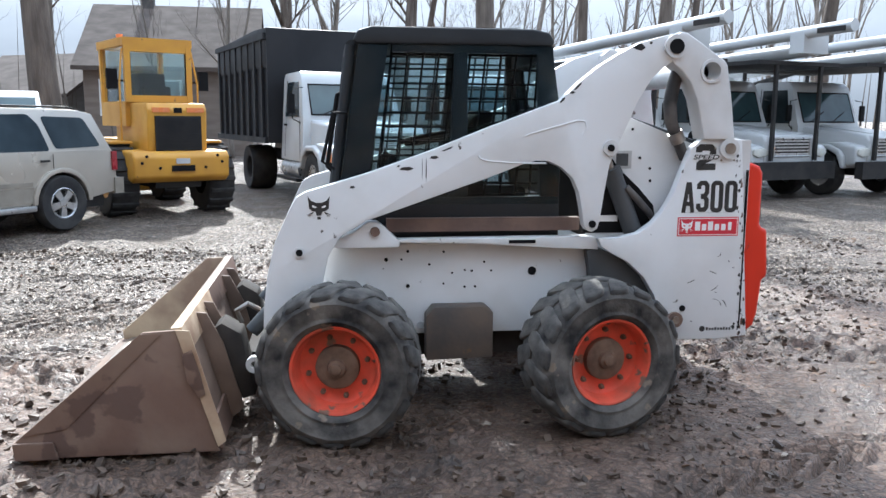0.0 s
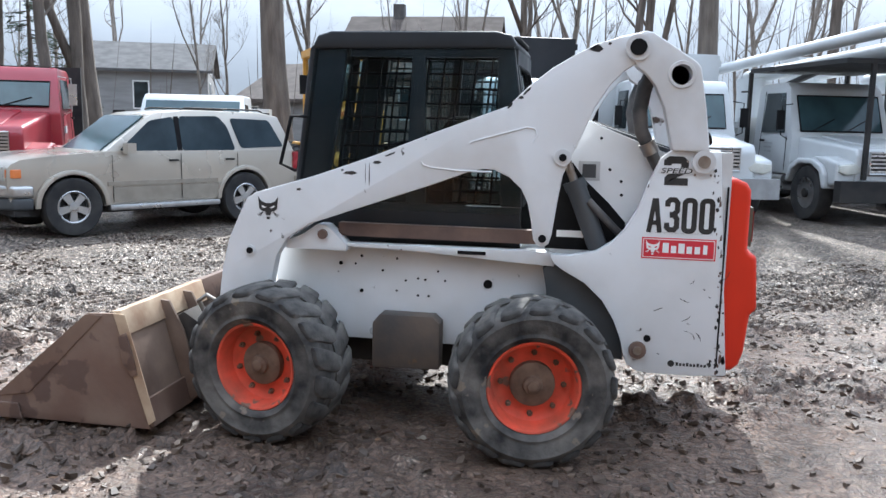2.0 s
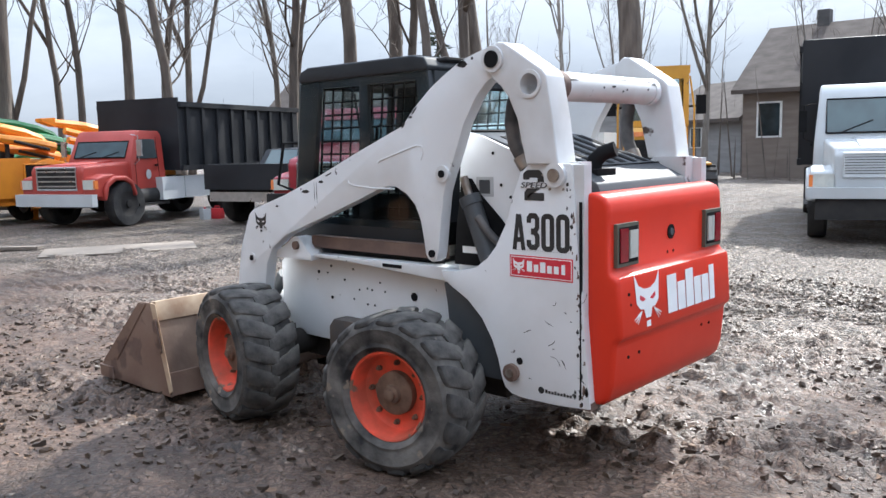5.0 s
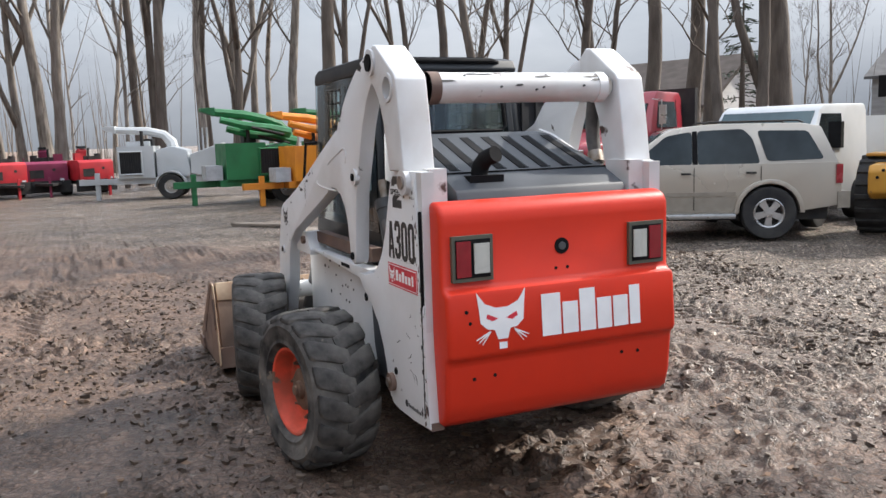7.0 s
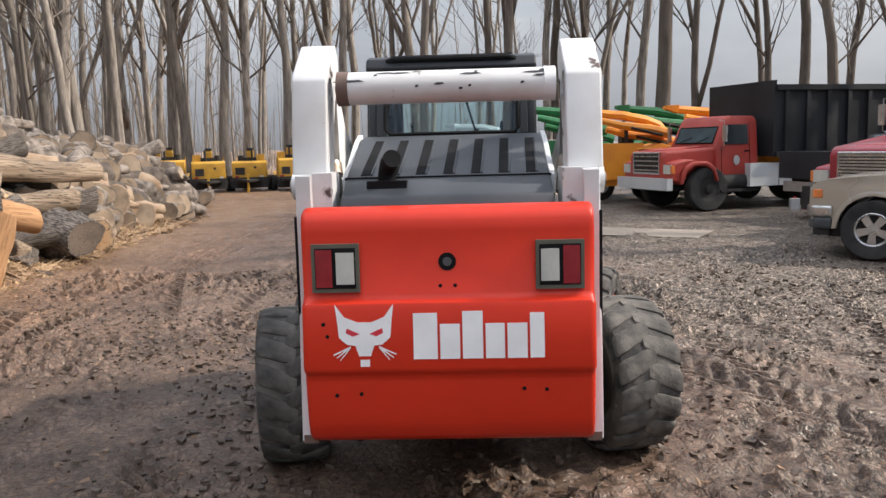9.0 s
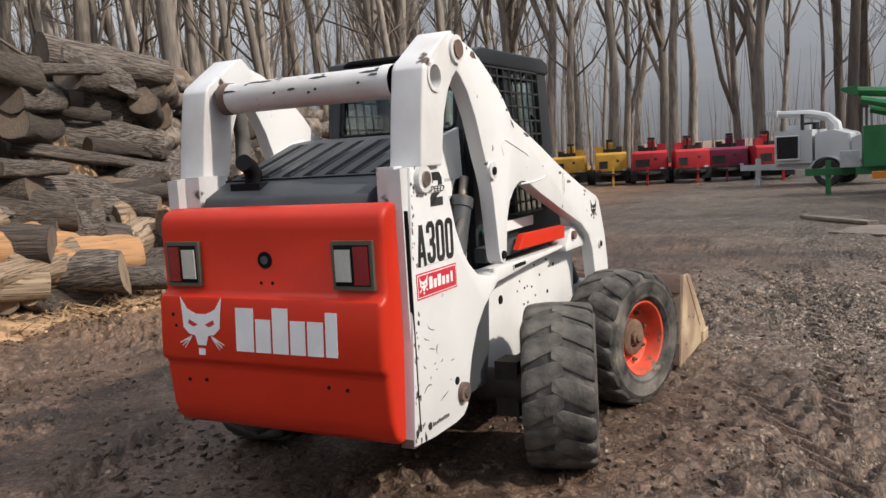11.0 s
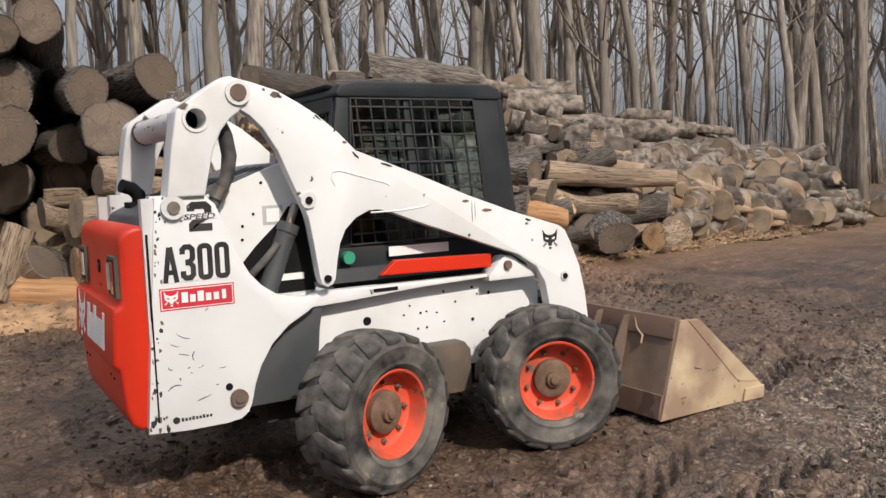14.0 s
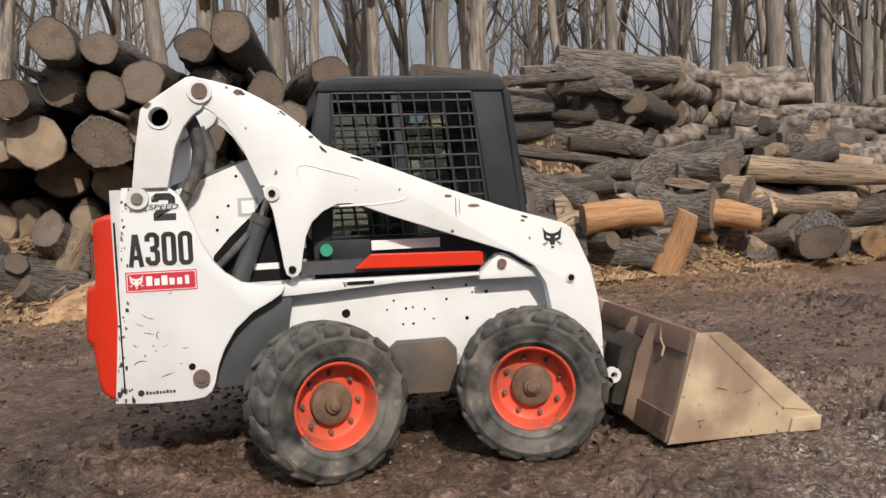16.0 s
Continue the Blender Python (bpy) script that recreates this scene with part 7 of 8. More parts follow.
for s in (-1, 1):
    for name, pts in (("front_side_window", [(0.66, 1.14), (0.14, 1.57), (-0.24, 1.63), (-0.24, 1.13)]), ("door_pillar", [(-0.242, 1.13), (-0.242, 1.63), (-0.318, 1.635), (-0.318, 1.13)]), ("rear_side_window", [(-0.32, 1.13), (-0.32, 1.635), (-0.98, 1.65), (-1.12, 1.50), (-1.22, 1.13)]),
                      ("quarter_window", [(-1.32, 1.16), (-1.18, 1.62), (-1.90, 1.60), (-2.12, 1.18)])):
        part(name, side_pane(pts if name == "door_pillar" else rounded(pts, 0.06), s, 0.80, 0.64, 1.08, 1.73), GASKET_AND_SHADE if name == "door_pillar" else CAR_GLASS, suv, "" if name == "door_pillar" else "tinted side window")
    part("side_step", prism([(0.86, 0.32), (0.86, 0.40), (-0.86, 0.40), (-0.86, 0.32)], s * 0.78, s * 0.92, size=0.02), CHROME, suv, "bright side step", smooth=True)
    part("side_strip", box(-0.86, 0.86, s * 0.846 - 0.008, s * 0.846 + 0.014, 0.66, 0.72, 0.006), SUV_LOWER, suv)
    for cx in (1.34, -1.34):
        ring = arch(cx, 0.50, 13) + arch(cx, 0.435, 13)[::-1]
        part("wheel_flare", prism(ring, s * 0.82, s * 0.885, size=0.012), SUV_TAN, suv, smooth=True)
        road_wheel(suv, cx, s * 0.765, 0.395, 0.25, s, 0.225, CHROME, TYRE_CLEAN, 5)
    for x0, x1 in ((-0.245, 0.775), (-0.88, -0.265)):
        part("door_cladding", box(x0, x1, s * 0.842 - 0.006, s * 0.842 + 0.012, 0.43, 0.645, 0.008), SUV_LOWER, suv, "grey-beige lower door cladding")
    for x in (-0.12, -1.06):
        part("door_handle", box(x - 0.09, x + 0.05, s * 0.846, s * 0.870, 0.985, 1.015, 0.006), CHASSIS, suv)
    for x in (0.78, -0.26, -1.22):
        part("door_seam", box(x - 0.005, x + 0.005, s * 0.8455, s * 0.8475, 0.46, 1.09, 0), GASKET_AND_SHADE, suv)
    part("wing_mirror", box(0.50, 0.62, s * 0.93 - 0.09, s * 0.93 + 0.07, 1.10, 1.25, 0.03), SUV_TAN, suv, smooth=True)
    part("headlamp", box(1.96, 2.150, s * 0.535 - 0.155, s * 0.535 + 0.145, 0.765, 0.94, 0.035), LENS_CLEAR, suv, "clear headlamp", smooth=True)
    part("indicator", prism([(2.142, s * 0.684), (2.128, s * 0.745), (2.075, s * 0.785), (1.97, s * 0.805), (1.97, s * 0.66)], 0.80, 0.915, "z", 0.015, 2), LENS_AMBER, suv, "amber indicator")
    part("tail_lamp", box(-2.36, -2.27, s * 0.76 - 0.08, s * 0.76 + 0.09, 0.82, 1.10, 0.02), LENS_RED, suv, "red tail lamp")
    part("roof_rail", tube([(-0.42, s * 0.56, 1.735), (-0.50, s * 0.56, 1.762), (-1.78, s * 0.56, 1.752), (-1.86, s * 0.56, 1.72)], 0.014, 8), CHASSIS, suv)
part("windscreen", prism([(0.86, 1.125), (0.20, 1.615), (0.205, 1.635), (0.885, 1.13)], -0.62, 0.62), BLUE_GLASS, suv, "bluish windscreen")
part("rear_window", prism([(-2.12, 1.62), (-2.13, 1.60), (-2.325, 1.14), (-2.335, 1.16)], -0.60, 0.60), CAR_GLASS, suv)
part("front_bumper", prism([(1.84, -0.85), (2.10, -0.81), (2.20, -0.60), (2.23, 0), (2.20, 0.60), (2.10, 0.81), (1.84, 0.85)], 0.545, 0.70, "z", 0.04, 3), CHROME, suv, "chromed bumper", smooth=True)
part("bumper_lower", prism([(1.84, -0.84), (2.08, -0.80), (2.18, -0.58), (2.21, 0), (2.18, 0.58), (2.08, 0.80), (1.84, 0.84)], 0.38, 0.543, "z", 0.04, 3), DARK, suv, smooth=True)
part("bumper_skirt", box(1.88, 2.08, -0.78, 0.78, 0.30, 0.378, 0.03), CHASSIS, suv, smooth=True)
part("rear_bumper", box(-2.47, -2.30, -0.85, 0.85, 0.46, 0.70, 0.05), SUV_LOWER, suv, smooth=True)
part("grille", box(2.05, 2.15, -0.36, 0.36, 0.74, 0.93, 0.02), CHASSIS, suv)
for k in range(3):
    part("grille_bar", box(2.146, 2.158, -0.35, 0.35, 0.76 + 0.055 * k, 0.785 + 0.055 * k, 0), CHROME, suv)
part("underbody", box(-2.2, 1.9, -0.70, 0.70, 0.28, 0.50, 0.03), CHASSIS, suv)


def lorry(name, label, at, paint, body=None, body_mat=BOX_BLACK, ribs=0, cab_w=1.02, hood_w=0.86, cab_top=2.45, hood_top=(1.52, 1.42), grille=(0.62, 0.78, 1.36), grille_mat=CHROME,
          bumper=(CHROME, 0.50, 0.78), rear_x=-4.6, wheel_r=0.50, nose=0.95, bars=8, glass=BLUE_GLASS, lamps="square", toolbox=False, tall_roof=False, group="parked trucks"):
    """A bonneted lorry, front axle at the origin, facing +x."""
    t = thing(name, label, "truck", group, at=at)
    hr, hf = hood_top
    hood = [(nose, 0.72), (nose + 0.02, hf - 0.12), (nose - 0.06, hf), (-0.78, hr), (-0.78, 0.72)]
    bm = bmesh.new()
    add_prism(bm, hood, -hood_w, hood_w)
    for v in bm.verts:
        if v.co.x > 0.5:
            v.co.y *= 0.86
    bmesh.ops.recalc_face_normals(bm, faces=bm.faces[:])
    part("bonnet", bevel(bm, 0.13 if lamps == "round" else 0.08, 4, 30), paint, t, smooth=True)
    cab = [(-0.70, 0.78), (-0.70, hr - 0.02), (-1.02, cab_top - 0.12), (-1.16, cab_top), (-2.12, cab_top - 0.01), (-2.22, cab_top - 0.12), (-2.24, 0.78)]
    part("cab", lean_prism(cab, cab_w, cab_w - 0.10, hr - 0.1, cab_top, 0.05), paint, t, smooth=True)
    # windscreen on the sloping front of the cab
    p0, p1 = Vector((-0.70, 0, hr + 0.02)), Vector((-1.02, 0, cab_top - 0.14))
    d = (p1 - p0).normalized()
    out = Vector((d.z, 0, -d.x)) * 0.012
    a, b = p0 + d * 0.08, p1 - d * 0.13
    part("windscreen", prism([(a.x + out.x, a.z + out.z), (b.x + out.x, b.z + out.z), (b.x - out.x, b.z - out.z), (a.x - out.x, a.z - out.z)], -cab_w + 0.20, cab_w - 0.20), glass, t, "reflecting windscreen")
    wy = cab_w - 0.20
    part("windscreen_seal", tube([(a.x + out.x, -wy, a.z + out.z), (a.x + out.x, wy, a.z + out.z), (b.x + out.x, wy, b.z + out.z), (b.x + out.x, -wy, b.z + out.z), (a.x + out.x, -wy, a.z + out.z)], 0.016, 6), GASKET_AND_SHADE, t)
    part("bonnet_ridge", prism([(nose - 0.16, hf - 0.02), (nose - 0.20, hf + 0.030), (-0.72, hr + 0.034), (-0.76, hr - 0.03)], -hood_w * 0.46, hood_w * 0.46, size=0.018, segments=3), paint, t, smooth=True)
    part("wiper", tube([a + out * 1.6 + Vector((0, 0.1, 0)), a.lerp(b, 0.35) + out * 1.6 + Vector((0, 0.55, 0))], 0.010, 5), GASKET_AND_SHADE, t)
    part("wiper", tube([a + out * 1.6 + Vector((0, -0.6, 0)), a.lerp(b, 0.35) + out * 1.6 + Vector((0, -0.12, 0))], 0.010, 5), GASKET_AND_SHADE, t)
    for s in (-1, 1):
        part("side_window", side_pane([(-0.98, hr + 0.06), (-1.14, cab_top - 0.20), (-1.86, cab_top - 0.20), (-1.86, hr + 0.06)], s, cab_w, cab_w - 0.10, hr - 0.1, cab_top), CAR_GLASS, t)
        part("door_seam", side_pane([(-1.93, 0.85), (-1.93, cab_top - 0.16), (-1.915, cab_top - 0.16), (-1.915, 0.85)], s, cab_w, cab_w - 0.10, hr - 0.1, cab_top, 0.003, 0.006), GASKET_AND_SHADE, t)
        part("door_seam", side_pane([(-0.90, 0.85), (-0.90, hr), (-0.885, hr), (-0.885, 0.85)], s, cab_w, cab_w - 0.10, hr - 0.1, cab_top, 0.003, 0.006), GASKET_AND_SHADE, t)
        part("door_handle", box(-1.84, -1.70, s * (cab_w + 0.004), s * (cab_w + 0.034), hr - 0.12, hr - 0.08, 0.006), GASKET_AND_SHADE, t)
        m = part("mirror", box(-0.86, -0.80, s * (cab_w + 0.17) - 0.065, s * (cab_w + 0.17) + 0.065, hr + 0.12, hr + 0.48, 0.025), GASKET_AND_SHADE if paint is TRUCK_WHITE else CHROME, t)
        part("mirror_arm", tube([(-0.84, s * (cab_w - 0.06), hr + 0.60), (-0.82, s * (cab_w + 0.15), hr + 0.57), (-0.82, s * (cab_w + 0.15), hr + 0.02), (-0.88, s * (cab_w - 0.02), hr - 0.06)], 0.011, 6), GASKET_AND_SHADE if paint is TRUCK_WHITE else CHROME, m)
        fender = [(0.66, 0.62), (0.64, 0.86), (0.52, 1.02), (0.24, 1.12), (-0.24, 1.12), (-0.52, 1.00), (-0.66, 0.70), (-0.58, 0.66), (-0.46, 0.90), (-0.20, 1.02), (0.20, 1.02), (0.46, 0.90), (0.58, 0.62)]
        part("fender", prism(fender, s * 0.70, s * 1.12, size=0.04, segments=3), paint, t, smooth=True)
        part("front_wing", prism([(nose - 0.02, 0.70), (nose - 0.04, 1.10), (0.45, 1.18), (0.10, 1.16), (0.52, 1.00), (0.64, 0.86), (0.66, 0.66)], s * 0.70, s * 1.06, size=0.10 if lamps == "round" else 0.06, segments=4), paint, t, smooth=True)
        if lamps == "round":
            lamp = part("headlamp", prism([(0.60, 0.98), (0.66, 0.90), (0.90, 0.87), (1.03, 0.93), (1.02, 1.04), (0.74, 1.07)], nose - 0.10, nose + 0.012, "x", 0.02, 3), LENS_CLEAR, t, "clear swept headlamp", smooth=True)
            if s < 0:
                lamp.data.transform(Matrix.Diagonal((1, -1, 1, 1)))
                lamp.data.flip_normals()
        else:
            lamp = part("headlamp", box(nose - 0.08, nose + 0.015, s * 0.88 - 0.15, s * 0.88 + 0.15, 0.86, 1.06, 0.02), LENS_CLEAR, t, "clear headlamp")
        if lamps != "round":
            part("indicator", box(nose - 0.10, nose + 0.018, s * 1.02, s * 1.075, 0.87, 1.05, 0.008), LENS_AMBER, lamp)
        road_wheel(t, 0, s * 0.93, wheel_r, 0.28, s, wheel_r * 0.56, CHROME if paint is TRUCK_WHITE else CHASSIS, spokes=0, dish=-0.25)
        road_wheel(t, rear_x, s * 0.86, wheel_r, 0.56, s, wheel_r * 0.56, CHASSIS, spokes=0, dish=0.6)
        part("step", box(-2.1, -0.75, s * 0.98 - 0.16, s * 0.98 + 0.10, 0.42, 0.48, 0.01), CHASSIS, t)
        part("fuel_tank", tube([(-2.15, s * 0.82, 0.62), (-0.95, s * 0.82, 0.62)], 0.22, 18), CHROME if not toolbox else CHASSIS, t, smooth=True)
        if toolbox:
            for k in range(2):
                part("toolbox", box(-3.55 + 0.92 * k, -2.66 + 0.92 * k, s * 1.10 - 0.22, s * 1.10 + 0.03, 0.52, 1.04, 0.015), TRUCK_WHITE, t, "pale steel toolbox")
    gw, g0, g1 = grille
    part("grille", box(nose - 0.03, nose + 0.018, -gw, gw, g0, g1, 0.015), CHASSIS, t)
    part("grille_surround", tube([(nose + 0.02, -gw, g0), (nose + 0.02, gw, g0), (nose + 0.02, gw, g1), (nose + 0.02, -gw, g1), (nose + 0.02, -gw, g0)], 0.025, 6), grille_mat, t)
    for k in range(bars):
        z = g0 + (g1 - g0) * (k + 0.7) / (bars + 0.4)
        part("grille_bar", box(nose + 0.015, nose + 0.035, -gw, gw, z - 0.018, z + 0.012, 0.004), grille_mat, t)
    bm_mat, b0, b1 = bumper
    part("bumper", box(nose + 0.0, nose + 0.20, -hood_w - 0.24, hood_w + 0.24, b0, b1, 0.035), bm_mat, t, smooth=True)
    for s in (-1, 1):
        part("frame_rail", box(-7.2 if body else -6, 0.9, s * 0.43 - 0.05, s * 0.43 + 0.05, 0.66, 0.92, 0), CHASSIS, t)
    part("engine", box(-0.9, 0.85, -0.55, 0.55, 0.45, 0.75, 0.04), CHASSIS, t)
    part("exhaust_stack", tube([(-2.38, -0.70, 0.8), (-2.38, -0.70, cab_top - 0.05)], 0.06, 12), CHASSIS if paint is not TRUCK_WHITE else CHROME, t, smooth=True)
    if body:
        x0, x1, z0, z1 = body
        bx = part("box_body", box(x1, x0, -1.20, 1.20, z0, z1, 0.03), body_mat, t, "tall steel box body" if body_mat is BOX_BLACK else "white chip box body", smooth=True)
        n = ribs
        for s in (-1, 1):
            for k in range(n):
                x = x1 + (x0 - x1) * (k + 0.5) / n
                part("box_rib", box(x - 0.05, x + 0.05, s * 1.20, s * 1.265, z0 + 0.04, z1 - 0.06, 0.012), body_mat, bx)
            for z in (z0 + 0.05, z1 - 0.06):
                part("box_rail", box(x1, x0, s * 1.20, s * 1.28, z - 0.06, z + 0.06, 0.012), body_mat, bx)
        part("box_headboard", box(x0 - 0.02, x0 + 0.05, -1.22, 1.22, z0, z1 + 0.10, 0.02), body_mat, bx)
        if tall_roof:
            part("cab_protector", prism([(x0, z1 - 0.7), (x0, z1 + 0.12), (x0 - 1.0, z1 + 0.14), (x1 + 0.4, z1 + 0.02), (x1, z1 - 0.1), (x1, z1 - 0.7)], -1.24, 1.24, size=0.08), body_mat, bx, smooth=True)
    return t


white_dump = lorry("dump_truck", "white bonneted dump truck with a tall black box", heading(-0.05, 10.65, 0.32, -0.947), TRUCK_WHITE, body=(-2.45, -7.2, 1.10, 3.30), ribs=8, cab_top=2.50, hood_top=(1.58, 1.46),
                   grille=(0.60, 1.02, 1.36), bars=8, grille_mat=TRUCK_WHITE, bumper=(TRUCK_WHITE, 0.70, 0.86), tall_roof=True)
# black block filling the space below the slim bumper
part("lower_guard", box(0.90, 1.10, -0.98, 0.98, 0.38, 0.69, 0.03), CHASSIS, white_dump, "black block below the bumper")
chip_truck = lorry("chip_truck", "white bonneted truck with a tall white chip box", heading(2.60, 10.72, 0.22, -0.975), TRUCK_WHITE, body=(-2.45, -8.2, 1.05, 2.98), body_mat=TRUCK_WHITE, ribs=3, cab_top=2.50, hood_top=(1.52, 1.36),
                   grille=(0.46, 0.92, 1.30), bars=6, bumper=(BUMPER_GREY, 0.46, 0.80), lamps="round")
part("bumper_slot", box(1.149, 1.153, -0.55, 0.55, 0.56, 0.68, 0), CHASSIS, chip_truck)


def bucket_truck(x, y):
    t = lorry("bucket_truck", "white aerial bucket truck with its boom folded over the cab", heading(x, y, 0.30, -0.954), TRUCK_WHITE, body=(-2.5, -7.6, 0.95, 1.75), body_mat=TRUCK_WHITE, ribs=4, cab_top=2.52,
              hood_top=(1.50, 1.34), grille=(0.50, 0.90, 1.26), bars=5, bumper=(CHASSIS, 0.42, 0.78), group="bucket trucks", lamps="round")
    part("turret", tube([(-4.3, 0, 1.75), (-4.3, 0, 2.75)], 0.38, 18), TRUCK_WHITE, t, smooth=True)
    boom = part("lower_boom", tube([(-4.9, 0.12, 2.80), (1.2, 0.12, 3.06)], 0.15, 12), TRUCK_WHITE, t, "white folded boom", smooth=True)
    part("upper_boom", tube([(-6.4, -0.28, 2.98), (2.5, -0.28, 3.40)], 0.12, 12), TRUCK_WHITE, t, "white folded boom", smooth=True)
    part("boom_cylinder", tube([(-3.6, 0.12, 2.45), (-1.6, 0.12, 2.86)], 0.07, 10), CHASSIS, boom, smooth=True)
    part("boom_knuckle", box(1.1, 1.45, -0.40, 0.28, 2.95, 3.34, 0.06), TRUCK_WHITE, t, smooth=True)
    part("boom_marking", box(1.75, 2.40, -0.405, -0.395, 3.30, 3.40, 0), CHASSIS, t)
    part("brush_canopy", box(-2.3, 1.05, -1.12, 1.12, 2.74, 2.82, 0.02), CHASSIS, t, "black steel canopy over the cab")
    for s in (-1, 1):
        part("canopy_post", box(0.98, 1.05, s * 0.62 - 0.035, s * 0.62 + 0.035, 0.80, 2.76, 0.008), CHASSIS, t)
        part("canopy_post", box(-2.42, -2.35, s * 1.05 - 0.035, s * 1.05 + 0.035, 1.0, 2.76, 0.008), CHASSIS, t)
        for k in range(4):
            part("ladder_rung", tube([(-2.42, s * 1.05, 1.3 + 0.36 * k), (-2.75, s * 1.05, 1.3 + 0.36 * k)], 0.02, 6), CHASSIS, t)
    for k in range(3):
        part("door_bar", box(-1.72 + 0.02 * k, -1.38 - 0.02 * k, -1.03, -1.024, 1.34 - 0.08 * k, 1.37 - 0.08 * k, 0), DECAL_GREY, t)
    part("bucket", box(-7.4, -6.5, -0.75, 0.05, 2.55, 3.45, 0.06), TRUCK_WHITE, t, "white fibreglass bucket", smooth=True)
    return t


for x, y in ((5.65, 11.55), (8.5, 12.3), (11.0, 12.6)):
    bucket_truck(x, y)

red_truck = lorry("flatbed_truck", "red bonneted truck with a chromed grille", heading(-8.72, 7.05, 0.44, -0.90), TRUCK_RED, cab_top=2.42, hood_top=(1.66, 1.44), grille=(0.52, 0.86, 1.34), bars=9, bumper=(CHASSIS, 0.42, 0.80), rear_x=-4.4,
                  hood_w=0.84)
part("rack", box(-2.62, -2.50, -1.10, 1.10, 0.95, 2.50, 0.02), CHASSIS, red_truck, "black headboard rack")
part("flat_bed", box(-7.0, -2.62, -1.15, 1.15, 0.98, 1.10, 0.01), CHASSIS, red_truck)
part("door_number", box(-1.20, -1.06, 0.985, 1.022, 1.30, 1.42, 0), DECAL_GREY, red_truck)
old_dump = lorry("dump_truck", "faded red bonneted dump truck with a black ribbed box", heading(-14.9, 4.95, 0.33, -0.944), TRUCK_ORANGE, body=(-2.45, -7.6, 1.18, 2.78), ribs=9, cab_top=2.12, hood_top=(1.42, 1.36),
                 grille=(0.56, 0.86, 1.32), bars=4, bumper=(TRUCK_WHITE, 0.50, 0.76), toolbox=True, cab_w=0.95)
part("door_emblem", tube([(-1.42, 0.945, 1.12), (-1.42, 0.958, 1.12)], 0.11, 16), DECAL_GREY, old_dump)
# a short nose and cab: everything ahead of the box closes up towards the bumper
for ob in old_dump.children:
    if ob.name.startswith("wheel"):
        if ob.matrix_basis.translation.x < -2:
            ob.matrix_basis = Matrix.Translation((0.85, 0, 0)) @ ob.matrix_basis
        continue
    for piece in [ob] + list(ob.children):
        for v in piece.data.vertices:
            v.co.x = 0.95 - (0.95 - v.co.x) * 0.733 if v.co.x > -2.24 else v.co.x + 0.85

# black pickup between them
pickup = thing("pickup_truck", "black pickup truck with a raised steel flatbed", "truck", at=heading(-12.3, 9.3, 0.30, -0.95))
part("body", prism([(2.6, 0.55), (2.6, 0.98), (1.2, 1.12), (0.7, 1.62), (-0.7, 1.66), (-0.9, 1.12), (-0.95, 0.55)], -0.92, 0.92, size=0.05), BOX_BLACK, pickup, smooth=True)
part("windscreen", prism([(1.14, 1.16), (0.74, 1.58), (0.76, 1.60), (1.17, 1.17)], -0.72, 0.72), BLUE_GLASS, pickup)
part("front_frame", box(2.55, 2.75, -1.10, 1.10, 0.78, 1.32, 0.03), BOX_BLACK, pickup, "black steel front guard")
part("flat_bed", box(-3.2, -1.0, -1.0, 1.0, 0.95, 1.12, 0.02), BOX_BLACK, pickup)
part("bumper", box(2.5, 2.72, -1.0, 1.0, 0.52, 0.72, 0.03), CHROME, pickup)
for s in (-1, 1):
    for x in (1.9, -2.0):
        road_wheel(pickup, x, s * 0.86, 0.42, 0.28, s, 0.22, CHASSIS, spokes=0)

# white van seen over the estate car
van = thing("van", "white van with a wide windscreen and black door mirrors", "van", at=heading(-6.50, 10.0, 0.34, -0.94))
part("body", lean_prism([(1.9, 0.45), (1.95, 0.95), (1.55, 1.22), (0.95, 1.93), (0.78, 2.02), (-1.0, 2.04), (-1.1, 1.95), (-1.1, 0.45)], 0.95, 0.86, 1.1, 2.05, 0.05), TRUCK_WHITE, van, smooth=True)
p0, p1 = Vector((1.52, 0, 1.27)), Vector((0.98, 0, 1.90))
part("windscreen", prism([(p0.x + 0.012, p0.z + 0.01), (p1.x + 0.012, p1.z + 0.01), (p1.x - 0.01, p1.z - 0.01), (p0.x - 0.01, p0.z - 0.01)], -0.80, 0.80), BLUE_GLASS, van, "reflecting windscreen")
for s in (-1, 1):
    part("side_window", side_pane([(1.30, 1.28), (0.92, 1.86), (0.10, 1.86), (0.10, 1.28)], s, 0.95, 0.86, 1.1, 2.05), CAR_GLASS, van)
    part("door_mirror", box(1.10, 1.22, s * 1.22 - 0.10, s * 1.22 + 0.10, 1.30, 1.72, 0.03), GASKET_AND_SHADE, van)
    part("mirror_arm", tube([(1.12, s * 0.98, 1.36), (1.15, s * 1.16, 1.45)], 0.02, 6), GASKET_AND_SHADE, van)
    part("headlamp", box(1.86, 1.965, s * 0.78 - 0.14, s * 0.78 + 0.14, 0.78, 0.98, 0.02), LENS_CLEAR, van)
    for x in (1.2, -0.6):
        road_wheel(van, x, s * 0.90, 0.36, 0.24, s, 0.2, CHROME, spokes=0)
part("bumper", box(1.85, 2.05, -0.98, 0.98, 0.42, 0.66, 0.04), CHASSIS, van)
box_body = thing("box_trailer", "pale box body with open dark doors beside the van", "trailer", at=heading(-6.85, 11.95, 0.34, -0.94))
part("body", box(-1.6, 0, -0.85, 0.85, 0.75, 1.82, 0.03), TRUCK_WHITE, box_body)
part("door_opening", box(0.0, 0.02, -0.80, -0.1, 0.8, 1.75, 0), GASKET_AND_SHADE, box_body)
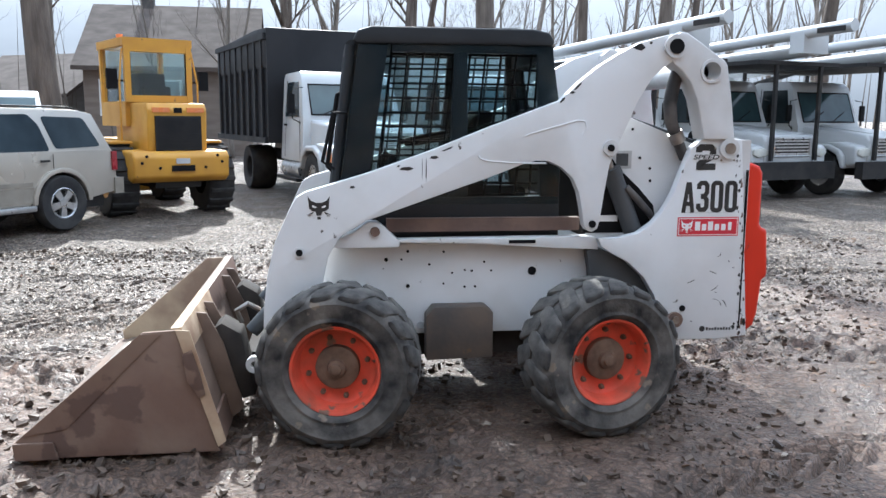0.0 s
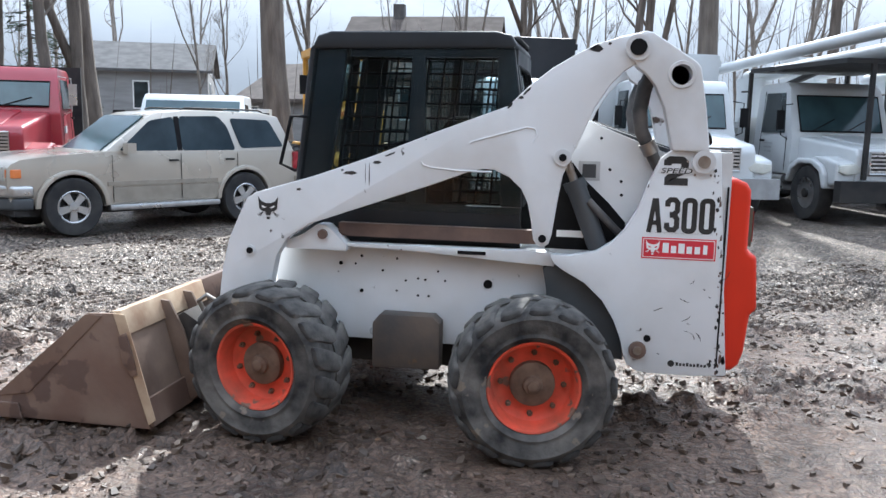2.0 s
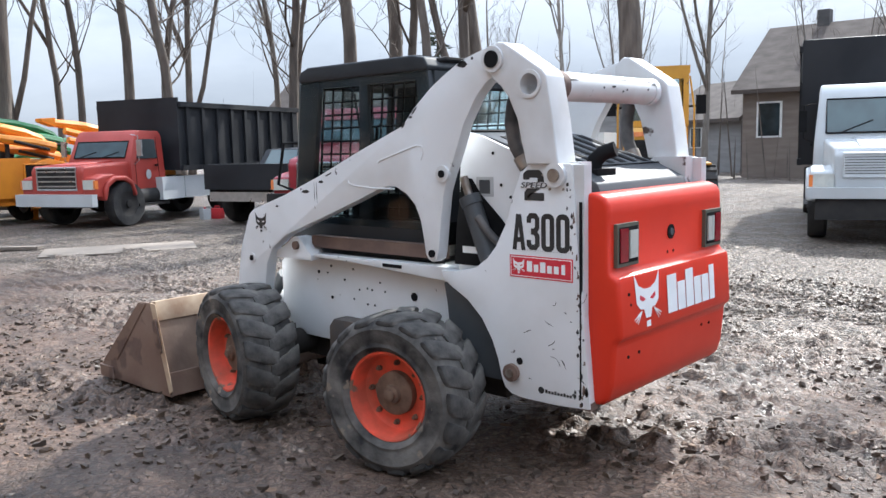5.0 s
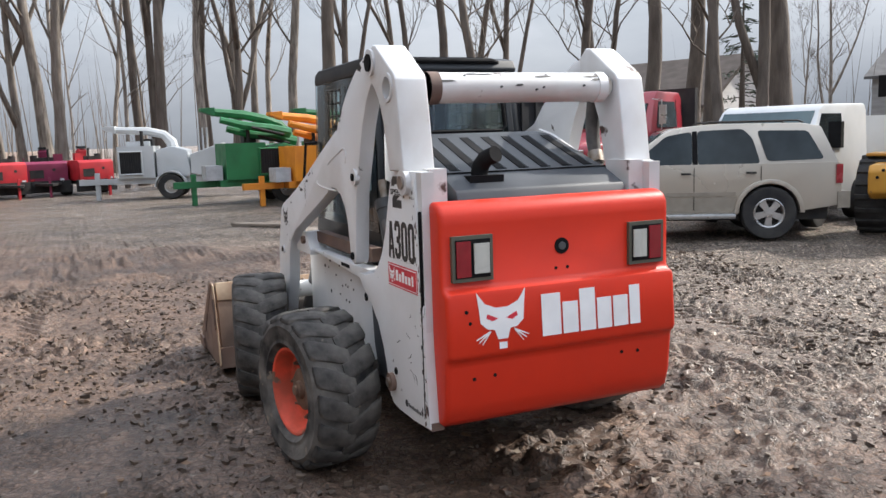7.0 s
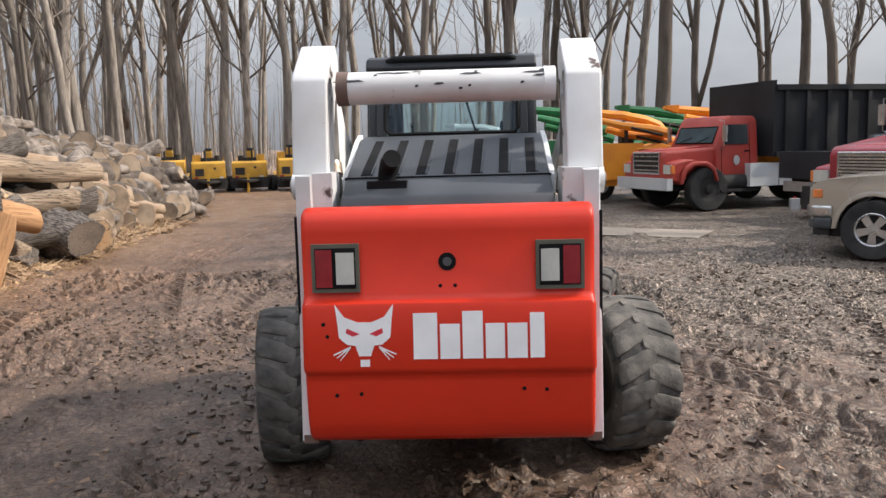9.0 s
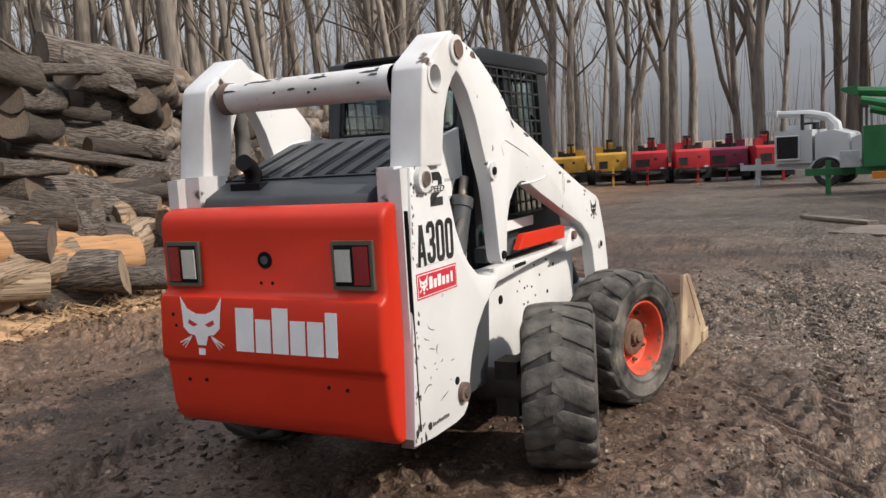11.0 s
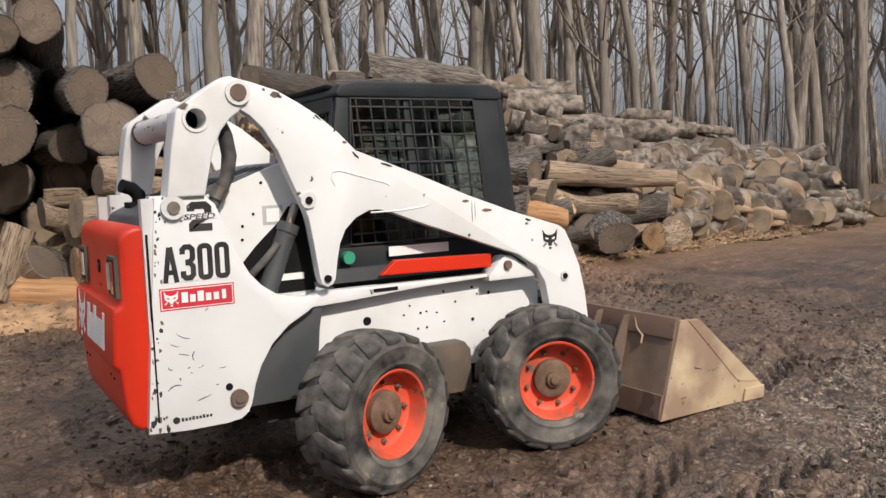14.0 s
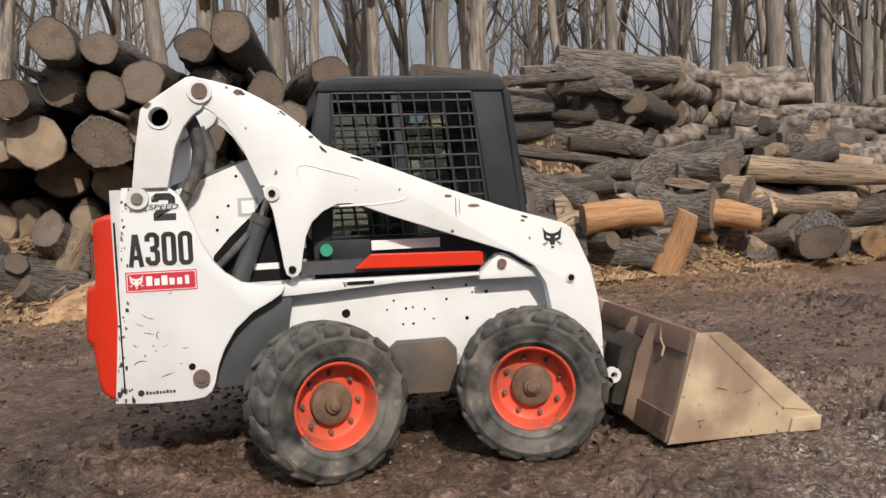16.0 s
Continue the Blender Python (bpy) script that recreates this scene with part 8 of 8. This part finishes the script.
part("frame", box(-1.6, 0.3, -0.5, 0.5, 0.45, 0.74, 0.02), CHASSIS, box_body)
for s in (-1, 1):
    road_wheel(box_body, -1.0, s * 0.85, 0.36, 0.24, s, 0.2, CHASSIS, spokes=0)

# yellow wheel loader, its engine end towards the yard
wl = thing("wheel_loader", "yellow articulated wheel loader with a glazed cab and black grille", "loader", at=heading(-3.86, 10.38, -0.49, 0.872) @ Matrix.Scale(0.94, 4))
part("engine_hood", prism([(-1.45, 1.12), (-1.50, 1.85), (-1.42, 1.96), (0.35, 1.98), (0.35, 1.12)], -0.52, 0.52, size=0.04, segments=3), YELLOW, wl, smooth=True)
part("counterweight", prism([(-1.66, 0.70), (-1.68, 1.05), (-1.60, 1.14), (-0.9, 1.16), (-0.9, 0.70), (-1.50, 0.60)], -0.84, 0.84, size=0.05, segments=3), YELLOW, wl, smooth=True)
part("grille", box(-1.53, -1.49, -0.40, 0.40, 1.14, 1.74, 0.015), CHASSIS, wl, "black radiator grille")
for k in range(13):
    part("grille_slat", box(-1.545, -1.528, -0.385, 0.385, 1.165 + 0.044 * k, 1.18 + 0.044 * k, 0), BOX_BLACK, wl)
for s in (-1, 1):
    part("rear_lamp", box(-1.515, -1.46, s * 0.30 - 0.16, s * 0.30 + 0.14, 1.80, 1.88, 0.01), LENS_AMBER, wl, "red-orange lamp")
part("badge_plate", box(-1.512, -1.495, -0.07, 0.07, 1.79, 1.88, 0.005), GASKET_AND_SHADE, wl)
for y, z in ((-0.7, 0.95), (-0.62, 1.06), (0.7, 0.95), (0.62, 1.06), (-0.4, 0.86), (0.4, 0.86)):
    part("counterweight_hole", tube([(-1.685, y, z), (-1.66, y, z)], 0.025, 12), GASKET_AND_SHADE, wl)
part("tow_hitch", box(-1.70, -1.60, -0.20, 0.20, 0.80, 0.90, 0.01), GASKET_AND_SHADE, wl)
part("number_plate_panel", box(-1.69, -1.675, -0.12, 0.12, 0.93, 1.02, 0), DECAL_GREY, wl)
part("cab_base", box(-0.55, 0.95, -0.60, 0.60, 1.55, 1.99, 0.03), YELLOW, wl, smooth=True)
part("cab_roof", box(-0.62, 1.02, -0.62, 0.62, 2.96, 3.10, 0.05), YELLOW, wl, smooth=True)
for x in (-0.58, 0.92):
    for s in (-1, 1):
        part("cab_post", box(x - 0.05, x + 0.05, s * 0.55 - 0.05, s * 0.55 + 0.05, 1.98, 2.97, 0.012), YELLOW, wl)
part("cab_sill", box(-0.62, -0.54, -0.52, 0.52, 1.98, 2.10, 0.01), YELLOW, wl)
part("cab_header", box(-0.62, -0.54, -0.52, 0.52, 2.86, 2.97, 0.01), YELLOW, wl)
part("rear_window", box(-0.592, -0.580, -0.50, 0.50, 2.10, 2.86, 0), GLASS, wl, "clear cab glass").visible_shadow = False
part("front_window", box(0.915, 0.927, -0.50, 0.50, 2.0, 2.94, 0), GLASS, wl).visible_shadow = False
for s in (-1, 1):
    part("side_window", box(-0.52, 0.86, s * 0.545 - 0.006, s * 0.545 + 0.006, 2.0, 2.95, 0), GLASS, wl).visible_shadow = False
    part("rubber_seal", tube([(-0.596, s * 0.50, 2.11), (-0.596, s * 0.50, 2.85)], 0.02, 6), GASKET_AND_SHADE, wl)
    part("work_lamp_arm", tube([(-0.5, s * 0.56, 2.35), (-0.55, s * 0.80, 2.35)], 0.02, 6), GASKET_AND_SHADE, wl)
    part("mirror", box(-0.62, -0.55, s * 0.82 - 0.09, s * 0.82 + 0.09, 2.20, 2.55, 0.03), GASKET_AND_SHADE, wl)
    part("rear_fender", prism([(-0.95, 1.30), (-0.20, 1.30), (0.25, 1.12), (0.25, 1.07), (-0.22, 1.25), (-0.95, 1.25)], s * 0.62, s * 1.00, size=0.02), YELLOW, wl)
    road_wheel(wl, -0.70, s * 0.86, 0.62, 0.46, s, 0.31, YELLOW, TYRE_CLEAN, 0, -0.2, lugs=18)
    road_wheel(wl, 1.75, s * 0.86, 0.62, 0.46, s, 0.31, YELLOW, TYRE_CLEAN, 0, -0.2, lugs=18)
    part("hand_rail", tube([(-0.60, s * 0.70, 1.30), (-0.62, s * 0.70, 2.30), (-0.55, s * 0.62, 2.90)], 0.018, 6), YELLOW, wl)
part("seat", box(-0.20, 0.20, -0.24, 0.24, 1.98, 2.50, 0.06), GASKET_AND_SHADE, wl)
part("dash_block", box(-0.55, -0.40, -0.22, 0.25, 2.08, 2.26, 0.03), GASKET_AND_SHADE, wl)
part("front_frame", box(0.4, 2.3, -0.42, 0.42, 0.55, 1.30, 0.05), YELLOW, wl)
part("rear_frame", box(-1.4, 0.4, -0.40, 0.40, 0.50, 1.15, 0.05), CHASSIS, wl)
part("bucket", prism([(2.3, 0.15), (2.4, 1.05), (2.5, 1.05), (2.75, 0.25), (3.3, 0.18), (3.3, 0.12)], -1.2, 1.2, size=0.02), YELLOW, wl)
part("beacon", tube([(0.1, 0.45, 3.10), (0.1, 0.45, 3.20)], 0.06, 12), LENS_AMBER, wl)


# ---- wood chippers ----
def chipper(name, label, at, paint, size=1.0, grille_x=0.2, arms=True, group=""):
    """A tow-behind chipper, drawbar towards +x."""
    t = thing(name, label, "wood chipper", group, at=at)
    k = size
    part("engine_housing", box(0.15 * k, 1.15 * k, -0.62 * k, 0.62 * k, 0.62 * k, 1.52 * k, 0.06 * k), paint, t, smooth=True)
    part("housing_slope", prism([(0.10 * k, 0.62 * k), (0.10 * k, 1.40 * k), (-0.35 * k, 1.50 * k), (-0.75 * k, 1.38 * k), (-0.85 * k, 0.62 * k)], -0.58 * k, 0.58 * k, size=0.05 * k), paint, t, smooth=True)
    part("radiator_grille", box(grille_x * k, (grille_x + 0.62) * k, 0.62 * k, 0.645 * k, 0.74 * k, 1.36 * k, 0.01), CHASSIS, t, "black radiator grille")
    for j in range(9):
        x = grille_x + 0.06 + 0.0625 * j
        part("grille_slat", box((x - 0.010) * k, (x + 0.010) * k, 0.644 * k, 0.66 * k, 0.77 * k, 1.33 * k, 0), BOX_BLACK, t)
    part("grille_frame", tube([(grille_x * k, 0.65 * k, 0.73 * k), ((grille_x + 0.62) * k, 0.65 * k, 0.73 * k), ((grille_x + 0.62) * k, 0.65 * k, 1.37 * k), (grille_x * k, 0.65 * k, 1.37 * k), (grille_x * k, 0.65 * k, 0.73 * k)], 0.03 * k, 6), paint, t)
    hop = part("feed_hopper", prism([(-0.85 * k, 0.70 * k), (-0.85 * k, 1.25 * k), (-1.75 * k, 1.55 * k), (-1.75 * k, 0.55 * k)], -0.62 * k, 0.62 * k, size=0.02), paint, t)
    part("hopper_mouth", box(-1.765 * k, -1.752 * k, -0.56 * k, 0.56 * k, 0.62 * k, 1.48 * k, 0), CHASSIS, hop)
    bend = [(-0.62, 1.35), (-0.60, 1.70), (-0.42, 1.96), (-0.05, 2.10), (0.50, 2.22), (1.25, 2.30)] if arms else [(-0.30, 1.40), (-0.27, 1.62), (-0.06, 1.84), (0.36, 1.94), (1.25, 1.99)]
    part("discharge_chute", tube([(x * k, 0, z * k) for x, z in bend], [0.18 * k, 0.16 * k] + [0.12 * k] * (len(bend) - 3) + [0.10 * k], 8), paint, t, "curved discharge chute", smooth=True)
    part("chute_flap", prism([(bend[-1][0] * k, (bend[-1][1] - 0.10) * k), (bend[-1][0] * k, (bend[-1][1] + 0.12) * k), ((bend[-1][0] + 0.34) * k, (bend[-1][1] + 0.10) * k), ((bend[-1][0] + 0.34) * k, (bend[-1][1] + 0.02) * k)], -0.15 * k, 0.15 * k, size=0.01), paint, t)
    if arms:
        # folded feed arms, tanks and vents on the larger machines
        for j, (z, x0) in enumerate(((1.62, -0.75), (1.84, -0.55))):
            part("folded_arm", tube([(x0 * k, (0.21 + 0.22 * j) * k, (z - 0.10) * k), ((x0 + 0.5) * k, (0.21 + 0.22 * j) * k, (z + 0.02) * k), ((x0 + 1.2) * k, (0.21 + 0.22 * j) * k, (z + 0.12) * k),
                                     ((x0 + 1.75) * k, (0.21 + 0.22 * j) * k, (z + 0.26) * k)], [0.13 * k, 0.12 * k, 0.10 * k, 0.08 * k], 8), paint, t, smooth=True)
            part("arm_cylinder", tube([((x0 + 0.2) * k, (0.36 + 0.22 * j) * k, (z - 0.14) * k), ((x0 + 1.0) * k, (0.34 + 0.22 * j) * k, (z + 0.06) * k)], 0.035 * k, 8), CHASSIS, t, smooth=True)
        part("hydraulic_tank", box(-0.75 * k, -0.35 * k, 0.59 * k, 0.80 * k, 0.85 * k, 1.25 * k, 0.04), paint, t, smooth=True)
        part("toolbox", box(1.22 * k, 1.62 * k, -0.10 * k, 0.46 * k, 0.62 * k, 0.98 * k, 0.02), DECAL_GREY, t, "grey steel toolbox")
    else:
        part("engine_top", box(0.30 * k, 0.95 * k, -0.30 * k, 0.30 * k, 1.52 * k, 1.66 * k, 0.03), paint, t)
        for j in range(3):
            part("hopper_post", box((-1.1 - 0.12 * j) * k, (-1.06 - 0.12 * j) * k, 0.30 * k, 0.36 * k, 1.3 * k, 2.0 * k, 0.01), paint, t)
    part("exhaust", tube([(0.5 * k, 0.3 * k, 1.5 * k), (0.5 * k, 0.3 * k, 1.95 * k)], 0.05 * k, 10), CHASSIS, t, smooth=True)
    part("control_box", box(0.25 * k, 0.55 * k, -0.30 * k, 0.10 * k, 1.52 * k, 1.72 * k, 0.02), CHASSIS, t)
    part("frame", box(-1.2 * k, 1.3 * k, -0.50 * k, 0.50 * k, 0.45 * k, 0.62 * k, 0.02), paint, t)
    part("drawbar", box(1.3 * k, 2.35 * k, -0.09 * k, 0.09 * k, 0.44 * k, 0.60 * k, 0.01), paint, t)
    part("jack_leg", box(1.80 * k, 1.92 * k, -0.06 * k, 0.06 * k, 0.0, 0.78 * k, 0.01), paint, t)
    for s in (-1, 1):
        road_wheel(t, -0.30 * k, s * 0.72 * k, 0.36 * k, 0.24 * k, s, 0.19 * k, CHROME, spokes=0)
        part("mudguard", prism([((-0.30 + 0.46 * math.cos(a)) * k, (0.36 + 0.46 * math.sin(a)) * k) for a in (math.pi * j / 8 for j in range(9))] +
                               [((-0.30 + 0.42 * math.cos(a)) * k, (0.36 + 0.42 * math.sin(a)) * k) for a in (math.pi * j / 8 for j in range(8, -1, -1))], s * 0.60 * k, s * 0.86 * k), paint, t)
        part("tail_light", box(-1.30 * k, -1.20 * k, s * 0.50 * k - 0.06, s * 0.50 * k + 0.06, 0.50 * k, 0.58 * k, 0.01), LENS_RED, t)
    return t


chipper("wood_chipper", "large white wood chipper with a long discharge chute", heading(-23.5, 0.80, -0.25, -0.97), TRUCK_WHITE, 1.10, 0.48, False)
chipper("wood_chipper", "large green wood chipper with a slatted engine grille", heading(-19.05, 3.15, 0.05, -1.0), CHIP_GREEN, 1.10, -0.30)
chipper("wood_chipper", "orange wood chipper with a black slatted grille", heading(-17.4, 4.50, 0.1, -0.995), CHIP_ORANGE, 1.02, -0.30)
chipper("wood_chipper", "green wood chipper standing behind the others", heading(-20.3, 6.0, 0.1, -0.995), CHIP_GREEN, 1.1)
chipper("wood_chipper", "orange-yellow wood chipper parked behind a dump truck", heading(-18.3, 6.9, 0.1, -0.995), CHIP_ORANGE, 1.05)


def small_chipper(label, at, paint, seed):
    """An old drum chipper seen from its drawbar end, cluttered on top."""
    r = random.Random(seed)
    t = thing("wood_chipper", label, "wood chipper", "row of small chippers", at=at)
    w = r.uniform(0.62, 0.74)
    h = r.uniform(1.42, 1.56)
    part("engine_housing", prism([(-0.15, 0.62), (-0.15, h), (0.75, h), (0.95, h - 0.10), (0.95, 0.62)], -w, w, size=0.03), paint, t, smooth=True)
    part("side_panel", box(0.945, 0.957, -w * 0.8, -w * 0.8 + r.uniform(0.3, 0.6), 0.78, 1.12, 0.006), CHASSIS, t)
    part("access_hole", tube([(0.945, 0.25, 1.12), (0.957, 0.25, 1.12)], 0.06, 10), CHASSIS, t)
    part("drum_housing", prism([(-0.20, 0.62), (-0.20, h - 0.12), (-0.75, h - 0.02), (-1.15, h - 0.35), (-1.15, 0.62)], -w * 0.8, w * 0.8, size=0.04), paint, t, smooth=True)
    part("feed_table", prism([(-1.15, 0.62), (-1.15, 0.70), (-1.95, 0.86), (-1.95, 0.78)], -w, w), paint, t)
    side = r.choice((-1, 1))
    part("air_cleaner", tube([(0.25, side * 0.36, h), (0.25, side * 0.36, h + 0.26)], 0.13, 12), CHASSIS, t, smooth=True)
    part("engine_top", box(-0.05, 0.55, -0.30, 0.30, h, h + 0.16, 0.03), CHASSIS, t)
    part("radiator_cowl", box(0.30, 0.52, -side * 0.46 - 0.16, -side * 0.46 + 0.16, h, h + 0.30, 0.03), paint, t)
    part("discharge_spout", prism([(-0.62, h - 0.1), (-0.58, h + 0.42), (-0.34, h + 0.50), (-0.22, h + 0.40), (-0.30, h - 0.1)], -0.15, 0.15, size=0.03), paint, t, smooth=True)
    part("spout_cap", box(-0.56, -0.24, -0.13, 0.13, h + 0.50, h + 0.60, 0.02), CHASSIS, t)
    part("exhaust", tube([(0.55, -side * 0.12, h), (0.55, -side * 0.12, h + 0.42), (0.62, -side * 0.12, h + 0.50)], 0.04, 8), CHASSIS, t, smooth=True)
    part("control_lever", tube([(-0.9, side * w * 0.8, h - 0.4), (-1.0, side * w * 0.9, h + 0.15)], 0.025, 6), paint, t)
    part("frame", box(-1.25, 1.15, -0.55, 0.55, 0.46, 0.62, 0.02), CHASSIS, t)
    part("drawbar", prism([(1.15, -0.45), (2.3, -0.06), (2.3, 0.06), (1.15, 0.45), (1.05, 0.38), (1.05, -0.38)], 0.48, 0.58, "z"), CHASSIS, t)
    part("jack_leg", box(1.95, 2.03, -0.04, 0.04, 0.0, 0.82, 0.008), paint, t)
    # added black block stands in for the dark shade beneath the machine
    part("skirt", box(0.70, 0.985, -w * 1.1, w * 1.1, 0.16, 0.66, 0.02), CHASSIS, t)
    for s in (-1, 1):
        part("marker_lamp", box(0.975, 0.995, s * 0.5 - 0.07, s * 0.5 + 0.07, 0.66, 0.74, 0.006), TRUCK_WHITE if s > 0 else LENS_RED, t)
        road_wheel(t, -0.30, s * (w + 0.10), 0.36, 0.22, s, 0.19, CHASSIS, spokes=0)
    return t


for k, (x, y, mat, word) in enumerate(((-28.3, -12.2, YELLOW_BRIGHT, "yellow"), (-28.0, -10.5, YELLOW_BRIGHT, "yellow"), (-28.6, -9.0, YELLOW_BRIGHT, "yellow"), (-28.5, -7.3, YELLOW_BRIGHT, "yellow"),
                                       (-28.2, -5.6, CHIP_RED, "red"), (-28.3, -4.2, CHIP_RED, "red"), (-28.8, -2.8, CHIP_MAROON, "maroon"), (-28.5, -1.4, CHIP_RED, "red"))):
    small_chipper(f"old {word} wood chipper in a parked row", heading(x, y, 0.95, 0.25 + 0.20 * math.sin(3 * k)) @ Matrix.Diagonal((0.85, 0.95, 0.84, 1)), mat, 40 + k)

# ---- odds and ends on the ground ----
can = thing("fuel_can", "red plastic fuel can on the ground", "fuel can", at=pose(-13.85, 7.50, 0, 0, 0, 20) @ Matrix.Scale(0.72, 4))
part("body", box(-0.18, 0.18, -0.12, 0.12, 0, 0.34, 0.04), CAN_RED, can, smooth=True)
part("handle", tube([(-0.12, 0, 0.33), (-0.10, 0, 0.41), (0.08, 0, 0.41), (0.10, 0, 0.33)], 0.018, 8), CAN_RED, can)
part("spout", tube([(0.13, 0, 0.32), (0.17, 0, 0.40)], 0.03, 10), GASKET_AND_SHADE, can)
white_can = thing("plastic_jug", "white plastic jug beside a fuel can", "jug", at=pose(-13.88, 7.18, 0, 0, 0, -10) @ Matrix.Scale(0.78, 4))
part("body", box(-0.15, 0.15, -0.12, 0.12, 0, 0.32, 0.04), TRUCK_WHITE, white_can, smooth=True)
part("cap", tube([(0.0, 0, 0.32), (0.0, 0, 0.37)], 0.035, 12), CAN_RED, white_can)
tagged(part("plywood_sheet", box(-1.2, 1.2, -0.6, 0.6, 0.012, 0.034, 0.004), PLYWOOD, at=pose(-9.7, 2.9, 0, 0, 0, 62)), "weathered board lying flat on the mud", "board")
tagged(part("plank", box(-0.9, 0.9, -0.10, 0.10, 0.0, 0.05, 0.006), PLYWOOD, at=pose(-11.8, 1.6, 0.01, 0, 0, 40)), "short weathered plank lying on the mud", "plank")


# ---- houses beyond the yard ----
def house(x, y, turn, w, d, eave, ridge, label, siding=SIDING, shingle=SHINGLE, windows=3):
    t = thing("house", label, "house", "houses beyond the yard", at=pose(x, y, 0, 0, 0, turn))
    part("wall", prism([(-w / 2, 0), (w / 2, 0), (w / 2, eave), (0, ridge), (-w / 2, eave)], -d / 2, d / 2, size=0), siding, t)
    rise = (ridge - eave) / (w / 2)
    for s in (-1, 1):
        part("roof", prism([(0, ridge + 0.22), (s * (w / 2 + 0.4), eave - 0.4 * rise + 0.22), (s * (w / 2 + 0.4), eave - 0.4 * rise + 0.05), (0, ridge + 0.02)], -d / 2 - 0.35, d / 2 + 0.35), shingle, t)
        for k in range(1, windows):
            yy = -d / 2 + d * (k + 0.5) / 3
            win = part("window", box(s * w / 2 - 0.05, s * w / 2 + 0.05, yy - 0.5, yy + 0.5, eave * 0.45, eave * 0.85, 0.01), TRIM_WHITE, t)
            part("pane", box(s * w / 2 - 0.06, s * w / 2 + 0.06, yy - 0.42, yy + 0.42, eave * 0.47, eave * 0.83, 0), CAR_GLASS, win)
        for k in (-1, 1)[:windows - 1]:
            win = part("window", box(k * w / 4 - 0.5, k * w / 4 + 0.5, s * d / 2 - 0.05, s * d / 2 + 0.05, eave * 0.45, eave * 0.85, 0.01), TRIM_WHITE, t)
            part("pane", box(k * w / 4 - 0.42, k * w / 4 + 0.42, s * d / 2 - 0.06, s * d / 2 + 0.06, eave * 0.47, eave * 0.83, 0), CAR_GLASS, win)
    if siding is SIDING_BROWN:
        part("chimney", box(-0.25, 0.25, d * 0.2 - 0.25, d * 0.2 + 0.25, ridge - 0.8, ridge + 0.75, 0.02), SHINGLE, t)
    return t


house(-28.57, 46.78, 112, 7.0, 8.0, 4.4, 6.1, "plain grey sided house with a dark shingle roof", windows=2)
house(-7.28, 34.35, 92, 8.0, 6.5, 3.6, 6.2, "brown sided house with a brown roof behind bare trees", SIDING_BROWN, ROOF_BROWN)
house(-13.92, 39.32, 60, 6.0, 7.0, 2.6, 4.4, "low brown roofed house behind a bare tree", SIDING, ROOF_BROWN)
house(-30.48, 27.05, 108, 6.4, 7.5, 2.8, 5.0, "white sided house with a brown gabled roof", SIDING_PALE, ROOF_BROWN)
house(-37.0, 33.0, 55, 7.5, 8.5, 3.0, 5.4, "white house with a grey gabled roof", SIDING_PALE, SHINGLE)
